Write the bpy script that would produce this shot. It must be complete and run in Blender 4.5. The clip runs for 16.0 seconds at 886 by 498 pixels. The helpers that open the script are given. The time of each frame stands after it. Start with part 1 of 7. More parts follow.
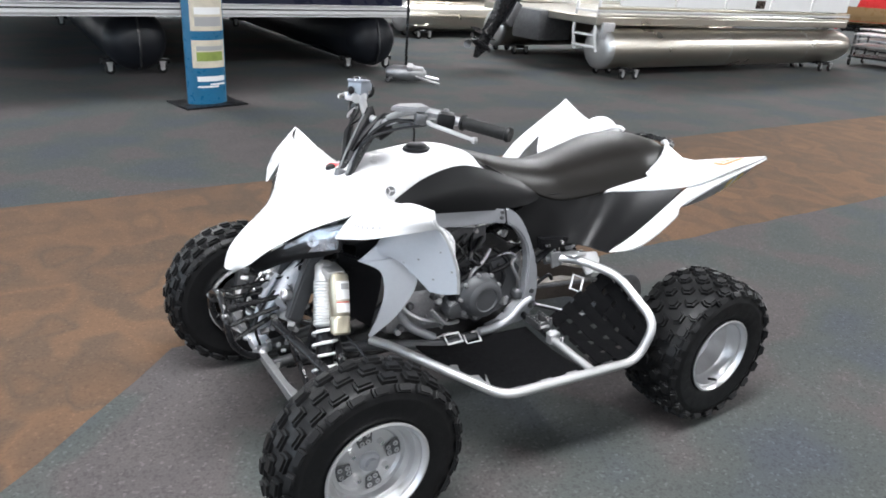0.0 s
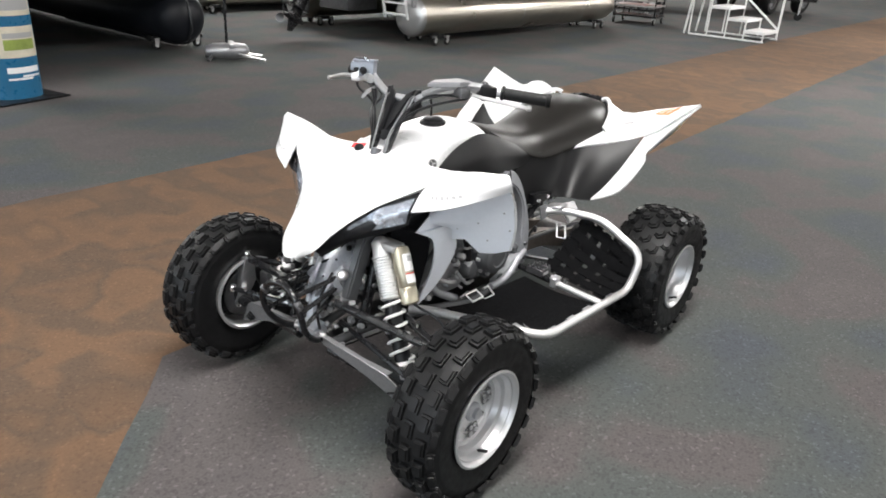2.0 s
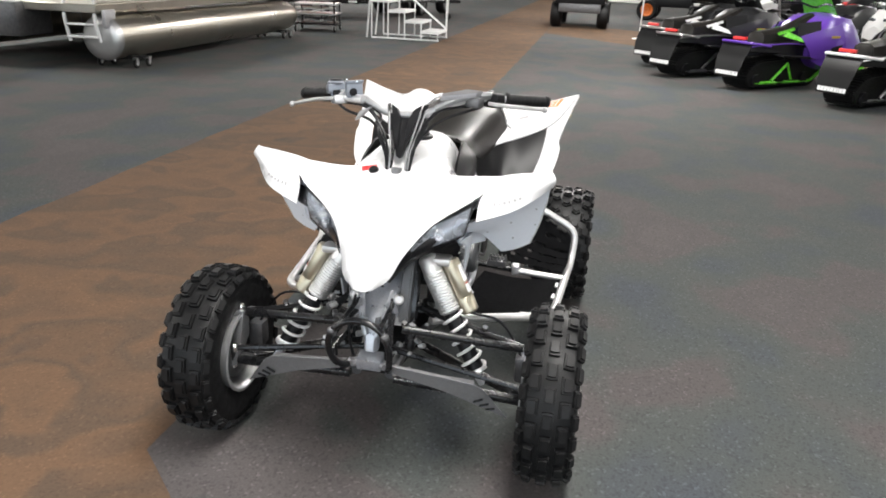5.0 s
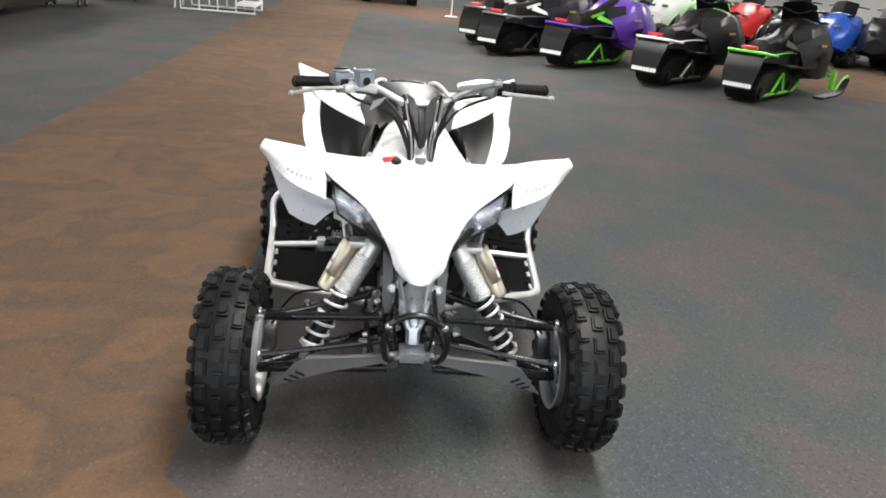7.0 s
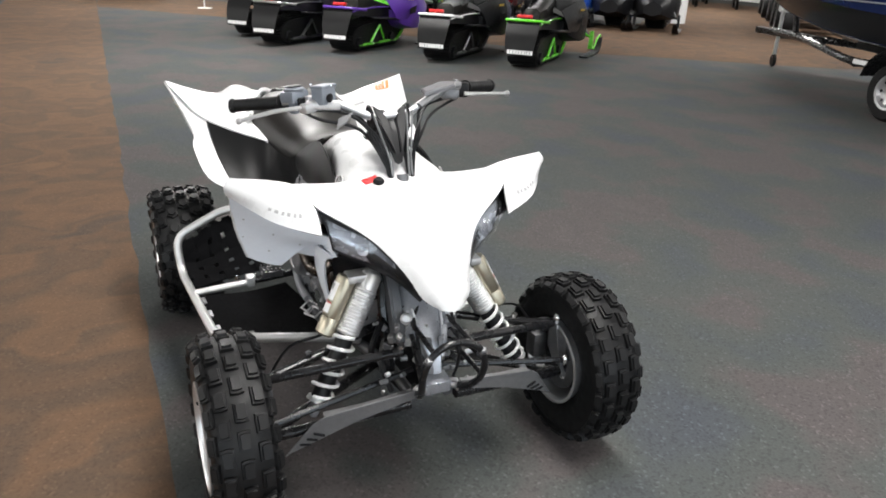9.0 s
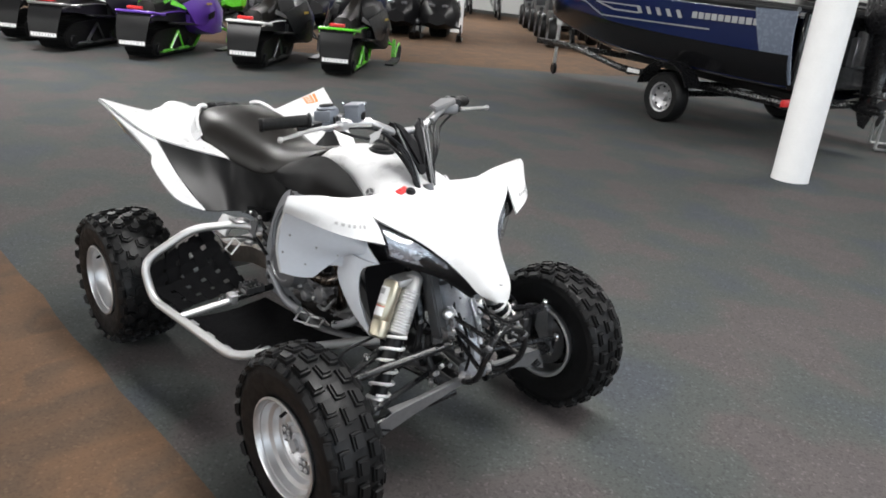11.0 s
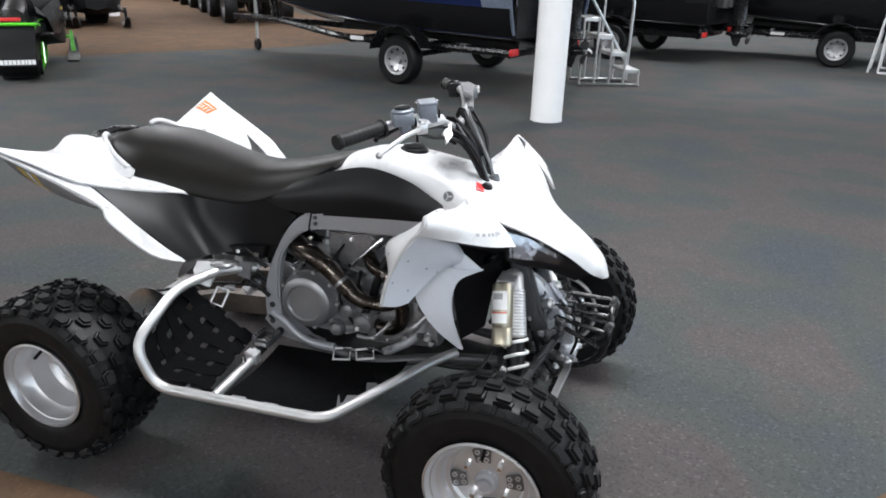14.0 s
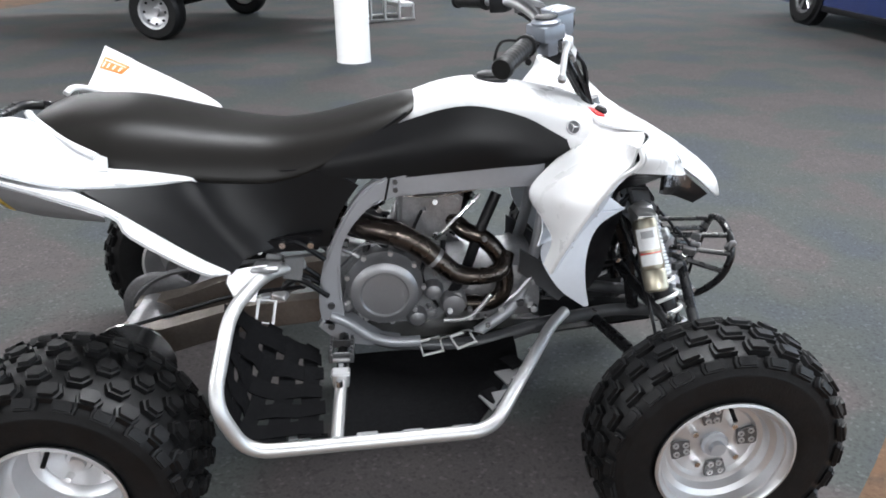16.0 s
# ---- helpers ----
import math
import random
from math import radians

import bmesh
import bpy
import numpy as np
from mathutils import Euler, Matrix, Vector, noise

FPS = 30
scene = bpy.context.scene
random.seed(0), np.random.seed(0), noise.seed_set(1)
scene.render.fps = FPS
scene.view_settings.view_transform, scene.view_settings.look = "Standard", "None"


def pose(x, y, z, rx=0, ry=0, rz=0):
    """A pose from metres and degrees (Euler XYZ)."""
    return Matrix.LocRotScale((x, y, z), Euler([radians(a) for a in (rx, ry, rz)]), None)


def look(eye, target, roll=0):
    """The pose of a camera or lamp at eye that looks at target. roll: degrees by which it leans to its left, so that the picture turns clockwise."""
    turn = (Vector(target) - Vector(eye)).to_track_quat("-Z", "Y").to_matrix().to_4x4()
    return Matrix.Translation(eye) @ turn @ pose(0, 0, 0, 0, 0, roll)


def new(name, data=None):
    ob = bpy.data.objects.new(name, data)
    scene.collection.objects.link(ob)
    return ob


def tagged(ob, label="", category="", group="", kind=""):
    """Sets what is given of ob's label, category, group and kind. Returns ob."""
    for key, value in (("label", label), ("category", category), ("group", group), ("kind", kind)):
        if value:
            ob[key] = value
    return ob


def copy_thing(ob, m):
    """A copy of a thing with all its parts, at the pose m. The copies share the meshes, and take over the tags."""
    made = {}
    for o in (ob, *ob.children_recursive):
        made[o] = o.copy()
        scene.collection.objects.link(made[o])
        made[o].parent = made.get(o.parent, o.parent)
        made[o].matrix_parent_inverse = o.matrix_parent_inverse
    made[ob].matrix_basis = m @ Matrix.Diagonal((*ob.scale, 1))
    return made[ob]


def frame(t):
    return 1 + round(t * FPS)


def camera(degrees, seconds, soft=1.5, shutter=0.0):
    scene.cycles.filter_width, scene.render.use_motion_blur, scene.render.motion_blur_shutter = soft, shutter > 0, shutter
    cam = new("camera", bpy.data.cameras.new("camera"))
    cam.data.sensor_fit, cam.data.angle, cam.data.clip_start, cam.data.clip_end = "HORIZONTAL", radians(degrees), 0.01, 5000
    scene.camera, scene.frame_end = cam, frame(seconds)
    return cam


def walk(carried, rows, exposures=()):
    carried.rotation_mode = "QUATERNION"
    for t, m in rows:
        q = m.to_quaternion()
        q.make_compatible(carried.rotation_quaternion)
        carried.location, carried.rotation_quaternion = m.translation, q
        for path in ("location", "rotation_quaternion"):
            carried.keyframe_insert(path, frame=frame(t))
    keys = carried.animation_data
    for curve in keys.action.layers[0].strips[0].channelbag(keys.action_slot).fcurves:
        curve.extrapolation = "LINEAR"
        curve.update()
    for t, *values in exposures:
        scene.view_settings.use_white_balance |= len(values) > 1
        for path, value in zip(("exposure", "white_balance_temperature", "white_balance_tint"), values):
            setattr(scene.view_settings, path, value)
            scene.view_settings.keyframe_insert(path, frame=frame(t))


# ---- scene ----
cam = camera(64.0, 16.0, 1.8)
PATH = [
    (0, (1.274, 1.77, 1.4), (0.258, 0.225, 0.639), 3.9),
    (0.5, (1.466, 1.703, 1.397), (0.312, 0.253, 0.646), 1.9),
    (1, (1.664, 1.634, 1.392), (0.385, 0.314, 0.604), 4.2),
    (1.5, (1.793, 1.51, 1.381), (0.433, 0.282, 0.581), 4.4),
    (2, (1.91, 1.403, 1.396), (0.47, 0.268, 0.596), 3.5),
    (2.5, (2.099, 1.32, 1.397), (0.55, 0.304, 0.644), 3.1),
    (3, (2.219, 1.235, 1.403), (0.572, 0.377, 0.661), 4.1),
    (3.5, (2.243, 1.058, 1.378), (0.539, 0.317, 0.64), 3.4),
    (4, (2.246, 0.867, 1.384), (0.482, 0.274, 0.651), 5.0),
    (4.5, (2.306, 0.691, 1.371), (0.5, 0.231, 0.648), 4.7),
    (5, (2.389, 0.513, 1.368), (0.563, 0.163, 0.632), 2.4),
    (7.5, (2.44, -0.256, 1.373), (0.625, 0.083, 0.604), 4.6),
    (8, (2.297, -0.36, 1.373), (0.516, 0.099, 0.587), 2.9),
    (8.5, (2.219, -0.481, 1.362), (0.485, 0.139, 0.583), 4.8),
    (9, (2.145, -0.679, 1.373), (0.482, 0.122, 0.603), 2.5),
    (11.5, (1.794, -1.452, 1.398), (0.563, -0.038, 0.701), 4.4),
    (12, (1.635, -1.516, 1.4), (0.501, -0.021, 0.709), 2.5),
    (12.5, (1.494, -1.578, 1.385), (0.456, -0.022, 0.678), 3.9),
    (13, (1.318, -1.679, 1.371), (0.414, -0.049, 0.645), 3.1),
    (13.5, (1.165, -1.796, 1.368), (0.425, -0.096, 0.618), 3.3),
    (14, (0.924, -1.814, 1.356), (0.35, -0.049, 0.613), 1.9),
    (14.5, (0.712, -1.819, 1.354), (0.32, -0.028, 0.555), 2.9),
    (15, (0.437, -1.839, 1.334), (0.329, -0.019, 0.511), -1.2),
    (15.5, (0.211, -1.778, 1.285), (0.293, 0.028, 0.429), -0.2),
    (16, (0.001, -1.59, 1.214), (0.144, 0.211, 0.356), 0.0),
]
walk(cam, [(t, look(eye, target, roll)) for t, eye, target, roll in PATH], [(0, 0.72, 6080, 10), (0.5, 0.60, 6260, 10), (2, 0.58, 6480, 10), (3, 0.60, 6520, 10), (5, 0.50, 6550, 10), (7.5, 0.44, 6550, 10), (9, 0.37, 6500, 10), (11.5, 0.28, 6320, 10), (13, 0.30, 6110, 10), (14.5, 0.34, 6080, 10), (15.2, 0.56, 6060, 10), (16, 0.74, 6040, 10)])

# ---- light, sky and exposure ----
world = bpy.data.worlds.new("sky")
scene.world = world
world.use_nodes = True
wn = world.node_tree.nodes
sky = wn.new("ShaderNodeTexSky")
sky.sky_type = 'NISHITA'
sky.sun_disc = False
sky.sun_elevation, sky.sun_rotation = radians(40), radians(-60)
world.node_tree.links.new(sky.outputs[0], wn["Background"].inputs[0])
wn["Background"].inputs[1].default_value = 0.1


def area(name, m, sx, sy, power, color):
    lamp = bpy.data.lights.new(name, 'AREA')
    lamp.shape, lamp.size, lamp.size_y, lamp.energy, lamp.color = 'RECTANGLE', sx, sy, power, color
    ob = new(name, lamp)
    ob.matrix_world = m
    tagged(ob, category="light", kind="structure")
    return ob


CEIL = 4.6
LAMP, DAY, NEAR = 372, 700, 0.74
ROOM = (-40.0, 12.0, -20.0, 24.0)

# ---- materials ----
MATS = {}


def mat(name, col, rough=0.5, metal=0.0, spec=0.5, var=0.12, scale=9.0, bump=0.0, bscale=250.0, coat=0.0, rvar=0.12, stretch=(1, 1, 1), rand=0.0, trans=0.0):
    if name in MATS:
        return MATS[name]
    m = bpy.data.materials.new(name)
    m.use_nodes = True
    n, l = m.node_tree.nodes, m.node_tree.links
    b = n["Principled BSDF"]
    b.inputs["Metallic"].default_value = metal
    b.inputs["Specular IOR Level"].default_value = spec
    b.inputs["Coat Weight"].default_value = coat
    b.inputs["Coat Roughness"].default_value = 0.12
    b.inputs["Transmission Weight"].default_value = trans
    tc = n.new("ShaderNodeTexCoord")
    mp = n.new("ShaderNodeMapping")
    mp.inputs["Scale"].default_value = stretch
    l.new(tc.outputs["Object"], mp.inputs[0])

    def noise_at(s, detail=4.0):
        t = n.new("ShaderNodeTexNoise")
        t.inputs["Scale"].default_value, t.inputs["Detail"].default_value = s, detail
        l.new(mp.outputs[0], t.inputs["Vector"])
        return t.outputs["Fac"]
    big, fine = noise_at(scale), noise_at(scale * 9)
    add = n.new("ShaderNodeMath")
    add.operation = 'ADD'
    l.new(big, add.inputs[0])
    l.new(fine, add.inputs[1])
    fac = add.outputs[0]
    if rand:
        info, mul, add2 = n.new("ShaderNodeObjectInfo"), n.new("ShaderNodeMath"), n.new("ShaderNodeMath")
        mul.operation, add2.operation = 'MULTIPLY_ADD', 'ADD'
        mul.inputs[1].default_value, mul.inputs[2].default_value = rand, -rand / 2
        l.new(info.outputs["Random"], mul.inputs[0])
        l.new(fac, add2.inputs[0])
        l.new(mul.outputs[0], add2.inputs[1])
        fac = add2.outputs[0]
    ramp = n.new("ShaderNodeMapRange")
    ramp.inputs[1].default_value, ramp.inputs[2].default_value = 0.6, 1.4
    l.new(fac, ramp.inputs[0])
    mix = n.new("ShaderNodeMix")
    mix.data_type = 'RGBA'
    l.new(ramp.outputs[0], mix.inputs["Factor"])
    mix.inputs["A"].default_value = (*[c * (1 - var) for c in col], 1)
    mix.inputs["B"].default_value = (*[min(1, c * (1 + var)) for c in col], 1)
    l.new(mix.outputs["Result"], b.inputs["Base Color"])
    rr = n.new("ShaderNodeMapRange")
    rr.inputs[1].default_value, rr.inputs[2].default_value = 0.3, 0.7
    rr.inputs[3].default_value, rr.inputs[4].default_value = max(0.02, rough - rvar), min(1, rough + rvar)
    l.new(noise_at(scale * 3), rr.inputs[0])
    l.new(rr.outputs[0], b.inputs["Roughness"])
    if bump:
        bp = n.new("ShaderNodeBump")
        bp.inputs["Strength"].default_value, bp.inputs["Distance"].default_value = bump, 0.002
        l.new(noise_at(bscale, 3), bp.inputs["Height"])
        l.new(bp.outputs[0], b.inputs["Normal"])
    MATS[name] = m
    return m


def carpet(name, tones, speck, scale, stretch, spread, blocks=0.0):
    """Loop-pile carpet: patches of several tones, soft or blocky, with lighter and darker tufts."""
    m = bpy.data.materials.new(name)
    m.use_nodes = True
    n, l = m.node_tree.nodes, m.node_tree.links
    b = n["Principled BSDF"]
    b.inputs["Roughness"].default_value = 0.92
    b.inputs["Specular IOR Level"].default_value = 0.12
    tc, mp = n.new("ShaderNodeTexCoord"), n.new("ShaderNodeMapping")
    mp.inputs["Scale"].default_value = stretch
    l.new(tc.outputs["Object"], mp.inputs[0])

    def noise_at(s, detail, rough, source):
        t = n.new("ShaderNodeTexNoise")
        t.inputs["Scale"].default_value, t.inputs["Detail"].default_value, t.inputs["Roughness"].default_value = s, detail, rough
        l.new(source, t.inputs["Vector"])
        return t

    def mathnode(op, a, c, d=None):
        k = n.new("ShaderNodeMath")
        k.operation = op
        for q, v in enumerate((a, c, d)):
            if v is None:
                continue
            if isinstance(v, (int, float)):
                k.inputs[q].default_value = v
            else:
                l.new(v, k.inputs[q])
        return k.outputs[0]

    def blend(kind, a, c):
        k = n.new("ShaderNodeMix")
        k.data_type, k.blend_type = 'RGBA', kind
        k.inputs["Factor"].default_value = 1.0
        l.new(a, k.inputs["A"])
        l.new(c, k.inputs["B"])
        return k.outputs["Result"]
    fac = noise_at(scale, 3.0, 0.42, mp.outputs[0]).outputs["Fac"]
    if blocks:
        warp = n.new("ShaderNodeVectorMath")
        warp.operation = 'MULTIPLY_ADD'
        l.new(noise_at(14.0, 2.0, 0.5, tc.outputs["Object"]).outputs["Color"], warp.inputs[0])
        warp.inputs[1].default_value = (0.03, 0.03, 0.0)
        l.new(mp.outputs[0], warp.inputs[2])
        cell = None
        for k, share in ((3.6, 0.6), (6.5, 0.4)):
            v = n.new("ShaderNodeTexVoronoi")
            v.distance, v.voronoi_dimensions, v.feature = 'CHEBYCHEV', '2D', 'SMOOTH_F1'
            v.inputs["Smoothness"].default_value = 0.55
            v.inputs["Scale"].default_value, v.inputs["Randomness"].default_value = k, 0.85
            l.new(warp.outputs[0], v.inputs["Vector"])
            sep = n.new("ShaderNodeSeparateColor")
            l.new(v.outputs["Color"], sep.inputs[0])
            part_ = mathnode('MULTIPLY', sep.outputs[0], share)
            cell = part_ if cell is None else mathnode('ADD', cell, part_)
        cell = mathnode('MULTIPLY_ADD', cell, blocks * 0.55, 0.5 - blocks * 0.275)
        fac = mathnode('ADD', mathnode('MULTIPLY', fac, 1 - blocks), mathnode('MULTIPLY', cell, 1.0))
        fac = mathnode('SUBTRACT', fac, 0.5 * (1 - blocks))
    ramp = n.new("ShaderNodeValToRGB")
    e = ramp.color_ramp.elements
    while len(e) < len(tones):
        e.new(0.5)
    for i, c in enumerate(tones):
        e[i].position = 0.5 + spread * (i / (len(tones) - 1) - 0.5)
        e[i].color = (*c, 1)
    l.new(fac, ramp.inputs[0])
    # fine pile and the single bright and dark tufts in it
    pile = noise_at(130.0, 3.0, 0.75, tc.outputs["Object"]).outputs["Fac"]
    tuft = n.new("ShaderNodeTexVoronoi")
    tuft.voronoi_dimensions = '2D'
    tuft.inputs["Scale"].default_value = 120.0
    l.new(tc.outputs["Object"], tuft.inputs["Vector"])
    sep = n.new("ShaderNodeSeparateColor")
    l.new(tuft.outputs["Color"], sep.inputs[0])
    light = mathnode('MULTIPLY', mathnode('GREATER_THAN', sep.outputs[0], 0.95), 0.8 * speck)
    dark = mathnode('MULTIPLY', mathnode('LESS_THAN', sep.outputs[0], 0.18), -0.4 * speck)
    fine = mathnode('MULTIPLY_ADD', pile, 2.2 * speck, 1 - 1.1 * speck)
    gain = mathnode('ADD', mathnode('ADD', fine, light), dark)
    l.new(blend('MULTIPLY', ramp.outputs[0], gain), b.inputs["Base Color"])
    bp = n.new("ShaderNodeBump")
    bp.inputs["Strength"].default_value, bp.inputs["Distance"].default_value = 0.12, 0.003
    l.new(pile, bp.inputs["Height"])
    l.new(bp.outputs[0], b.inputs["Normal"])
    return m


GREY_CARPET = carpet("grey_carpet", [(0.056, 0.062, 0.070), (0.058, 0.064, 0.068), (0.061, 0.067, 0.065), (0.065, 0.069, 0.066), (0.077, 0.069, 0.068), (0.074, 0.067, 0.067), (0.080, 0.072, 0.071)], 0.40, 1.5, (1, 1.15, 1), 0.34)
RUST_CARPET = carpet("rust_carpet", [(0.070, 0.054, 0.044), (0.108, 0.068, 0.044), (0.086, 0.060, 0.043), (0.125, 0.076, 0.047), (0.096, 0.063, 0.043), (0.139, 0.084, 0.050)], 0.24, 1.6, (1.0, 0.8, 1), 0.36, 0.50)
WHITE = mat("white_plastic", (0.62, 0.62, 0.625), 0.30, var=0.02, scale=6, rvar=0.06, coat=0.2)
# frosted white; the bluish tint puts daylight on side-facing panels into the colour
SHROUD = mat("daylit_frosted_plastic", (0.76, 0.79, 0.85), 0.36, var=0.03, rvar=0.06)
DARKP = mat("dark_grey_plastic", (0.0075, 0.0075, 0.008), 0.37, spec=0.22, var=0.04, scale=3, bump=0.05, bscale=700, rvar=0.03)
BLACKP = mat("black_plastic", (0.006, 0.006, 0.007), 0.40, spec=0.22, var=0.2, bump=0.08, bscale=500)
VINYL = mat("black_vinyl", (0.011, 0.010, 0.009), 0.38, spec=0.20, var=0.04, scale=4, bump=0.06, bscale=900, rvar=0.02)
RUBBER = mat("tyre_rubber", (0.006, 0.006, 0.0064), 0.48, spec=0.24, var=0.5, scale=14, bump=0.25, bscale=220)
ALU = mat("cast_aluminium", (0.66, 0.66, 0.67), 0.40, metal=0.85, var=0.04, scale=8, rvar=0.04)
POLISH = mat("polished_aluminium", (0.62, 0.62, 0.62), 0.46, metal=0.85, var=0.03, scale=8, rvar=0.04)
FRAME = mat("silver_frame_paint", (0.40, 0.41, 0.435), 0.42, metal=0.45, var=0.05, rvar=0.05)
ENGINE = mat("engine_metal", (0.42, 0.42, 0.43), 0.42, metal=0.9, var=0.25, scale=25, bump=0.1)
DARKMETAL = mat("dark_metal", (0.15, 0.15, 0.155), 0.42, metal=0.8, var=0.3, scale=25)
# dark brownish tone for the swing arm's alloy
ARMALU = mat("brownish_arm_alloy", (0.17, 0.145, 0.125), 0.42, metal=0.75, var=0.2, scale=14)
GRAPHITE = mat("graphite_frame_paint", (0.075, 0.077, 0.082), 0.42, metal=0.3, var=0.1, rvar=0.05)
MIDALU = mat("dull_aluminium", (0.42, 0.42, 0.43), 0.40, metal=0.8, var=0.12, scale=20)
CASTALU = mat("bare_cast_alloy", (0.47, 0.49, 0.53), 0.38, metal=0.75, var=0.2, scale=22, bump=0.15)
CAST = mat("grey_casting", (0.21, 0.213, 0.22), 0.45, metal=0.5, var=0.15, scale=20, bump=0.15)
SILVERP = mat("silver_print", (0.42, 0.43, 0.45), 0.4, metal=0.4, var=0.05)
COVER = mat("satin_cover_alloy", (0.30, 0.30, 0.31), 0.40, metal=0.75, var=0.06, scale=20, rvar=0.04)
LEVER = mat("lever_alloy", (0.40, 0.40, 0.40), 0.42, metal=0.7, var=0.04)
FENDERGREY = mat("grey_fender_plastic", (0.17, 0.17, 0.175), 0.4, var=0.06)
GUARD = mat("bare_guard_plate", (0.20, 0.20, 0.205), 0.50, metal=0.5, var=0.12, scale=20)
BLACKPAINT = mat("black_paint", (0.008, 0.008, 0.009), 0.28, spec=0.35, var=0.2, coat=0.15)
BURNT = mat("burnt_steel", (0.095, 0.080, 0.070), 0.27, metal=1.0, var=0.25, scale=6, rvar=0.05)
RESERV = mat("grey_cast_plastic", (0.20, 0.22, 0.255), 0.36, metal=0.3, var=0.06, rvar=0.05)
BRONZE = mat("champagne_metal", (0.42, 0.385, 0.30), 0.34, metal=0.9, var=0.05, rvar=0.05)
SPRING = mat("white_spring_steel", (0.72, 0.72, 0.72), 0.35, metal=0.3, var=0.05)
CHROME = mat("bright_steel", (0.80, 0.80, 0.80), 0.18, metal=1.0, var=0.04, rvar=0.04)
STRAP = mat("black_webbing", (0.0045, 0.0045, 0.005), 0.85, spec=0.05, var=0.25, scale=40, bump=0.4, bscale=900)
ORANGE = mat("orange_sticker", (0.80, 0.20, 0.045), 0.4, var=0.05)
REDP = mat("red_plastic", (0.62, 0.03, 0.03), 0.35, var=0.1)
INK = mat("dark_print", (0.33, 0.33, 0.33), 0.45, var=0.05)
PALE = mat("pale_print", (0.75, 0.75, 0.75), 0.45, var=0.04)
GOLD = mat("gold_print", (0.55, 0.38, 0.06), 0.35, metal=0.3, var=0.05)
LAMPLENS = mat("lamp_reflector", (0.24, 0.255, 0.28), 0.26, metal=0.6, var=0.12, scale=12)


def glass_mat():
    m = bpy.data.materials.new("clear_lens")
    m.use_nodes = True
    b = m.node_tree.nodes["Principled BSDF"]
    b.inputs["Base Color"].default_value = (0.95, 0.96, 0.98, 1)
    b.inputs["Roughness"].default_value, b.inputs["Transmission Weight"].default_value, b.inputs["IOR"].default_value = 0.03, 1.0, 1.35
    return m


LENS = glass_mat()

# ---- mesh helpers ----


def part(name, bm, material, parent=None, label="", angle=38):
    me = bpy.data.meshes.new(name)
    bmesh.ops.recalc_face_normals(bm, faces=bm.faces)
    bm.to_mesh(me)
    bm.free()
    me.shade_smooth()
    me.set_sharp_from_angle(angle=radians(angle))
    me.materials.append(material)
    ob = new(name, me)
    if parent is not None:
        ob.parent = parent
    if label:
        ob["label"] = label
    return ob


def thing(name, m, label, category, group=""):
    ob = new(name)
    ob.empty_display_size = 0.1
    ob.matrix_world = m
    return tagged(ob, label, category, group)


def catmull(pts, n, closed=False):
    """Points along a smooth curve through pts, n to a stretch."""
    p = [Vector(q) for q in pts]
    out, k = [], len(p)
    for i in range(k if closed else k - 1):
        a, b, c, d = (p[j % k] if closed else p[min(max(j, 0), k - 1)] for j in (i - 1, i, i + 1, i + 2))
        for s in range(n):
            t = s / n
            out.append(0.5 * (2 * b + (c - a) * t + (2 * a - 5 * b + 4 * c - d) * t * t + (3 * b - a - 3 * c + d) * t ** 3))
    return out if closed else out + [p[-1]]


def rounded(pts, r, n=5, closed=False):
    """A polyline with its corners rounded to about radius r."""
    p = [Vector(q) for q in pts]
    k, out = len(p), []
    for i in range(k):
        if not closed and i in (0, k - 1):
            out.append(p[i])
            continue
        a, b, c = p[i - 1], p[i], p[(i + 1) % k]
        u, w = (a - b), (c - b)
        d = min(r, u.length * 0.48, w.length * 0.48)
        q0, q1 = b + u.normalized() * d, b + w.normalized() * d
        for s in range(n + 1):
            t = s / n
            out.append((1 - t) ** 2 * q0 + 2 * t * (1 - t) * b + t * t * q1)
    return out


def tube(bm, pts, r, n=10, closed=False, cap=True):
    p = [Vector(q) for q in pts]
    k = len(p)
    rs = r if isinstance(r, (list, tuple)) else [r] * k
    normal, rings = None, []
    for i in range(k):
        a = p[(i - 1) % k] if closed or i else p[i]
        b = p[(i + 1) % k] if closed or i < k - 1 else p[i]
        d = (b - a).normalized()
        if normal is None:
            normal = d.orthogonal().normalized()
        else:
            normal = (normal - d * normal.dot(d)).normalized()
        side = d.cross(normal)
        rings.append([bm.verts.new(p[i] + rs[i] * (math.cos(2 * math.pi * j / n) * normal + math.sin(2 * math.pi * j / n) * side)) for j in range(n)])
    for i in range(k if closed else k - 1):
        u, w = rings[i], rings[(i + 1) % k]
        for j in range(n):
            bm.faces.new((u[j], u[(j + 1) % n], w[(j + 1) % n], w[j]))
    if cap and not closed:
        bm.faces.new(rings[0][::-1])
        bm.faces.new(rings[-1])
    return bm


def pipe(pts, r, n=10, closed=False):
    return tube(bmesh.new(), pts, r, n, closed)


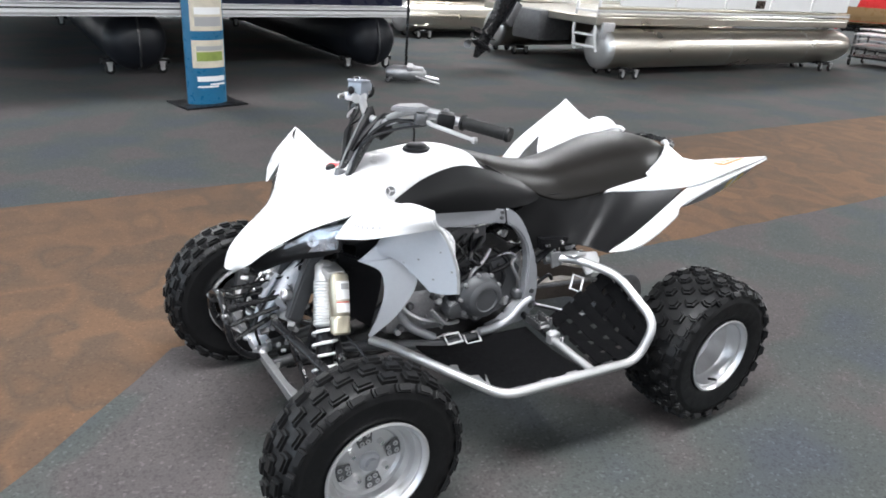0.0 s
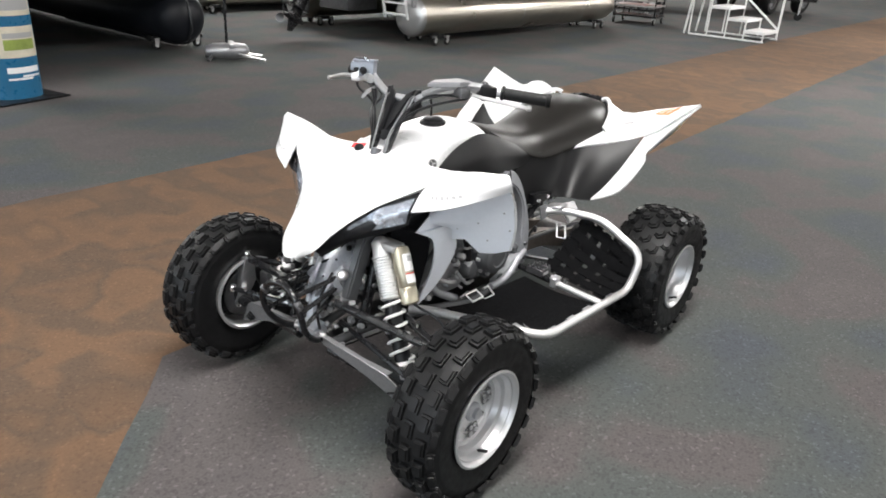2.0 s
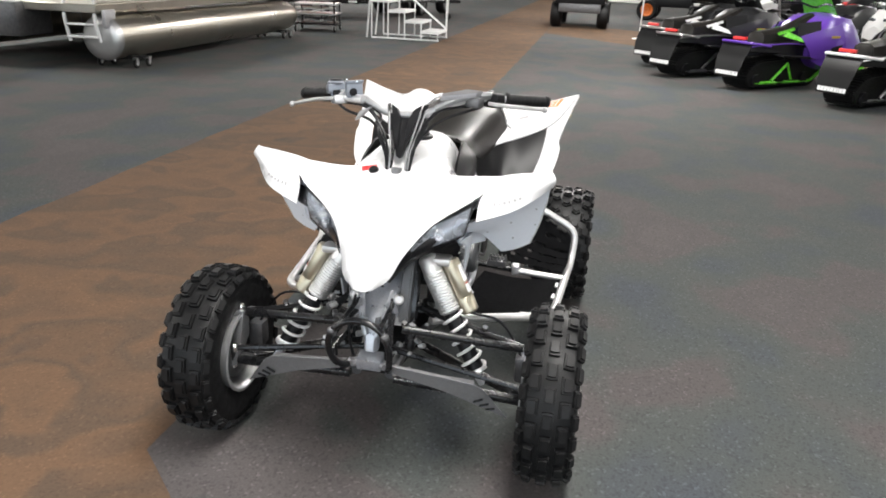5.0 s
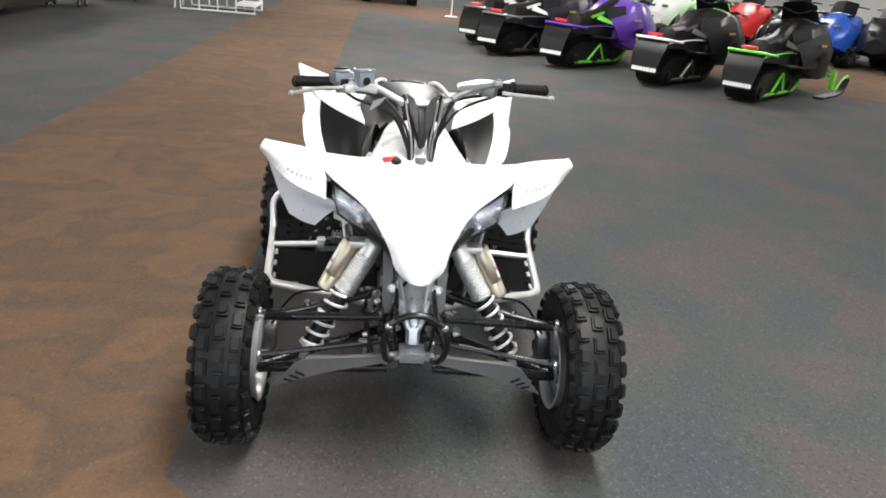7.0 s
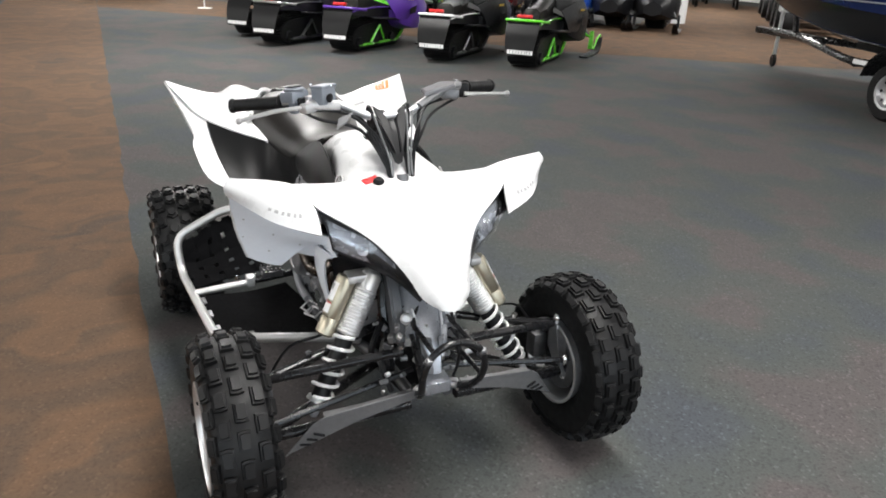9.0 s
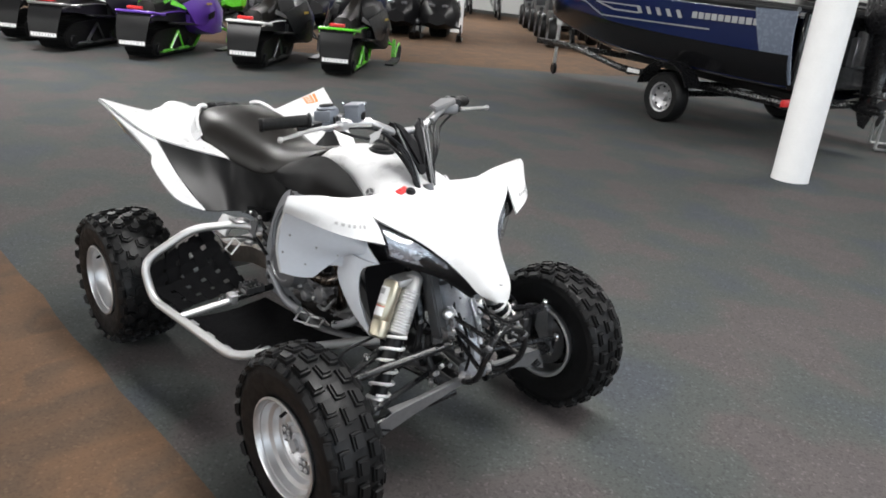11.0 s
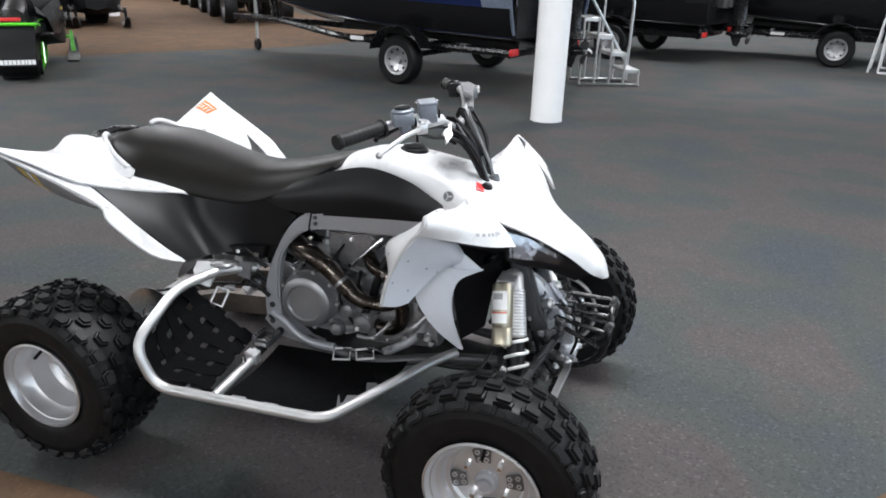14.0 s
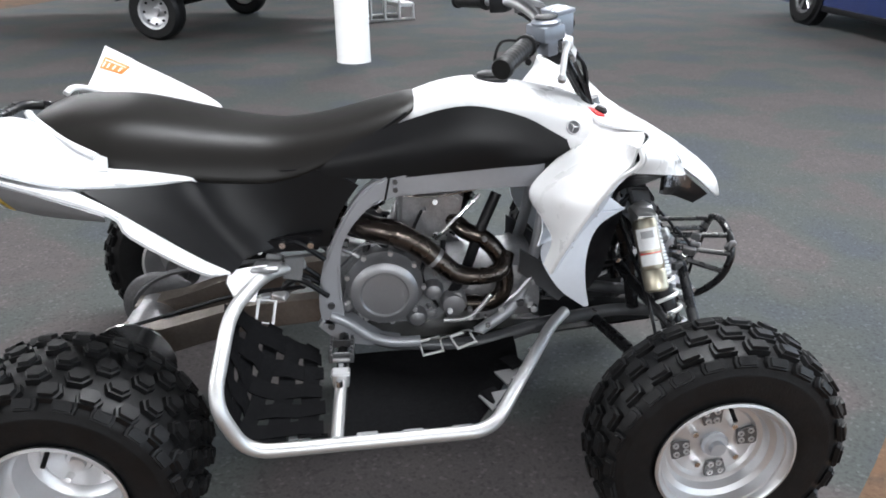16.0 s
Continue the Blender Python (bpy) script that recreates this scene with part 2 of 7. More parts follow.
def lathe(bm, profile, seg=32, m=Matrix(), closed=False):
    """Turns (radius, height) points round the local z axis."""
    rings = [[bm.verts.new(m @ Vector((r * math.cos(2 * math.pi * j / seg), r * math.sin(2 * math.pi * j / seg), h))) for j in range(seg)] for r, h in profile]
    k = len(rings)
    for i in range(k if closed else k - 1):
        u, w = rings[i], rings[(i + 1) % k]
        for j in range(seg):
            bm.faces.new((u[j], u[(j + 1) % seg], w[(j + 1) % seg], w[j]))
    if not closed:
        for ring, end in ((rings[0], profile[0]), (rings[-1], profile[-1])):
            if end[0] > 1e-5:
                bm.faces.new(ring)
    return bm


def box(bm, sx, sy, sz, m=Matrix(), bevel=0.004, seg=1, taper=1.0):
    g = bmesh.ops.create_cube(bm, size=1.0)["verts"]
    for v in g:
        k = taper if v.co.z > 0 else 1.0
        v.co = Vector((v.co.x * sx * k, v.co.y * sy * k, v.co.z * sz))
    if bevel:
        es = list({e for v in g for e in v.link_edges})
        res = bmesh.ops.bevel(bm, geom=es, offset=min(bevel, 0.45 * min(sx, sy, sz)), segments=seg, affect='EDGES', profile=0.6)
        g = list({v for f in res["faces"] for v in f.verts} | {v for v in g if v.is_valid})
    for v in g:
        v.co = m @ v.co
    return bm


def block(sx, sy, sz, m=Matrix(), bevel=0.004, seg=1, taper=1.0):
    return box(bmesh.new(), sx, sy, sz, m, bevel, seg, taper)


def bolt_at(bm, p, axis, r=0.007, h=0.008, n=8):
    a = Vector(axis).normalized()
    tube(bm, [Vector(p), Vector(p) + a * h], [r, r * 0.9], n)
    return bm


def sheet(bm, rows, n=5, m=5, thick=0.004, side=1):
    """A smooth shell through a grid of control points, thickened against its normal."""
    dense = [catmull(r, m) for r in rows]
    cols = [catmull([r[j] for r in dense], n) for j in range(len(dense[0]))]
    a, b = len(cols), len(cols[0])
    top = [[bm.verts.new(cols[i][j]) for j in range(b)] for i in range(a)]

    def normal(i, j):
        u = cols[min(i + 1, a - 1)][j] - cols[max(i - 1, 0)][j]
        w = cols[i][min(j + 1, b - 1)] - cols[i][max(j - 1, 0)]
        c = u.cross(w)
        return c.normalized() if c.length > 1e-9 else Vector((0, 0, 1))
    low = [[bm.verts.new(cols[i][j] - side * thick * normal(i, j)) for j in range(b)] for i in range(a)]
    for i in range(a - 1):
        for j in range(b - 1):
            bm.faces.new((top[i][j], top[i + 1][j], top[i + 1][j + 1], top[i][j + 1]))
            bm.faces.new((low[i][j + 1], low[i + 1][j + 1], low[i + 1][j], low[i][j]))
    rim = [(i, 0) for i in range(a)] + [(a - 1, j) for j in range(1, b)] + [(i, b - 1) for i in range(a - 2, -1, -1)] + [(0, j) for j in range(b - 2, 0, -1)]
    for (i, j), (k, l) in zip(rim, rim[1:] + rim[:1]):
        bm.faces.new((top[i][j], low[i][j], low[k][l], top[k][l]))
    return bm


def flip(rows, s):
    """The same control points on the machine's left (s = 1) or right (s = -1)."""
    return [[(x, y * s, z) for x, y, z in r] for r in rows]


def slab(bm, outline, off, bevel=0.0):
    """A flat polygon pushed along the vector off."""
    a = [bm.verts.new(Vector(p)) for p in outline]
    f = bm.faces.new(a)
    g = bmesh.ops.extrude_face_region(bm, geom=[f])["geom"]
    moved = [v for v in g if isinstance(v, bmesh.types.BMVert)]
    for v in moved:
        v.co += Vector(off)
    if bevel:
        rim = {e for v in moved for e in v.link_edges if e.other_vert(v) in moved}
        bmesh.ops.bevel(bm, geom=list(rim), offset=bevel, segments=2, affect='EDGES')
    return bm


def loft(bm, rings, cap=True):
    vs = [[bm.verts.new(Vector(p)) for p in r] for r in rings]
    n = len(vs[0])
    for u, w in zip(vs, vs[1:]):
        for j in range(n):
            bm.faces.new((u[j], u[(j + 1) % n], w[(j + 1) % n], w[j]))
    if cap:
        bm.faces.new(vs[0][::-1])
        bm.faces.new(vs[-1])
    return bm


def axis_to(p, d):
    """A pose at p whose z axis points along d."""
    return Matrix.Translation(p) @ Vector(d).to_track_quat("Z", "Y").to_matrix().to_4x4()


def bars(bm, m, widths, h, gap, depth=0.0015):
    """A row of short bars in the local x-y plane, standing for print."""
    x = 0
    for w in widths:
        box(bm, w, h, depth, m @ Matrix.Translation((x + w / 2, 0, 0)), 0)
        x += w + gap
    return bm


# ---- floor, aisles and shell of the hall ----
bm = bmesh.new()
slab(bm, [(ROOM[0], ROOM[2], 0), (ROOM[1], ROOM[2], 0), (ROOM[1], ROOM[3], 0), (ROOM[0], ROOM[3], 0)], (0, 0, -0.1))
tagged(part("floor", bm, GREY_CARPET), "mottled grey-green loop carpet over the whole showroom floor", "floor", kind="structure")


def aisle(name, outline, label):
    """A carpet laid in the floor, with a slightly wavy edge that slopes down to it."""
    random.seed(3)
    pts = []
    for a, b in zip(outline, outline[1:] + outline[:1]):
        a, b = Vector((*a, 0)), Vector((*b, 0))
        side = (b - a).normalized().cross(Vector((0, 0, 1)))
        k = max(1, int((b - a).length / .22))
        pts += [a.lerp(b, i / k) + side * (random.uniform(-.012, .012) if i else 0) for i in range(k)]
    o = bmesh.new()
    n = len(pts)
    low, top = [], []
    for i in range(n):
        d = (pts[(i + 1) % n] - pts[i - 1]).normalized().cross(Vector((0, 0, 1)))
        low.append(o.verts.new(pts[i] + d * .012 - Vector((0, 0, .002))))
        top.append(o.verts.new(pts[i] - d * .012 + Vector((0, 0, .004))))
    for i in range(n):
        o.faces.new((low[i], low[(i + 1) % n], top[(i + 1) % n], top[i]))
    o.faces.new(top)
    tagged(part(name, o, RUST_CARPET), label, "carpet", kind="structure")


aisle("carpet_aisle", [(-39.9, -2.5), (9.5, -2.5), (9.5, 4.1), (5.6, 4.1), (0.85, -0.66), (-15.6, -0.66), (-39.9, -0.66)], "rust-brown carpet aisle running along the hall")
aisle("carpet_aisle", [(-19.5, -0.635), (-15.65, -0.635), (-13.4, 1.6), (-7.9, 5.75), (-7.25, 6.5), (-5.2, 9.4), (-4.0, 14.0), (-7.5, 14.6), (-14.5, 21.5), (-20.5, 21.5), (-20.5, 19.4), (-12.0, 11.1), (-11.3, 8.6), (-16.5, 4.0)],
      "rust-brown carpet aisle bending behind the parked machines")

# ---- the quad bike ----
quad = thing("quad_bike", Matrix(), "white and black sport quad bike with silver nerf bars", "quad bike")


def knob(vs, fs, a, y, r0, r1, la, wy, tilt, skew=0.0, corner=0.0):
    """One tread block with a stepped crown at angle a round the wheel and offset y across it."""
    base = len(vs)
    mid = r0 + (r1 - r0) * 0.62
    for rr, k in ((r0, 1.0), (mid, 0.94), (mid + 0.0006, 0.74), (r1, 0.68)):
        for da, dy in ((-1 + corner, -1), (1 - corner, -1), (1, 0), (1 - corner, 1), (-1 + corner, 1), (-1, 0)):
            yy = dy * wy / 2 * k
            ang = a + (da * la / 2 * k + skew * dy * wy / 2) / r0
            rad = rr * math.cos(tilt) - yy * math.sin(tilt) + (r0 - r0 * math.cos(tilt))
            lat = y + yy * math.cos(tilt) + (rr - r0) * math.sin(tilt)
            vs.append((rad * math.cos(ang), rad * math.sin(ang), lat))
    for k in range(3):
        for j in range(6):
            fs.append([base + 6 * k + j, base + 6 * k + (j + 1) % 6, base + 6 * k + 6 + (j + 1) % 6, base + 6 * k + 6 + j])
    fs.append([base + 18 + j for j in range(6)])


def tyre_mesh(R, W, rim_r, rows, depth):
    """A knobbly tyre round the local z axis. rows: (offset, count, length, width, tilt, phase, skew, corner, share of depth)."""
    bm = bmesh.new()
    h = W / 2
    c = R - depth
    prof = [(rim_r - 0.004, -h * 0.74), (rim_r + 0.008, -h * 0.86), (rim_r + 0.03, -h * 0.96), ((rim_r + c) / 2 + 0.012, -h * 1.0), (c - 0.035, -h * 0.98), (c - 0.014, -h * 0.88), (c - 0.004, -h * 0.55), (c, 0)]
    prof = prof + [(r, -z) for r, z in prof[-2::-1]]
    lathe(bm, [(v.x, v.y) for v in catmull([(r, z, 0) for r, z in prof], 3)], 64, Matrix(), True)
    vs, fs = [], []
    for off, count, la, wy, tilt, phase, skew, corner, share in rows:
        drop = c - 0.016 * (abs(off) / h) ** 3 - 0.004
        for i in range(count):
            a = 2 * math.pi * (i + phase) / count
            knob(vs, fs, a, off, drop, drop + depth * share + 0.004, la, wy, tilt, skew, corner)
    bv = [bm.verts.new(v) for v in vs]
    for f in fs:
        bm.faces.new([bv[i] for i in f])
    return bm


def make_wheel(front, s, x, y_face, z):
    """A wheel with its dish facing outwards (s = 1 left, -1 right)."""
    m = Matrix.Translation((x, y_face * s, z)) @ Matrix.Rotation(-s * math.pi / 2, 4, 'X')
    if front:
        R, W, rim_r = 0.2550, 0.147, 0.128
        lip = [(0.020, -0.052), (0.088, -0.056), (0.094, -0.048), (0.104, -0.046), (0.110, -0.030), (0.122, -0.024), (0.128, -0.006), (0.138, -0.003), (0.145, 0.002), (0.146, 0.007), (0.140, 0.009),
               (0.133, 0.002), (0.130, -0.02), (0.128, -0.128), (0.131, -0.140), (0.137, -0.142), (0.138, -0.147), (0.130, -0.149), (0.124, -0.144), (0.120, -0.13), (0.121, -0.05), (0.10, -0.060), (0.02, -0.064)]
        lip = [(r * 0.95, z) for r, z in lip]
    else:
        R, W, rim_r = 0.2505, 0.218, 0.120
        lip = [(0.030, -0.120), (0.078, -0.122), (0.084, -0.112), (0.094, -0.106), (0.098, -0.05), (0.108, -0.040), (0.112, -0.010), (0.121, -0.006), (0.128, 0.002), (0.129, 0.007), (0.123, 0.009),
               (0.117, 0.0), (0.115, -0.03), (0.113, -0.19), (0.123, -0.200), (0.127, -0.203), (0.127, -0.208), (0.119, -0.210), (0.112, -0.2), (0.106, -0.18), (0.10, -0.125), (0.03, -0.130)]
    bm = bmesh.new()
    lathe(bm, lip, 56, m, True)
    rim = part("wheel", bm, ALU, quad, "cast silver alloy wheel rim")
    tm = m @ Matrix.Translation((0, 0, -W / 2 + 0.006 if front else -W / 2 + 0.012))
    if front:
        rows = [(0.0, 24, 0.047, 0.031, 0.0, 0.0, 0.0, 0.10, 1.0), (0.0395, 24, 0.046, 0.029, 0.16, 0.5, 0.0, 0.08, 1.0), (-0.0395, 24, 0.046, 0.029, -0.16, 0.5, 0.0, 0.08, 1.0),
                (0.0655, 24, 0.046, 0.022, 0.75, 0.0, 0.0, 0.1, 0.6), (-0.0655, 24, 0.046, 0.022, -0.75, 0.0, 0.0, 0.1, 0.6)]
        t = tyre_mesh(R, W, rim_r, rows, 0.0145)
    else:
        rows = [(0.0, 22, 0.046, 0.040, 0.0, 0.0, 0.0, 0.45, 1.0), (0.042, 22, 0.047, 0.038, 0.06, 0.5, 0.0, 0.45, 1.0), (-0.042, 22, 0.047, 0.038, -0.06, 0.5, 0.0, 0.45, 1.0),
                (0.080, 22, 0.046, 0.034, 0.28, 0.0, 0.0, 0.3, 1.0), (-0.080, 22, 0.046, 0.034, -0.28, 0.0, 0.0, 0.3, 1.0), (0.099, 22, 0.042, 0.022, 0.80, 0.5, 0.0, 0.1, 0.7), (-0.099, 22, 0.042, 0.022, -0.80, 0.5, 0.0, 0.1, 0.7)]
        t = tyre_mesh(R, W, rim_r, rows, 0.0165)
    t.transform(tm)
    part("tyre", t, RUBBER, rim, "knobbly black off-road tyre", 30)
    d0 = -0.052 if front else -0.118
    hub = bmesh.new()
    lathe(hub, [(0.026, d0), (0.028, d0 + 0.008), (0.024, d0 + 0.014), (0.016, d0 + 0.016), (0.015, d0 + 0.026), (0.0, d0 + 0.027)], 20, m)
    part("hub", hub, FRAME if front else ALU, rim, "hub nut")
    for i in range(4):
        a = math.pi / 4 + i * math.pi / 2 + 0.2
        c = Vector((0.055 * math.cos(a), 0.055 * math.sin(a), d0 - 0.002))
        part("lug_nut", tube(bmesh.new(), [m @ c, m @ (c + Vector((0, 0, 0.016)))], [0.0085, 0.0065], 6), CHROME, rim)
        if front:
            a += math.pi / 4
            mm = m @ Matrix.Rotation(a, 4, 'Z') @ Matrix.Translation((0.068, 0, d0 + 0.001))
            w = bmesh.new()
            slab(w, [mm @ Vector(q) for q in ((-0.020, -0.017, 0), (-0.020, 0.017, 0), (0.012, 0.023, 0), (0.020, 0.018, 0), (0.020, -0.018, 0), (0.012, -0.023, 0))], (mm.to_3x3() @ Vector((0, 0, 0.0015))))
            win = part("wheel_window", w, DARKMETAL, rim, "grey pierced opening between the spokes")
            for px, py in ((-0.012, -0.008), (-0.012, 0.008), (0.008, 0.011), (0.008, -0.011)):
                part("hole_rim", lathe(bmesh.new(), [(0.0035, 0), (0.0035, 0.003), (0.0062, 0.003), (0.0068, 0)], 10, mm @ Matrix.Translation((px, py, 0.0012)), True), ALU, win)
    v = m @ Vector((0.0, 0.112 if front else 0.100, -0.018))
    part("valve_stem", pipe([v, v + (m.to_3x3() @ Vector((0, -0.012, 0.028)))], 0.0045, 8), BLACKP, rim)
    if front:
        disc = bmesh.new()
        lathe(disc, [(0.050, -0.122), (0.090, -0.122), (0.090, -0.118), (0.050, -0.118)], 32, m, True)
        part("brake_disc", disc, DARKMETAL, rim, "drilled steel brake disc")
        # the drum's wide black disc stands for the shade inside the wheel
        drum = bmesh.new()
        lathe(drum, [(0.0, -0.068), (0.106, -0.070), (0.106, -0.074), (0.056, -0.080), (0.056, -0.115), (0.044, -0.135), (0.0, -0.135)], 28, m)
        part("hub_carrier", drum, BLACKPAINT, rim)
    else:
        inner = bmesh.new()
        lathe(inner, [(0.0, -0.132), (0.05, -0.132), (0.05, -0.24), (0.0, -0.24)], 20, m)
        part("hub_carrier", inner, DARKMETAL, rim)


def surf(rows, u, v):
    """A point and normal on the smooth shell through rows, at shares u down and v along it."""
    def at(r, t):
        n = len(r) - 1
        i = min(int(t * n), n - 1)
        f = t * n - i
        a, b, c, d = (Vector(r[min(max(j, 0), n)]) for j in (i - 1, i, i + 1, i + 2))
        return 0.5 * (2 * b + (c - a) * f + (2 * a - 5 * b + 4 * c - d) * f * f + (3 * b - a - 3 * c + d) * f ** 3)

    def pos(p, q):
        return at([at(r, q) for r in rows], p)
    du = pos(min(u + .02, 1), v) - pos(max(u - .02, 0), v)
    dv = pos(u, min(v + .02, 1)) - pos(u, max(v - .02, 0))
    return pos(u, v), dv.cross(du).normalized()


def decal(bm, rows, u0, u1, v0, v1, lift, n=2):
    """A thin film lying on the shell between the given shares."""
    grid = []
    for i in range(n + 1):
        line = []
        for j in range(n + 1):
            p, k = surf(rows, u0 + (u1 - u0) * i / n, v0 + (v1 - v0) * j / n)
            line.append(p + k * lift)
        grid.append(line)
    return sheet(bm, grid, 1, 1, 0.0006)


for s in (1, -1):
    make_wheel(True, s, 0.628, 0.572, 0.257)
    make_wheel(False, s, -0.619, 0.576, 0.252)

# bodywork: hood, wings, shrouds
HOOD = [[(.455, 0, .822), (.440, .09, .815), (.450, .18, .812), (.490, .300, .834)],
        [(.560, 0, .786), (.548, .09, .786), (.540, .18, .790), (.550, .258, .790)],
        [(.650, 0, .738), (.645, .05, .737), (.636, .095, .731), (.620, .146, .722)],
        [(.735, 0, .680), (.732, .036, .679), (.724, .062, .671), (.708, .084, .657)],
        [(.784, 0, .634), (.782, .024, .632), (.776, .044, .624), (.762, .060, .612)],
        [(.804, 0, .586), (.802, .012, .587), (.798, .022, .590), (.790, .030, .596)]]
full = [[(x, -y, z) for x, y, z in r[:0:-1]] + r for r in HOOD]
hood = part("hood", sheet(bmesh.new(), full, 5, 4, 0.005), WHITE, quad, "pointed glossy white plastic hood")
part("bolt", bolt_at(bmesh.new(), (.784, 0, .635), (.65, 0, .76), .010, .004, 16), ALU, hood)
for s in (1, -1):
    wing = [[(.490, .300, .834), (.474, .370, .843), (.434, .438, .847)],
            [(.554, .262, .789), (.538, .342, .797), (.440, .451, .827)],
            [(.598, .256, .733), (.546, .360, .764), (.424, .446, .806)]]
    wf = flip(wing, s)
    w = part("front_wing", sheet(bmesh.new(), wf, 5, 6, 0.005, s), WHITE, quad, "white front wing flaring out to a point")
    for i in range(6):
        v = .26 + .062 * i
        part("print_mark", decal(bmesh.new(), wf, .60, .685, v, v + .034 - .008 * (i % 2), -.0060 * s), INK, w, "short dark printed mark")
    shoulder = [[(.445, .13, .812), (.475, .22, .816), (.490, .300, .833), (.434, .438, .845)],
                [(.425, .14, .786), (.440, .22, .802), (.452, .31, .826), (.430, .438, .843)],
                [(.402, .15, .758), (.414, .22, .783), (.428, .32, .823), (.430, .4395, .842)]]
    part("wing_shoulder", sheet(bmesh.new(), flip(shoulder, s), 4, 4, 0.005, s), WHITE, quad)
    shroud = [[(.440, .200, .690), (.446, .322, .762), (.422, .4415, .808)],
              [(.452, .200, .655), (.425, .305, .690), (.368, .428, .734)],
              [(.402, .246, .634), (.376, .322, .638), (.332, .412, .660)],
              [(.342, .304, .560), (.326, .344, .566), (.306, .386, .582)]]
    sf = flip(shroud, s)
    sh = part("air_shroud", sheet(bmesh.new(), sf, 5, 5, 0.004, s), SHROUD, quad, "frosted white air shroud panel with small rivets")
    for u, v in ((.35, .86), (.66, .90), (.45, .60), (.78, .55), (.60, .22)):
        p, k = surf(sf, u, v)
        part("rivet", bolt_at(bmesh.new(), p - k * (.0042 * s), -k * s, .0030, .0016, 8), ENGINE, sh)
    lipf = [[(.440, .199, .684), (.432, .202, .664), (.420, .206, .640)], [(.474, .196, .658), (.460, .201, .644), (.412, .201, .622)], [(.506, .193, .633), (.480, .198, .626), (.400, .198, .606)]]
    part("shroud_lip", sheet(bmesh.new(), flip(lipf, s), 4, 4, 0.004, s), SHROUD, quad)
    inner = [[(.400, .150, .750), (.345, .190, .730), (.300, .236, .712)],
             [(.440, .170, .660), (.380, .205, .640), (.318, .248, .622)],
             [(.430, .172, .590), (.380, .200, .580), (.310, .250, .574)]]
    part("shroud_inner_panel", sheet(bmesh.new(), flip(inner, s), 4, 4, 0.004, -s), SHROUD, quad)
    flank = [[(.433, .4385, .845), (.429, .32, .824), (.414, .22, .784), (.402, .150, .758)],
             [(.423, .441, .812), (.404, .335, .803), (.385, .235, .768), (.375, .160, .745)],
             [(.400, .434, .785), (.372, .345, .776), (.352, .25, .746), (.345, .175, .728)],
             [(.368, .429, .734), (.322, .362, .730), (.290, .300, .712), (.286, .255, .700)],
             [(.348, .421, .696), (.326, .380, .682), (.306, .336, .672), (.302, .318, .668)],
             [(.332, .413, .660), (.326, .388, .648), (.318, .356, .638), (.316, .350, .636)],
             [(.306, .387, .582), (.304, .378, .584), (.301, .366, .588), (.300, .362, .588)]]
    fl = part("shroud_flank", sheet(bmesh.new(), flip(flank, s), 5, 5, 0.004, s), WHITE, quad)
    part("rivet", bolt_at(bmesh.new(), (.318, .338 * s, .733), (-.5, .35 * s, .75), .0055, .003, 12), MIDALU, fl)
    part("shroud_edge", pipe(catmull([(.434, .4385 * s, .845), (.437, .4495 * s, .827), (.424, .4450 * s, .807), (.401, .4345 * s, .785), (.368, .4285 * s, .734), (.332, .4125 * s, .660), (.306, .3865 * s, .582)], 5), .0048, 8), WHITE, fl)
    scoop = [[(.508, .194, .636), (.468, .208, .634), (.425, .216, .636), (.385, .214, .634)],
             [(.452, .206, .606), (.430, .212, .600), (.390, .212, .588), (.334, .204, .566)],
             [(.432, .204, .560), (.415, .207, .552), (.375, .204, .538), (.330, .198, .520)],
             [(.430, .196, .500), (.415, .197, .488), (.388, .194, .474), (.362, .188, .460)],
             [(.440, .182, .440), (.430, .182, .432), (.414, .180, .424), (.396, .178, .418)],
             [(.456, .166, .380), (.454, .166, .378), (.450, .166, .377), (.446, .166, .378)]]
    part("scoop", sheet(bmesh.new(), flip(scoop, s), 4, 4, 0.005, s), SHROUD, quad, "white curved blade below the shroud")
    # black sheet added to keep the open space under the wing dark
    filler = [[(.588, .246, .733), (.535, .328, .754), (.452, .404, .785)],
             [(.550, .196, .690), (.500, .250, .715), (.444, .326, .750)],
             [(.500, .168, .660), (.462, .192, .690), (.432, .245, .722)],
             [(.500, .148, .590), (.470, .160, .620), (.440, .178, .655)]]
    part("wing_liner", sheet(bmesh.new(), flip(filler, s), 4, 4, 0.003, -s), BLACKP, quad, "black filler sheet under the front wing")
    vent = [[(.500, .186, .632), (.54, .13, .64)], [(.430, .186, .58), (.52, .12, .55)], [(.445, .158, .40), (.50, .11, .43)]]
    part("radiator_guard", sheet(bmesh.new(), flip(vent, s), 4, 2, 0.006, s), BLACKP, quad)
    # headlamp: black surround, reflector and lens
    sur = [[(.552, .259, .789), (.622, .149, .722), (.710, .087, .657), (.766, .062, .612)],
           [(.576, .244, .745), (.612, .182, .697), (.684, .104, .640), (.752, .062, .602)],
           [(.584, .232, .690), (.612, .170, .655), (.664, .102, .626), (.734, .058, .588)]]
    back = [[(x - .008, y - .006, z - .006) for x, y, z in r] for r in sur]
    lamp = part("headlamp", sheet(bmesh.new(), flip(back, s), 4, 5, 0.008, s), BLACKP, quad, "black headlamp surround")
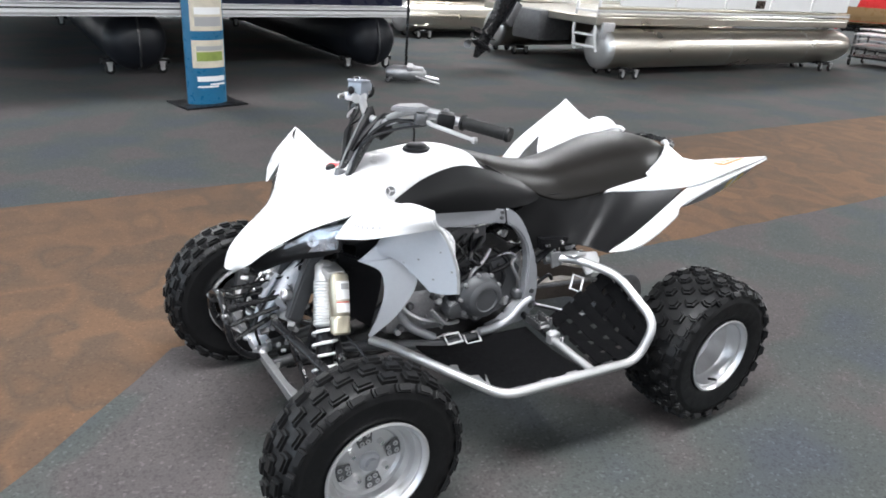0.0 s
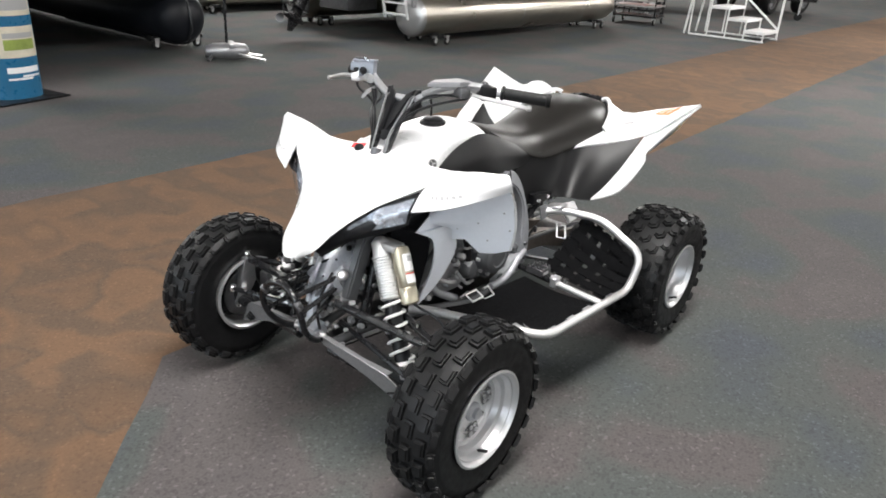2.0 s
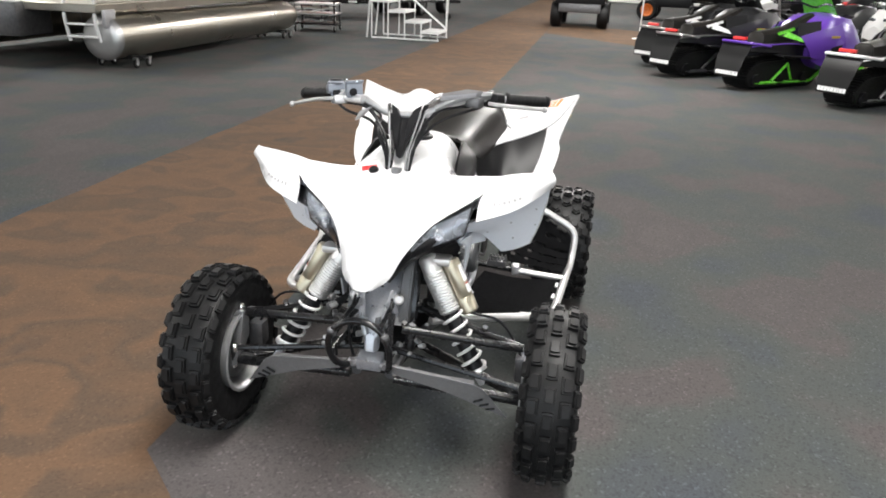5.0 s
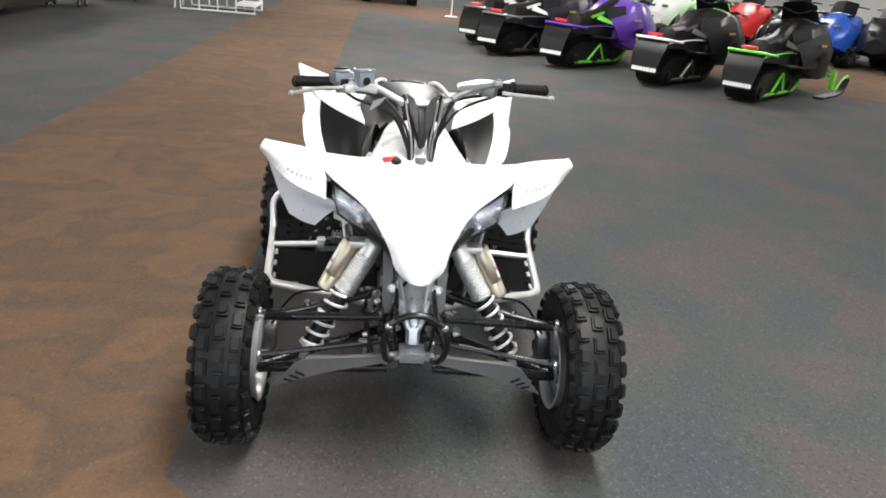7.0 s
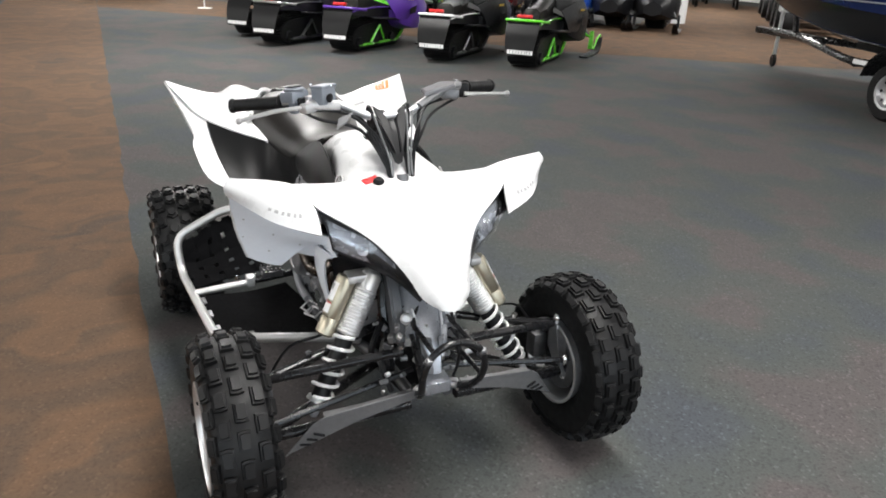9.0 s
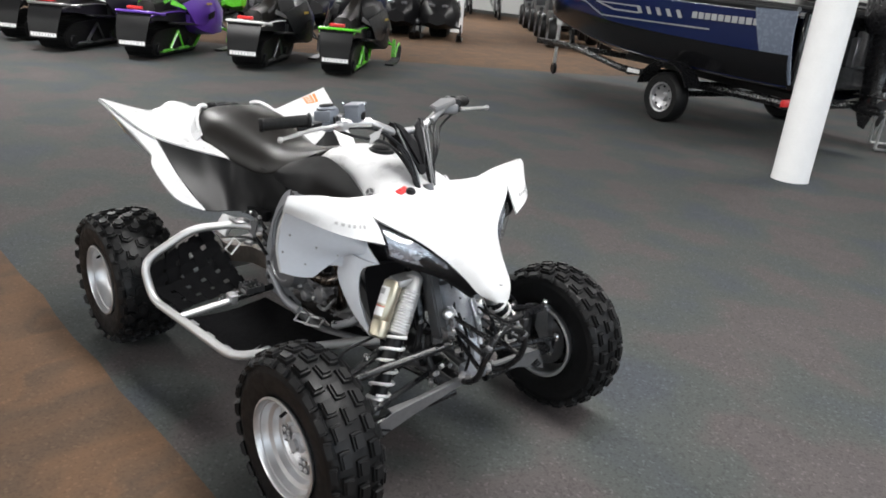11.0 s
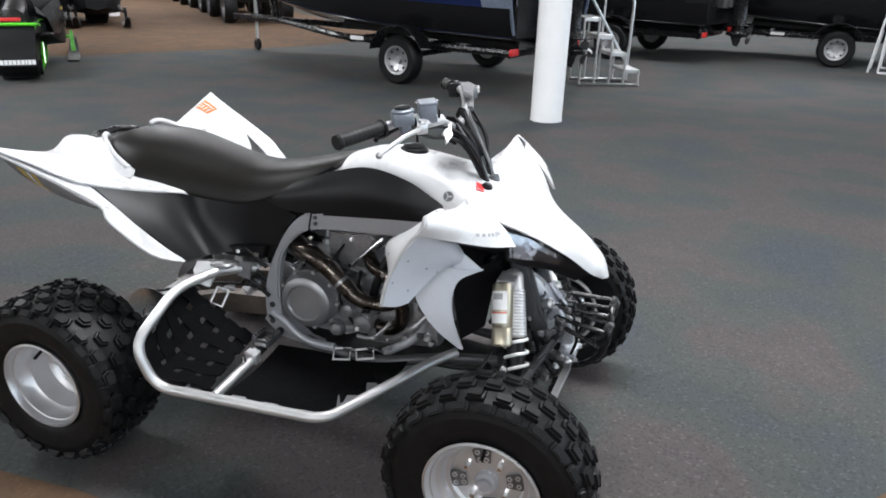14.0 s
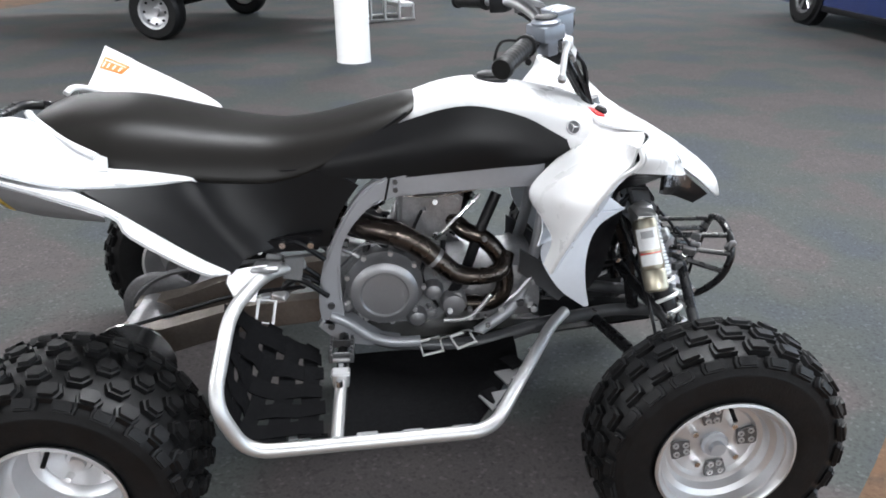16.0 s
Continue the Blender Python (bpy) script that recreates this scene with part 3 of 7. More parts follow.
    ref = [[(.568, .240, .764), (.592, .198, .742), (.616, .156, .722), (.645, .130, .698), (.680, .104, .672)],
           [(.584, .234, .730), (.606, .196, .710), (.628, .155, .692), (.654, .126, .674), (.686, .100, .654)],
           [(.586, .226, .692), (.608, .192, .678), (.630, .154, .664), (.656, .120, .650), (.688, .094, .636)]]
    part("reflector", sheet(bmesh.new(), flip([[(x - .006, y - .004, z - .002) for x, y, z in r] for r in ref], s), 3, 3, 0.003, s), LAMPLENS, lamp, "faceted silver reflector")
    p = surf(flip(ref, s), .5, .45)[0]
    part("bulb_bowl", lathe(bmesh.new(), [(.004, -.004), (.014, .0), (.016, .004), (.014, .004), (.005, .001)], 14, axis_to(p - Vector((.004, .003 * s, .001)), (1, s, .5)), True), LAMPLENS, lamp)
    o = part("lens", sheet(bmesh.new(), flip([[(x + .004, y + .004, z + .002) for x, y, z in r] for r in ref], s), 4, 5, 0.002, s), LENS, lamp, "clear lamp lens")
    o.visible_shadow = False

# tank cover and its dark side panels
TANK = [(.020, .092, .832, .770), (.065, .096, .852, .772), (.12, .100, .870, .768), (.19, .108, .879, .755), (.27, .120, .870, .745), (.34, .136, .857, .742), (.41, .150, .842, .742), (.465, .152, .820, .745)]
rings = []
for x, w, top, low in TANK:
    half = [(0, top), (w * .55, top - .006), (w * .9, top - .03), (w * 1.06, top - .07), (w * 1.1, low)]
    lean = max(0, .10 - x) * 7
    r = [(x - lean * (top - z), -y, z) for y, z in half[:0:-1]] + [(x - lean * (top - z), y, z) for y, z in half]
    rings.append(catmull(r, 3))
rings = [[Vector(c[j]) for c in (catmull([rr[i] for rr in rings], 4) for i in range(len(rings[0])))] for j in range(4 * (len(TANK) - 1) + 1)]
part("tank_cover", loft(bmesh.new(), rings), WHITE, quad, "rounded white plastic tank cover", 60)
for s in (1, -1):
    panel = [[(-.180, .122, .724), (-.06, .120, .776), (.064, .124, .824), (.17, .134, .848), (.277, .142, .828), (.35, .147, .792), (.412, .149, .755)],
             [(-.180, .124, .722), (-.08, .140, .742), (.04, .152, .765), (.14, .162, .778), (.25, .166, .772), (.34, .160, .756), (.412, .150, .754)],
             [(-.180, .124, .720), (-.10, .142, .702), (.013, .154, .703), (.10, .160, .712), (.233, .162, .724), (.332, .156, .730), (.410, .149, .752)]]
    part("tank_side_panel", sheet(bmesh.new(), flip(panel, s), 5, 5, 0.006, -s), DARKP, quad, "satin dark grey tank side panel")
    badge = bmesh.new()
    lathe(badge, [(0, 0.003), (.013, .003), (.0135, 0), (0, 0)], 20, axis_to((.392, .1485 * s, .802), (.25, s, .55)))
    bd = part("badge", badge, DARKMETAL, quad, "small round dark badge")
    ring_ = bmesh.new()
    lathe(ring_, [(.0135, .0), (.0155, .0), (.0155, .004), (.0135, .004)], 20, axis_to((.392, .1485 * s, .802), (.25, s, .55)), True)
    part("badge_ring", ring_, ALU, bd)
    bmx = axis_to((.392, .1485 * s, .802), (.25, s, .55))
    for k in range(3):
        e = Vector((.011 * math.cos(k * 2.094), .011 * math.sin(k * 2.094), .0035))
        part("badge_bar", pipe([bmx @ Vector((0, 0, .0035)), bmx @ e], .0014, 6), ALU, bd)
cap = bmesh.new()
lathe(cap, [(.040, .865), (.042, .880), (.040, .886), (.032, .889), (.030, .894), (.024, .897), (0, .897)], 24, Matrix.Translation((.235, .012, -.008)))
fc = part("fuel_cap", cap, BLACKP, quad, "black screw fuel cap")
part("breather_hose", pipe(catmull([(.245, .012, .895), (.246, .012, .93), (.262, .016, .955), (.30, .016, .955)], 5), .0035, 6), BLACKP, fc)
tagm = bmesh.new()
box(tagm, .022, .046, .004, pose(.458, -.085, .818, 8, 18, 20), .001)
part("warning_tag", tagm, REDP, quad, "red paper warning tag")
kt = bmesh.new()
lathe(kt, [(.014, 0), (.015, .014), (.010, .02), (0, .02)], 16, axis_to((.470, -.068, .806), (.3, 0, 1)))
part("key_switch", kt, BLACKP, quad)

# rear bodywork
for s in (1, -1):
    bulge = s < 0
    top = [[(-.375, .142, .714), (-.379, .146, .714), (-.383, .150, .714), (-.39, .158, .713), (-.40, .17, .713)],
           [(-.50, .155, .746), (-.497, .185, .741), (-.493, .215, .738), (-.485, .245, .738), (-.478, .285, .744)],
           [(-.62, .140, .772), (-.615, .190, .766), (-.610, .245, .764), (-.60, .310, .768), (-.575, .385, .782)],
           [(-.69, .115, .782), (-.685, .170, .834 if bulge else .780), (-.690, .228, .850 if bulge else .783), (-.69, .30, .815), (-.670, .440, .836)],
           [(-.745, .090, .784), (-.755, .170, .842 if bulge else .796), (-.752, .232, .856 if bulge else .803), (-.752, .31, .828), (-.768, .479, .879)]]
    if s > 0:
        tops = flip(top, s)
    part("rear_fender_top", sheet(bmesh.new(), flip(top, s), 5, 5, 0.005, -s), WHITE, quad, "white rear fender sweeping up to a sharp tip")
    strip = [[(-.560, .367, .771), (-.655, .412, .812), (-.768, .480, .879)],
             [(-.500, .365, .732), (-.540, .402, .764), (-.585, .440, .796)],
             [(-.455, .358, .694), (-.468, .390, .718), (-.480, .420, .742)],
             [(-.420, .350, .662), (-.436, .392, .684), (-.450, .428, .704)],
             [(-.362, .328, .606), (-.357, .362, .612), (-.352, .398, .616)],
             [(-.318, .304, .566), (-.320, .308, .566), (-.322, .314, .566)]]
    part("rear_fender_side", sheet(bmesh.new(), flip(strip, s), 4, 4, 0.005, -s), WHITE, quad, "white outer fender blade")
    lipg = [[(-.735, .464, .856), (-.728, .447, .828), (-.718, .420, .792)], [(-.665, .455, .825), (-.658, .440, .794), (-.650, .415, .764)], [(-.585, .439, .790), (-.585, .430, .765), (-.585, .410, .742)], [(-.490, .423, .744), (-.492, .418, .737), (-.495, .410, .730)]]
    lp = part("fender_underside", sheet(bmesh.new(), flip(lipg, s), 4, 3, 0.004, s), FENDERGREY, quad, "grey lower fender band with slanted gold stripes")
    for u, w, mtl in ((.20, .085, GOLD), (.31, .03, PALE), (.37, .05, GOLD)):
        part("fender_stripe", decal(bmesh.new(), flip(lipg, s), u, u + w, .05, .95, -.005 * s), mtl, lp, "slanted stripe")
        part("fender_stripe", decal(bmesh.new(), flip(lipg, s), u, u + w, .05, .95, .002 * s), mtl, lp, "slanted stripe")
    side = [[(-.067, .134, .680), (-.173, .140, .722), (-.378, .156, .712), (-.470, .272, .742), (-.545, .364, .768)],
            [(-.110, .142, .620), (-.205, .146, .640), (-.350, .185, .630), (-.395, .272, .650), (-.430, .350, .672)],
            [(-.141, .146, .540), (-.222, .158, .556), (-.300, .215, .556), (-.312, .262, .558), (-.316, .306, .566)]]
    part("side_panel", sheet(bmesh.new(), flip(side, s), 5, 6, 0.006, -s), DARKP, quad, "smooth dark grey rear side panel")
    hz = .05 if bulge else 0
    under = [[(-.555, .198, .776), (-.62, .186, .800), (-.675, .160, .826), (-.715, .130, .842)], [(-.55, .222, .756), (-.62, .222, .766), (-.69, .205, .788 + hz), (-.745, .185, .802 + hz * .8)]]
    part("seat_base", sheet(bmesh.new(), flip(under, s), 3, 4, 0.006, -s), WHITE, quad, "white plastic under the seat")
    part("seat_trim", pipe(catmull([(-.575, .198 * s, .778), (-.64, .178 * s, .806), (-.70, .142 * s, .838), (-.722, .115 * s, .846), (-.732, .095 * s, .838)], 5), .008, 8), WHITE, quad, "white seat surround")
tail = [[(-.68, -.11, .780), (-.69, 0, .80), (-.68, .11, .780)], [(-.745, -.10, .784), (-.755, 0, .80), (-.745, .10, .784)], [(-.76, -.08, .75), (-.77, 0, .75), (-.76, .08, .75)]]
part("tail_cover", sheet(bmesh.new(), tail, 4, 4, 0.005), WHITE, quad)
stick = decal(bmesh.new(), tops, .77, .95, .825, .905, .0066, 6)
wst = part("warning_sticker", stick, ORANGE, quad, "orange printed warning sticker")
for u in (.795, .838, .881, .92):
    part("sticker_print", decal(bmesh.new(), tops, u, u + .012, .835, .868, .0078, 2), PALE, wst)
part("sticker_print", decal(bmesh.new(), tops, .785, .935, .880, .886, .0078, 4), PALE, wst)
part("warning_print", decal(bmesh.new(), tops, .62, .655, .50, .66, .0066, 4), INK, quad, "small dark printed warning")
part("grab_bar", pipe(rounded([(-.70, .075, .800), (-.79, .088, .816), (-.822, .06, .822), (-.822, -.06, .822), (-.79, -.088, .816), (-.70, -.075, .800)], .03), .011, 10), BLACKPAINT, quad, "black steel grab bar")

SEAT = [(.070, .050, .851, .838), (.040, .096, .846, .816), (-.03, .122, .828, .776), (-.108, .133, .808, .738), (-.175, .140, .796, .706), (-.245, .146, .791, .690), (-.33, .160, .801, .696),
        (-.42, .176, .819, .710), (-.50, .190, .836, .730), (-.56, .196, .845, .750), (-.615, .182, .848, .772), (-.67, .154, .848, .802), (-.71, .122, .842, .818), (-.728, .09, .836, .824)]
rings = []
for x, w, top, low in SEAT:
    h = top - low
    sec = [(0, 1.0), (.36, .955), (.64, .83), (.85, .58), (1.0, .20), (.97, .03), (.55, 0.0), (0, 0.0)]
    half = [(w * u, low + h * v) for u, v in sec]
    r = half + [(-y, z) for y, z in half[-2:0:-1]]
    rings.append(catmull([(x, y, z) for y, z in r], 3, True))
rings = [[Vector(c[j]) for c in (catmull([rr[i] for rr in rings], 3) for i in range(len(rings[0])))] for j in range(3 * (len(SEAT) - 1) + 1)]
seat = part("seat", loft(bmesh.new(), rings), VINYL, quad, "black vinyl saddle with a dipped middle", 70)
for s in (1, -1):
    part("seat_piping", pipe(catmull([(x, (w * .97 + .001) * s, low + .012) for x, w, top, low in SEAT[1:-1]], 3), .0035, 6), BLACKP, seat)

# frame, engine, exhaust
for s in (1, -1):
    outer = catmull([(-.002, .708, 0), (-.050, .682, 0), (-.094, .628, 0), (-.137, .542, 0), (-.162, .468, 0), (-.170, .390, 0), (-.162, .345, 0)], 3)
    inward = catmull([(-.112, .345, 0), (-.115, .390, 0), (-.118, .466, 0), (-.110, .541, 0), (-.088, .588, 0), (-.052, .630, 0), (-.016, .652, 0)], 3)
    upper = catmull([(.335, .734, 0), (.26, .736, 0), (.198, .734, 0), (.10, .727, 0), (.05, .720, 0)], 3)
    under = catmull([(.030, .662, 0), (.080, .668, 0), (.134, .671, 0), (.25, .676, 0), (.335, .678, 0)], 3)
    fr = part("frame_spar", slab(bmesh.new(), [(p.x, .132 * s, p.y) for p in upper + outer + inward + under], (0, .03 * s, 0), .006), FRAME, quad, "silver-grey cast frame arch and upper beam")
    foot = [(-.176, .342), (-.162, .366), (-.125, .372), (-.092, .358), (-.060, .328), (-.029, .305), (.014, .296), (.012, .281), (-.065, .286), (-.130, .296)]
    part("frame_foot", slab(bmesh.new(), [(x, .128 * s, z) for x, z in foot], (0, .034 * s, 0), .006), FRAME, fr)
    part("frame_joint", slab(bmesh.new(), [(.002, .136 * s, .704), (-.003, .136 * s, .703), (-.013, .136 * s, .655), (-.008, .136 * s, .656)], (0, .0275 * s, 0)), BLACKP, fr)
    part("frame_tube", pipe(catmull([(-.145, .158 * s, .372), (-.100, .163 * s, .350), (-.060, .166 * s, .318), (-.010, .166 * s, .299), (.060, .164 * s, .296)], 5), .013, 10), FRAME, fr)
    for p in ((.012, .696), (.012, .678), (-.142, .400), (-.145, .345)):
        bb = bolt_at(bmesh.new(), (p[0], .160 * s, p[1]), (0, s, 0), .009 if p[0] < 0 else .006, .008, 10)
        part("frame_bolt", bb, DARKMETAL, fr)
    part("lower_rail", pipe(rounded([(-.13, .13 * s, .335), (-.06, .145 * s, .300), (.02, .15 * s, .277), (.20, .15 * s, .272), (.40, .10 * s, .30), (.56, .06 * s, .30), (.70, .05 * s, .285)], .05), .016, 10), GRAPHITE, quad, "graphite lower frame rail")
    part("subframe_rail", pipe(rounded([(-.10, .09 * s, .52), (-.34, .08 * s, .58), (-.60, .07 * s, .70), (-.74, .07 * s, .77)], .05), .013, 8), BLACKPAINT, quad)
    part("front_upright", pipe([(.50, .07 * s, .62), (.56, .085 * s, .50), (.60, .08 * s, .32)], .016, 8), BLACKPAINT, quad)
    part("shock_tower", slab(bmesh.new(), [(.548, .066 * s, .64), (.596, .066 * s, .64), (.668, .060 * s, .44), (.628, .060 * s, .42)], (0, .028 * s, 0), .005), GRAPHITE, quad, "grey shock mount upright")
    part("engine_hanger", slab(bmesh.new(), [(.30, .10 * s, .50), (.36, .10 * s, .46), (.44, .10 * s, .40), (.40, .10 * s, .36), (.30, .10 * s, .44)], (0, .012 * s, 0), .002), GRAPHITE, quad)
    # bracket behind the frame with bright bolts
    br = part("rear_bracket", slab(bmesh.new(), [(-.15, .15 * s, .585), (-.29, .16 * s, .575), (-.30, .16 * s, .545), (-.16, .15 * s, .545)], (0, .02 * s, 0), .003), BLACKP, quad)
    pb = bmesh.new()
    slab(pb, [(-.270, .205 * s, .532), (-.345, .222 * s, .530), (-.352, .236 * s, .505), (-.335, .246 * s, .470), (-.298, .240 * s, .462), (-.285, .226 * s, .495)], (.006, .014 * s, .006), .003)
    part("bright_bracket", pb, ALU, br, "bare aluminium bracket")
    part("mount_plate", slab(bmesh.new(), [(-.190, .176 * s, .535), (-.232, .178 * s, .533), (-.240, .184 * s, .488), (-.200, .182 * s, .480)], (0, .006 * s, 0), .002), CAST, br)
    for p in ((-.175, .562), (-.235, .564), (-.285, .552)):
        part("bright_bolt", bolt_at(bmesh.new(), (p[0], .176 * s, p[1]), (0, s, 0), .008, .008, 10), CHROME, br)
for s in (1, -1):
    random.seed(90 + s)
    for i in range(13):
        p = Vector((random.uniform(-.31, -.17), random.uniform(.10, .165) * s, random.uniform(.40, .56)))
        if i % 3:
            part("bracket_clip", block(random.uniform(.015, .04), random.uniform(.01, .02), random.uniform(.010, .028), axis_to(p, (random.uniform(-1, 1), s, random.uniform(-.5, 1))), .003), random.choice((MIDALU, CAST, ALU)), quad)
        else:
            part("bracket_hose", pipe(catmull([p, p + Vector((.04, .02 * s, .03)), p + Vector((.10, .01 * s, -.02))], 4), .006, 8), BLACKP, quad, "black hose behind the frame")
bm = bmesh.new()
box(bm, .24, .21, .17, pose(.02, 0, .41, 0, -8, 0), .035, 3)
box(bm, .14, .19, .13, pose(-.09, 0, .45, 0, 10, 0), .03, 3)
engine = part("engine_case", bm, ENGINE, quad, "grey cast engine crankcase")
part("cylinder", block(.115, .13, .12, pose(.075, 0, .545, 0, 14, 0), .008, 2), ENGINE, engine, "engine cylinder barrel")
for i in range(7):
    part("cooling_fin", block(.13, .15, .008, pose(.055 + i * .006, 0, .505 + i * .014, 0, 14, 0), .003), ENGINE, engine)
part("cylinder_head", block(.14, .16, .075, pose(.10, 0, .635, 0, 14, 0), .018, 3), ENGINE, engine)
# covers on the left (s = 1) are coloured darker than on the right
for s in (1, -1):
    cov = bmesh.new()
    rr = .077 if s < 0 else .062
    cc = (-.019, .100 * s, .438) if s < 0 else (.06, .100, .42)
    lathe(cov, [(rr + .012, 0), (rr + .012, .05), (rr + .004, .058), (rr, .084), (rr - .010, .092), (rr - .022, .093), (rr - .026, .089), (0, .089)], 40, axis_to(cc, (0, s, 0)))
    cv = part("clutch_cover" if s < 0 else "stator_cover", cov, COVER if s < 0 else GRAPHITE, engine, "round satin grey clutch cover" if s < 0 else "round dark stator cover")
    for i in range(9):
        a = i * 2 * math.pi / 9
        bb = bolt_at(bmesh.new(), (cc[0] + (rr + .012) * math.cos(a), (.152 if s < 0 else .15) * s, cc[2] + (rr + .012) * math.sin(a)), (0, s, 0), .0065, .012, 6)
        part("cover_bolt", bb, ALU, cv)
    for cx, cz, r in ((.094, .414, .018), (.142, .378, .026), (.055, .345, .018), (-.11, .385, .016), (.13, .455, .014)):
        part("side_cover", lathe(bmesh.new(), [(r + .006, 0), (r + .006, .03), (r, .042), (r * .5, .046), (0, .046)], 18, axis_to((cx, .105 * s, cz), (0, s, 0))), COVER if s < 0 else GRAPHITE, engine)
    random.seed(5 + s)
    for i in range(9):
        x0, z0 = random.uniform(-.12, .12), random.uniform(.50, .64)
        p = [(x0, .10 * s, z0), (x0 + random.uniform(-.06, .1), (.118 + random.uniform(0, .03)) * s, z0 - .05), (x0 + random.uniform(-.03, .14), .125 * s, z0 - random.uniform(.06, .16))]
        part("hose", pipe(catmull(p, 5), random.choice((.004, .006, .008)), 6), BLACKP, engine, "black rubber hose")
    for line in ([(.02, .128 * s, .655), (.10, .135 * s, .652), (.21, .13 * s, .668)], [(.10, .132 * s, .545), (.15, .135 * s, .60), (.20, .13 * s, .65)], [(-.09, .13 * s, .52), (-.05, .14 * s, .545), (.0, .14 * s, .540)]):
        part("metal_line", pipe(catmull(line, 4), .0042, 6), CHROME, engine)
for s in (1, -1):
    random.seed(21 + s)
    for i in range(26):
        x, z = random.uniform(-.13, .24), random.uniform(.31, .66)
        if (x + .014) ** 2 + (z - .446) ** 2 < .0095:
            continue
        y = .100 + random.uniform(.0, .045)
        part("case_bolt", bolt_at(bmesh.new(), (x, y * s, z), (random.uniform(-.3, .3), s, random.uniform(-.2, .4)), random.uniform(.004, .0085), random.uniform(.008, .02), 8), random.choice((CHROME, MIDALU, ALU)), engine)
    for i in range(7):
        x, z = -.12 + .052 * i, random.uniform(.33, .40)
        part("case_rib", block(random.uniform(.02, .04), .03, random.uniform(.012, .03), pose(x, .112 * s, z, random.uniform(-20, 20), random.uniform(-30, 30), 0), .004), random.choice((ENGINE, MIDALU)), engine)
    # the left crankcase half and head cover also take darker materials
    part("case_half", slab(bmesh.new(), [(-.11, .098 * s, .36), (-.05, .098 * s, .325), (.08, .098 * s, .318), (.16, .098 * s, .36), (.165, .098 * s, .43), (.10, .098 * s, .50), (-.06, .098 * s, .53), (-.12, .098 * s, .47)], (0, .022 * s, 0), .006), CAST if s < 0 else GRAPHITE, engine, "cast crankcase half")
    part("head_cover", slab(bmesh.new(), [(.02, .075 * s, .645), (.015, .075 * s, .58), (.06, .075 * s, .535), (.15, .075 * s, .55), (.165, .075 * s, .63), (.13, .075 * s, .655)], (0, .03 * s, 0), .008), ENGINE if s < 0 else DARKMETAL, engine, "grey cast head cover")
    for cx, cz, r in ((.045, .375, .014), (-.055, .362, .012), (.150, .395, .016), (.195, .44, .012)):
        part("plug", lathe(bmesh.new(), [(r, 0), (r, .02), (r * .7, .026), (0, .026)], 6, axis_to((cx, .118 * s, cz), (0, s, .15))), MIDALU, engine, "hexagonal plug")
    for pts in ([(-.11, .118 * s, .52), (-.07, .135 * s, .50), (-.10, .14 * s, .44), (-.115, .13 * s, .38)], [(.02, .13 * s, .565), (.05, .14 * s, .53), (.09, .142 * s, .50), (.10, .135 * s, .455)], [(.12, .13 * s, .33), (.18, .145 * s, .345), (.23, .14 * s, .40)]):
        part("oil_line", pipe(catmull(pts, 5), .006, 8), MIDALU, engine, "dull metal oil line")
    part("coolant_hose", pipe(catmull([(.24, .10 * s, .64), (.20, .13 * s, .56), (.17, .135 * s, .47), (.14, .12 * s, .40)], 5), .013, 10), BLACKP, engine, "thick black coolant hose")
    part("hose_clamp", pipe([(.172, .135 * s, .478), (.170, .135 * s, .468)], .0145, 12), CHROME, engine)
    part("drain_line", pipe(catmull([(.05, .15 * s, .290), (.12, .156 * s, .296), (.17, .152 * s, .31), (.21, .148 * s, .298)], 5), .004, 6), CHROME, engine, "thin bright line")
hd = catmull([(.262, -.135, .505), (.245, -.165, .478), (.202, -.180, .472), (.147, -.182, .480), (.099, -.180, .518), (.059, -.176, .553), (.007, -.168, .579), (-.045, -.145, .583), (-.097, -.108, .590), (-.20, -.08, .62), (-.34, -.06, .64)], 6)
ex = part("exhaust_pipe", pipe(hd, [.020 + .009 * min(1, max(0, (i - 14) / 22)) for i in range(len(hd))], 16), BURNT, quad, "heat-browned steel exhaust header")
part("exhaust_clamp", pipe([hd[24], hd[25]], .0255, 16), MIDALU, ex)
part("exhaust_bend", pipe(catmull([(.11, -.05, .60), (.164, -.118, .562), (.212, -.130, .540), (.249, -.132, .493), (.263, -.132, .437), (.252, -.130, .393), (.217, -.125, .370), (.165, -.11, .366)], 6), .021, 14), BURNT, ex, "dark curved front pipe")
muff = bmesh.new()
lathe(muff, [(.03, 0), (.055, .03), (.058, .28), (.05, .31), (.02, .32), (.015, .30)], 24, axis_to((-.40, 0.0, .60), (-1, 0, .32)))
part("silencer", muff, DARKMETAL, quad, "dark round silencer under the tail")
part("oil_tank", block(.24, .19, .15, pose(.24, 0, .375, 0, -6, 0), .03, 2), ENGINE, quad, "cast oil tank in front of the engine")
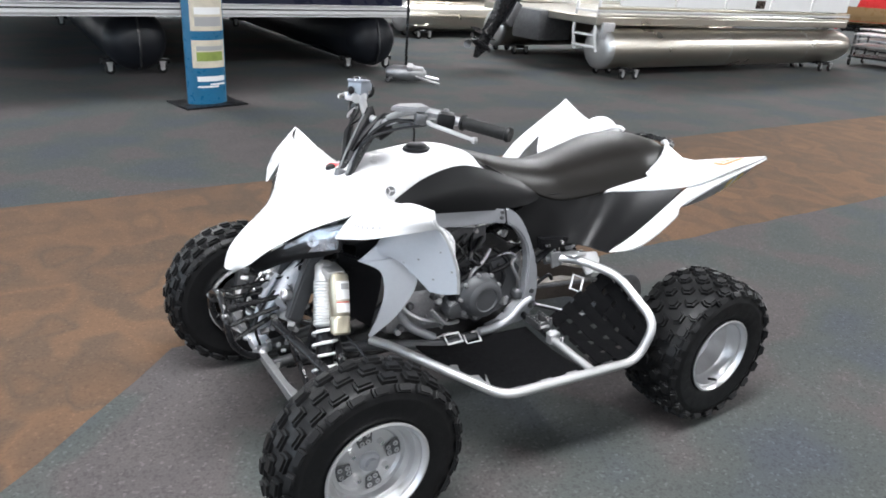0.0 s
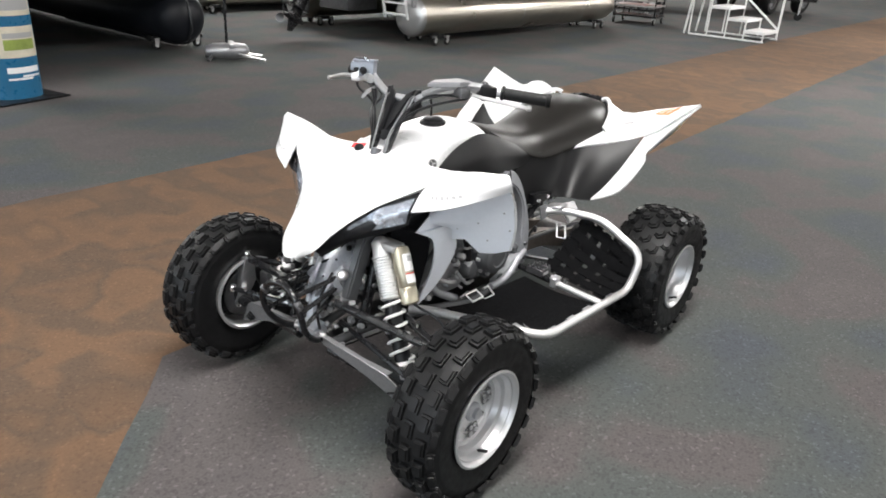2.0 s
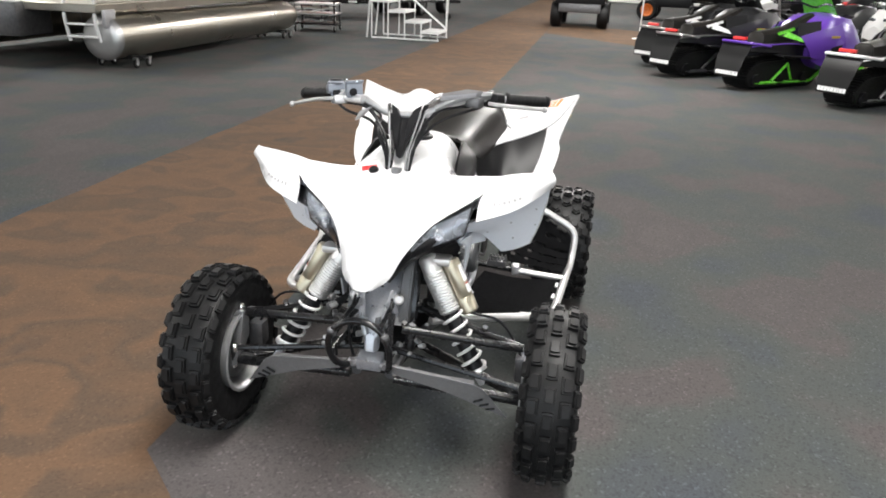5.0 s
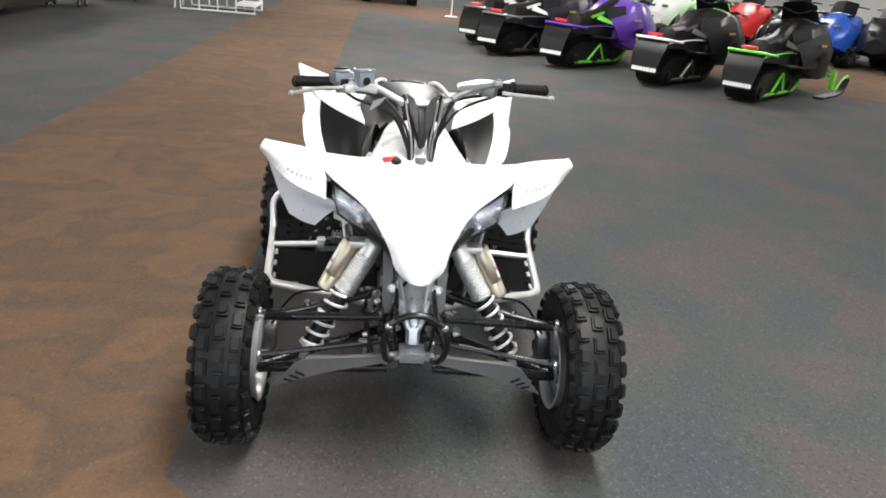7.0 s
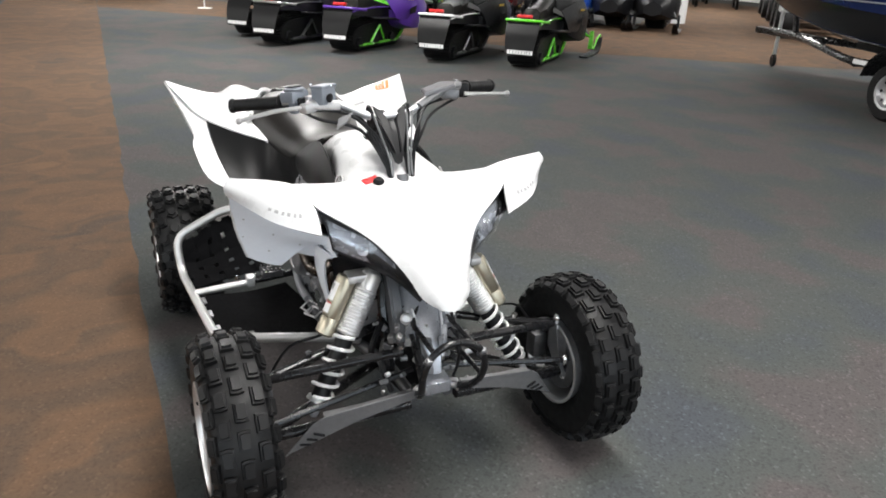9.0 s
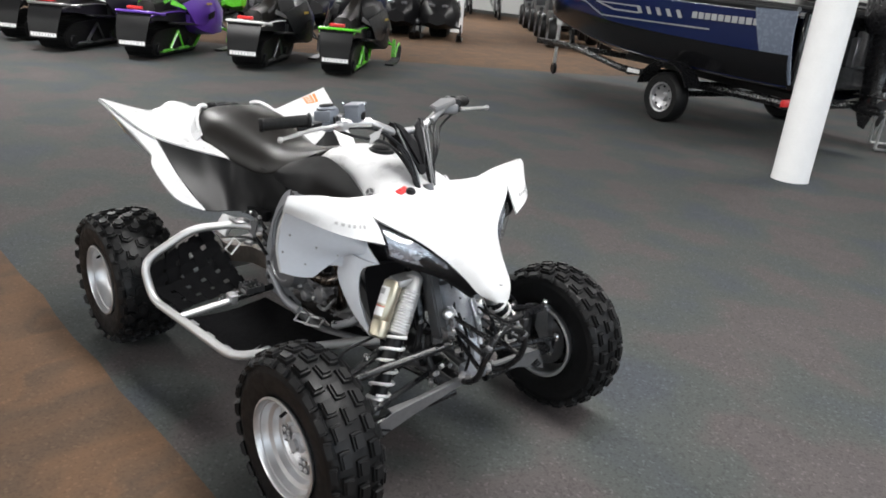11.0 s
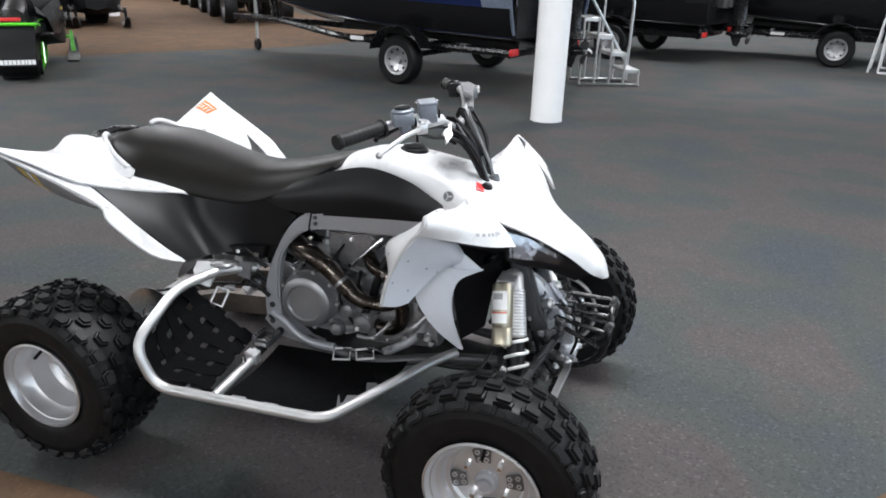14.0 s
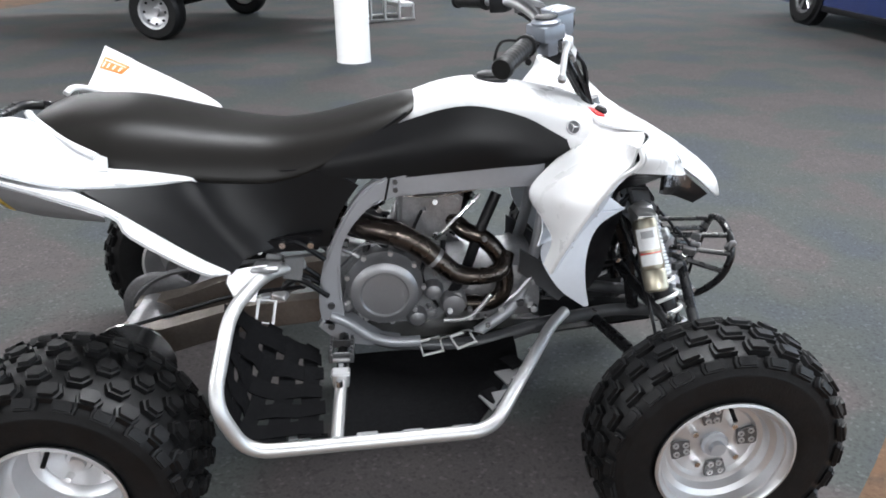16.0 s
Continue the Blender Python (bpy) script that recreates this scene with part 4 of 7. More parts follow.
for s in (1, -1):
    random.seed(77 + s)
    for i in range(11):
        x, z = random.uniform(.15, .36), random.uniform(.31, .45)
        part("case_boss", lathe(bmesh.new(), [(.012, 0), (.012, .014), (.008, .02), (0, .02)], 10, axis_to((x, .092 * s, z), (random.uniform(-.2, .3), s, random.uniform(-.1, .4)))), random.choice((ALU, MIDALU, DARKMETAL)), engine, "small cast boss")
    part("oil_pipe", pipe(catmull([(.16, .10 * s, .345), (.22, .125 * s, .352), (.29, .118 * s, .385), (.34, .10 * s, .44)], 5), .008, 8), MIDALU, engine, "dull metal oil pipe")
    part("down_tube", pipe(rounded([(.36, .075 * s, .64), (.345, .085 * s, .50), (.30, .095 * s, .34), (.20, .12 * s, .285)], .05), .014, 10), FRAME, quad, "silver-grey frame down tube")
part("radiator", block(.05, .26, .20, pose(.42, 0, .56, 0, -18, 0), .008), BLACKP, quad, "black radiator")
part("air_box", block(.20, .20, .14, pose(-.22, 0, .64, 0, 0, 0), .03, 2), BLACKP, quad)
part("skid_plate", slab(bmesh.new(), [(-.12, -.10, .262), (.40, -.09, .262), (.66, -.05, .266), (.66, .05, .266), (.40, .09, .262), (-.12, .10, .262)], (0, 0, -.006)), BLACKP, quad, "black skid plate under the engine")

# swing arm, axle, chain
arm = bmesh.new()
for s in (1, -1):
    loft(arm, [[(-.13, (.085 + a) * s, .37 + b) for a, b in ((0, -.03), (.035, -.03), (.035, .03), (0, .03))],
               [(-.35, (.075 + a) * s, .345 + b) for a, b in ((0, -.03), (.04, -.03), (.04, .035), (0, .035))],
               [(-.55, (.055 + a) * s, .285 + b) for a, b in ((0, -.035), (.05, -.035), (.05, .035), (0, .035))],
               [(-.66, (.035 + a) * s, .255 + b) for a, b in ((0, -.05), (.06, -.05), (.06, .05), (0, .05))]])
sw = part("swing_arm", arm, ARMALU, quad, "grey alloy swing arm")
carr = bmesh.new()
lathe(carr, [(.04, -.10), (.062, -.09), (.062, .09), (.04, .10)], 24, axis_to((-.619, 0, .252), (0, 1, 0)))
part("axle_carrier", carr, ENGINE, sw)
part("brake_hose", pipe(catmull([(-.20, -.14, .44), (-.35, -.13, .42), (-.5, -.11, .37), (-.62, -.10, .33)], 5), .005, 6), BLACKP, sw)
part("rear_axle", pipe([(-.619, -.47, .252), (-.619, .47, .252)], .02, 14), DARKMETAL, quad, "steel rear axle")
sp = bmesh.new()
lathe(sp, [(.03, -.004), (.098, -.004), (.105, 0), (.098, .004), (.03, .004)], 38, axis_to((-.619, .13, .252), (0, 1, 0)), True)
part("sprocket", sp, DARKMETAL, quad)
part("chain", pipe(rounded([(-.14, .13, .395), (-.619, .13, .352), (-.719, .13, .252), (-.619, .13, .152), (-.14, .13, .345), (-.10, .13, .37)], .10, 8, True), .008, 6, True), DARKMETAL, quad)
rd = bmesh.new()
lathe(rd, [(.04, -.003), (.10, -.003), (.10, .003), (.04, .003)], 32, axis_to((-.619, -.13, .252), (0, 1, 0)), True)
part("rear_brake_disc", rd, CHROME, quad)

# nerf bars with webbing and foot pegs
for s in (1, -1):
    path = rounded([(.42, .105 * s, .325), (.375, .155 * s, .318), (.188, .478 * s, .280), (-.285, .522 * s, .293), (-.330, .530 * s, .415), (-.320, .360 * s, .506), (-.276, .215 * s, .512), (-.20, .15 * s, .505)], .05, 6)
    bar = part("nerf_bar", pipe(path, .0140, 14), POLISH, quad, "brushed aluminium nerf bar")
    part("nerf_bracket", block(.06, .07, .012, pose(-.270, .200 * s, .524, 12 * s, 0, 0), .004), MIDALU, bar, "polished mounting bracket")
    part("foot_peg_bar", pipe([(-.118, .315 * s, .304), (-.118, .50 * s, .292)], .0125, 12), POLISH, bar)
    peg = bmesh.new()
    for i in range(2):
        box(peg, .05, .006, .018, pose(-.118, (.215 + .055 * i) * s, .330), .001)
    box(peg, .008, .07, .022, pose(-.095, .245 * s, .332), .001)
    box(peg, .008, .07, .022, pose(-.141, .245 * s, .332), .001)
    for i in range(5):
        box(peg, .006, .006, .012, pose(-.095, (.218 + .014 * i) * s, .346), 0)
        box(peg, .006, .006, .012, pose(-.141, (.218 + .014 * i) * s, .346), 0)
    for q, w in ((.262, .052), (.318, .040)):
        part("peg_pad", block(w, .030, .012, pose(-.118, q * s, .326 - .03 * (q - .2)), .004), ALU, bar, "bare alloy peg pad")
    part("peg_mount", block(.036, .026, .030, pose(-.118, .318 * s, .306, 0, 0, 0), .006, 2), ALU, bar)
    part("peg_core", pipe([(-.118, .165 * s, .318), (-.118, .318 * s, .306)], .012, 10), BLACKPAINT, bar)
    for q in (.30, .36):
        part("peg_bolt", bolt_at(bmesh.new(), (-.118, q * s, .318), (0, 0, 1), .007, .014, 8), CHROME, bar)
    part("foot_peg", peg, DARKMETAL, quad, "toothed steel foot peg")
    # foot well: straps from bar to frame lying on a dark mesh cloth
    cloth = [[(-.105, .20, .290), (-.105, .34, .276), (-.105, .495, .288)], [(.02, .17, .276), (.03, .30, .258), (.04, .49, .278)],
             [(.16, .17, .272), (.17, .30, .256), (.160, .445, .272)], [(.285, .15, .290), (.285, .18, .288), (.280, .235, .292)]]
    nt = part("foot_well_cloth", sheet(bmesh.new(), flip(cloth, s), 4, 4, 0.004), STRAP, bar, "black webbing cloth laced to the bar")
    for x, y, z, rz in ((-.24, .518, .296, -5), (-.16, .514, .290, -5), (-.02, .502, .283, -5), (.09, .492, .277, -5), (.205, .395, .288, 60), (.262, .29, .300, 60)):
        part("lacing_tab", block(.05, .040, .006, pose(x, (y - .018) * s, z, 0, 0, rz * s), .002), STRAP, nt)
    for x, y, z in ((.215, .418, .276), (.262, .335, .288), (.315, .245, .302), (.13, .462, .272), (.03, .472, .276), (-.06, .480, .281), (-.19, .490, .288)):
        part("lacing_hook", block(.042 if x < .2 else .026, .012, .008, pose(x, y * s, z + .006, 0, 0, (50 if x > .2 else -4) * s), .002), MIDALU, bar, "small pale lacing hook")
    for x, y in ((.218, .372), (.264, .290)):
        part("corner_tab", slab(bmesh.new(), [(x + .018, y * s, .296), (x - .022, (y + .052) * s, .284), (x - .044, (y - .004) * s, .280)], (0, 0, .004)), FENDERGREY, nt, "grey triangular corner tab")
    A, B, C, D = Vector((-.165, .235, .322)), Vector((-.14, .495, .300)), Vector((-.322, .520, .390)), Vector((-.345, .285, .492))
    B2 = Vector((-.300, .515, .31))

    def at(u, v):
        near, far = A.lerp(D, v), (B.lerp(B2, v * 2) if v < .5 else B2.lerp(C, v * 2 - 1))
        p = near.lerp(far, u)
        if v > .75:
            p = p.lerp(Vector((-.312, .37, .508)), (v - .75) * 1.2 * max(0, 1 - abs(u - .5) * 2))
        return Vector((p.x, p.y * s, p.z - .02 * math.sin(math.pi * u) * math.sin(math.pi * v)))
    lift = Vector((.006, 0, .006))
    for i in range(5):
        u = .10 + .2 * i
        o = bmesh.new()
        sheet(o, [[at(u - .070, v / 6) + lift * (.5 if (v + i) % 2 else -.5), at(u + .070, v / 6) + lift * (.5 if (v + i) % 2 else -.5)] for v in range(7)], 2, 2, .003)
        part("webbing_strap", o, STRAP, bar)
    for j in range(5):
        v = .10 + .2 * j
        o = bmesh.new()
        sheet(o, [[at(u / 6, v - .070) + lift * (-.5 if (u + j) % 2 else .5), at(u / 6, v + .070) + lift * (-.5 if (u + j) % 2 else .5)] for u in range(7)], 2, 2, .003)
        part("webbing_strap", o, STRAP, bar)
    for c, ax, turn in (((-.277, .230, .430), (.30, .75, .6), 70), ((.086, .168, .282), (.1, .55, .8), 6), ((.162, .172, .300), (.1, .35, .9), 10)):
        mm = axis_to((c[0], c[1] * s, c[2]), (ax[0], ax[1] * s, ax[2])) @ Matrix.Rotation(radians(turn), 4, 'Z')
        bk = pipe([mm @ Vector(q) for q in ((-.025, -.018, 0), (.025, -.018, 0), (.025, .018, 0), (-.025, .018, 0))], .0040, 6, True)
        part("strap_buckle", bk, PALE, bar, "pale metal strap buckle")

# front suspension
for s in (1, -1):
    part("upper_a_arm", tube(tube(bmesh.new(), rounded([(.545, .085 * s, .440), (.60, .30 * s, .400), (.628, .425 * s, .384)], .06), .012, 10), [(.705, .085 * s, .440), (.632, .41 * s, .387)], .012, 10), BLACKPAINT, quad, "black tubular upper wishbone")
    low = part("lower_a_arm", tube(tube(bmesh.new(), [(.50, .075 * s, .290), (.640, .40 * s, .245), (.665, .455 * s, .240)], .015, 10), [(.715, .065 * s, .285), (.665, .43 * s, .240)], .015, 10), BLACKPAINT, quad, "black tubular lower wishbone")
    g = bmesh.new()
    slab(g, [(.742, .065 * s, .338), (.720, .296 * s, .304), (.712, .322 * s, .284), (.689, .388 * s, .192), (.697, .345 * s, .212), (.718, .22 * s, .266), (.742, .065 * s, .316)], (-.004, 0, -.002), .0012)
    slab(g, [(.742, .065 * s, .338), (.720, .296 * s, .304), (.690, .292 * s, .300), (.712, .20 * s, .316), (.724, .07 * s, .336)], (0, 0, -.003))
    tube(g, [(.743, .065 * s, .339), (.721, .296 * s, .305), (.713, .323 * s, .285), (.690, .389 * s, .192)], .0022, 6)
    gd = part("arm_guard", g, GUARD, low, "bare aluminium wishbone guard with slots")
    for i in range(3):
        sl = bmesh.new()
        y = .318 + .017 * i
        tube(sl, [(.7115 - .0055 * i, (y + .004) * s, .256 - .016 * i), (.7125 - .0055 * i, (y - .022) * s, .244 - .013 * i)], .0034, 6)
        part("guard_slot", sl, BLACKP, gd)
    t0, t1 = Vector((.570, .118 * s, .605)), Vector((.648, .302 * s, .285))
    d = (t1 - t0)
    P = lambda k: t0 + d * k
    ribs = bmesh.new()
    prof = []
    for i in range(15):
        z = .045 + .115 * i / 14
        prof += [(.0285, z), (.0312, z + .002), (.0312, z + .0055)]
    lathe(ribs, [(.012, -.01), (.024, 0), (.0275, .006), (.0275, .038)] + prof + [(.024, .172), (.0, .172)], 20, axis_to(t0, d))
    shock = part("shock_absorber", ribs, POLISH, quad, "ribbed silver shock body")
    part("damper_rod", pipe([P(.43), P(.93)], .0235, 14), BLACKP, shock)
    coil, turns, pts = bmesh.new(), 5.3, []
    M = axis_to(t0, d)
    L = d.length
    for i in range(int(turns * 14)):
        a = 2 * math.pi * i / 14
        pts.append(M @ Vector((.031 * math.cos(a), .031 * math.sin(a), L * (.46 + .46 * i / (turns * 14)))))
    tube(coil, pts, .0048, 7)
    part("coil_spring", coil, SPRING, shock, "white coil spring")
    lw = bmesh.new()
    lathe(lw, [(.030, L * .92), (.032, L * .945), (.014, L * .955), (.013, L * 1.0), (0, L)], 16, M)
    part("shock_eye", lw, POLISH, shock)
    part("lower_clevis", slab(bmesh.new(), [P(.93) + Vector((-.015, 0, .01)), P(.93) + Vector((.018, 0, .01)), P(1.02) + Vector((.022, .012 * s, 0)), P(1.02) + Vector((-.02, .012 * s, 0))], (0, -.014 * s, -.006), .002), FRAME, shock)
    r0, r1 = Vector((.560, .186 * s, .592)), Vector((.582, .252 * s, .462))
    rs = bmesh.new()
    lathe(rs, [(.014, -.012), (.024, -.008), (.0265, 0), (.0265, .10), (.0245, .104), (.0265, .108), (.0265, (r1 - r0).length), (.02, (r1 - r0).length + .006), (0, (r1 - r0).length + .006)], 20, axis_to(r0, r1 - r0))
    rv = part("gas_reservoir", rs, BRONZE, shock, "champagne gas reservoir with a paper label")
    RM = axis_to(r0, r1 - r0)
    out_a = math.atan2(*reversed((RM.to_3x3().inverted() @ Vector((-.25, s, .1)))[:2]))
    for name, za, zb, mtl in (("reservoir_stripe", .066, .0685, REDP), ("reservoir_label", .070, .094, PALE), ("reservoir_label", .012, .060, PALE), ("reservoir_print", .018, .034, INK)):
        rr = .0272 if name != "reservoir_print" else .0278
        half = .95 if name != "reservoir_print" else .5
        lab = [[RM @ Vector((rr * math.cos(out_a + a * half / 4), rr * math.sin(out_a + a * half / 4), z)) for a in range(-4, 5)] for z in (za, zb)]
        part(name, sheet(bmesh.new(), lab, 1, 1, .0005), mtl, rv)
    part("reservoir_bridge", block(.05, .07, .022, pose(.566, .155 * s, .600, 0, 0, 0), .008, 2), POLISH, shock)
    kn = bmesh.new()
    loft(kn, [[Vector((.632 + a, .432 * s + b, .392)) for a, b in ((-.016, -.014), (.016, -.014), (.016, .014), (-.016, .014))],
              [Vector((.636 + a, .445 * s + b, .300)) for a, b in ((-.03, -.02), (.03, -.02), (.03, .02), (-.03, .02))],
              [Vector((.664 + a, .452 * s + b, .225)) for a, b in ((-.016, -.014), (.016, -.014), (.016, .014), (-.016, .014))]])
    lathe(kn, [(.034, 0), (.034, .07), (.0, .07)], 18, axis_to((.628, .44 * s, .257), (0, s, 0)))
    k = part("steering_knuckle", kn, ENGINE, quad, "cast aluminium steering knuckle")
    cp = bmesh.new()
    box(cp, .05, .045, .08, pose(.56, .415 * s, .285), .01, 2)
    part("brake_caliper", cp, DARKMETAL, k, "dark brake caliper")
    for p in ((.630, .432 * s, .398), (.666, .452 * s, .222), (.700, .425 * s, .300)):
        bj = lathe(bmesh.new(), [(0, -.012), (.010, -.010), (.0125, 0), (.010, .010), (.006, .016), (0, .016)], 12, Matrix.Translation(p))
        part("ball_joint", bj, CHROME, k)
    part("tie_rod", pipe([(.64, .03 * s, .335), (.70, .425 * s, .300)], .0085, 8), BLACKPAINT, quad, "black tie rod")
    part("brake_line", pipe(catmull([(.52, .08 * s, .60), (.56, .22 * s, .46), (.55, .34 * s, .42), (.56, .41 * s, .32)], 5), .004, 6), BLACKP, quad)
nose_f = bmesh.new()
NOSE = [(.585, .052, .560, .03), (.628, .058, .520, .03), (.668, .046, .470, .028), (.700, .038, .435, .026), (.716, .020, .402, .022), (.724, .019, .368, .022)]
loft(nose_f, [[(x - d, -w, z), (x - d * .1, -w, z), (x + .012, -w * .55, z + .004), (x + .012, w * .55, z + .004), (x - d * .1, w, z), (x - d, w, z)] for x, w, z, d in NOSE])
nose = part("front_frame_casting", nose_f, CASTALU, quad, "bare cast aluminium front frame member")
part("tow_block", block(.050, .072, .036, pose(.722, 0, .336, 0, 8, 0), .006, 2), CASTALU, nose, "square cast block at the casting's foot")
for y in (1, -1):
    part("casting_rib", pipe(catmull([(.645, .046 * y, .520), (.690, .034 * y, .470), (.722, .014 * y, .415)], 4), .010, 10), CASTALU, nose)
    part("casting_boss", lathe(bmesh.new(), [(.015, -.01), (.015, .012), (.010, .016), (.010, .010), (0, .010)], 16, axis_to((.660, .060 * y, .505), (.8, .35 * y, .4))), ALU, nose, "round bolted boss")
    part("casting_lug", block(.022, .026, .050, pose(.676, .048 * y, .478, 0, 28, -12 * y), .007, 2), CASTALU, nose)
    part("casting_pocket", slab(bmesh.new(), [(.7055, .010 * y, .462), (.7055, .026 * y, .468), (.716, .020 * y, .440), (.716, .008 * y, .436)], (.005, 0, .004), .001), DARKMETAL, nose)
    part("front_brake_line", pipe(catmull([(.690, .052 * y, .520), (.735, .056 * y, .470), (.748, .052 * y, .410), (.735, .046 * y, .355)], 5), .0042, 8), BLACKP, nose, "black brake line in front of the casting")
    part("casting_boss", lathe(bmesh.new(), [(.012, -.02), (.012, .012), (.007, .016), (0, .016)], 14, axis_to((.728, .048 * y, .330), (.5, .8 * y, .1))), ALU, nose)
    part("casting_gusset", slab(bmesh.new(), [(.630, .056 * y, .515), (.690, .040 * y, .440), (.660, .075 * y, .430), (.600, .080 * y, .470)], (0, .006 * y, -.004), .001), CAST, nose)
for y in (-.04, .04):
    for x, z, r in ((.742, .335, .010), (.700, .44, .008), (.69, .40, .009)):
        part("frame_end_bolt", bolt_at(bmesh.new(), (x, y, z), (.6, y * 14, .1), r, .012, 10), MIDALU, quad)
random.seed(11)
for i in range(16):
    a = (random.uniform(.50, .66), random.uniform(-.11, .11), random.uniform(.40, .60))
    b_ = (a[0] + random.uniform(-.06, .08), a[1] + random.uniform(-.05, .05), a[2] - random.uniform(.03, .12))
    mid = [(p + q) / 2 + random.uniform(-.02, .02) for p, q in zip(a, b_)]
    part("front_cable", pipe(catmull([a, mid, b_], 4), random.choice((.004, .006, .009)), 6), BLACKP, quad, "black cable behind the hood")
for s in (1, -1):
    for p in ((.545, .09, .44), (.705, .09, .44), (.50, .08, .29), (.715, .07, .285), (.60, .30, .402), (.64, .40, .246)):
        part("pivot_bolt", bolt_at(bmesh.new(), (p[0], p[1] * s, p[2] + .012), (.3, .2 * s, 1), .009, .012, 8), CHROME, quad)
    random.seed(40 + s)
    for i in range(16):
        p = Vector((random.uniform(.56, .73), random.uniform(.03, .13) * s, random.uniform(.31, .52)))
        if i % 2:
            part("clip", block(random.uniform(.01, .03), random.uniform(.008, .02), random.uniform(.008, .02), axis_to(p, (random.uniform(-1, 1), s, random.uniform(-.5, 1))), .002), random.choice((MIDALU, DARKMETAL, CAST)), quad)
        else:
            part("bracket_bolt", bolt_at(bmesh.new(), p, (random.uniform(-.2, 1), s, random.uniform(-.2, .6)), random.uniform(.005, .009), random.uniform(.010, .022), 8), random.choice((CAST, MIDALU)), quad)
part("steering_column", pipe([(.47, 0, .83), (.62, 0, .36)], .016, 10), DARKMETAL, quad)
hoop = [(.690, .045, .316), (.760, .062, .335), (.811, .078, .382), (.831, .083, .440), (.832, .066, .484), (.830, .034, .507), (.829, 0, .513)]
loop = hoop + [(x, -y, z) for x, y, z in hoop[-2::-1]]
bumper = part("front_bumper", pipe(catmull(loop, 6), .0092, 12), BLACKPAINT, quad, "glossy black tubular front bumper")
for s in (1, -1):
    part("bumper_stay", pipe([(.63, .050 * s, .500), (.831, .055 * s, .494)], .0070, 8), BLACKPAINT, bumper)
    part("bumper_stay", pipe([(.66, .050 * s, .470), (.831, .080 * s, .455)], .0070, 8), BLACKPAINT, bumper)
    part("bumper_stay", pipe([(.69, .050 * s, .445), (.822, .080 * s, .405)], .0070, 8), BLACKPAINT, bumper)
    part("bumper_clip", block(.02, .02, .03, pose(.831, .072 * s, .474, 0, 30, 0), .005), DARKMETAL, bumper)

# handlebar and controls
hb = [(.198, .382, .994), (.262, .262, 1.006), (.318, .180, 1.016), (.352, .115, .995), (.366, .055, .965), (.368, 0, .962)]
hb = hb + [(x, -y, z) for x, y, z in hb[-2::-1]]
bar = part("handlebar", pipe(rounded(hb, .04, 5), .0115, 12), MIDALU, quad, "bent bare alloy handlebar")
part("stem", tube(tube(bmesh.new(), [(.462, .028, .815), (.372, .028, .960)], .010, 8), [(.462, -.028, .815), (.372, -.028, .960)], .010, 8), BLACKPAINT, bar)
part("bar_clamp", block(.05, .11, .03, pose(.362, 0, .940, 0, 30, 0), .006, 2), BLACKP, bar)
cov = bmesh.new()
plate = [[(.358, -.050, .984), (.368, -.032, .968), (.374, 0, .956), (.368, .032, .968), (.358, .050, .984)],
         [(.378, -.048, .968), (.390, -.026, .952), (.396, 0, .940), (.390, .026, .952), (.378, .048, .968)],
         [(.414, -.028, .912), (.420, -.014, .904), (.424, 0, .898), (.420, .014, .904), (.414, .028, .912)],
         [(.446, -.010, .858), (.448, -.005, .855), (.449, 0, .853), (.448, .005, .855), (.446, .010, .858)]]
sheet(cov, plate, 4, 4, .008, -1)
for s in (1, -1):
    slab(cov, [(.354, .050 * s, .940), (.340, .054 * s, .972), (.350, .052 * s, .994), (.362, .050 * s, .992), (.396, .038 * s, .940), (.384, .040 * s, .925)], (.004, .009 * s, 0), .002)
for s in (1, -1):
    slab(cov, [(.354, .044 * s, .988), (.366, .022 * s, .976), (.386, .008 * s, .950), (.434, .006 * s, .878), (.422, .016 * s, .898), (.390, .034 * s, .946)], (.008, .003 * s, .006), .002)
part("handlebar_cover", cov, BLACKP, bar, "black angular plastic handlebar cover")
for i, (y0, z0, x0) in enumerate(((-.20, 1.0, .33), (-.17, 1.01, .335), (.20, 1.0, .33), (.17, 1.0, .325), (.14, 1.0, .345), (-.13, 1.0, .35))):
    s = 1 if y0 > 0 else -1
    cab = tube(bmesh.new(), catmull([(x0, y0, z0 - .01), (.372, y0 * .60, .982 - .01 * (i % 3)), (.425, (.055 + .008 * (i % 3)) * s, .925), (.448, (.034 + .006 * (i % 2)) * s, .86), (.47, .030 * s, .80)], 6), .0042, 6)
    part("control_cable", cab, BLACKP, bar, "black control cable")
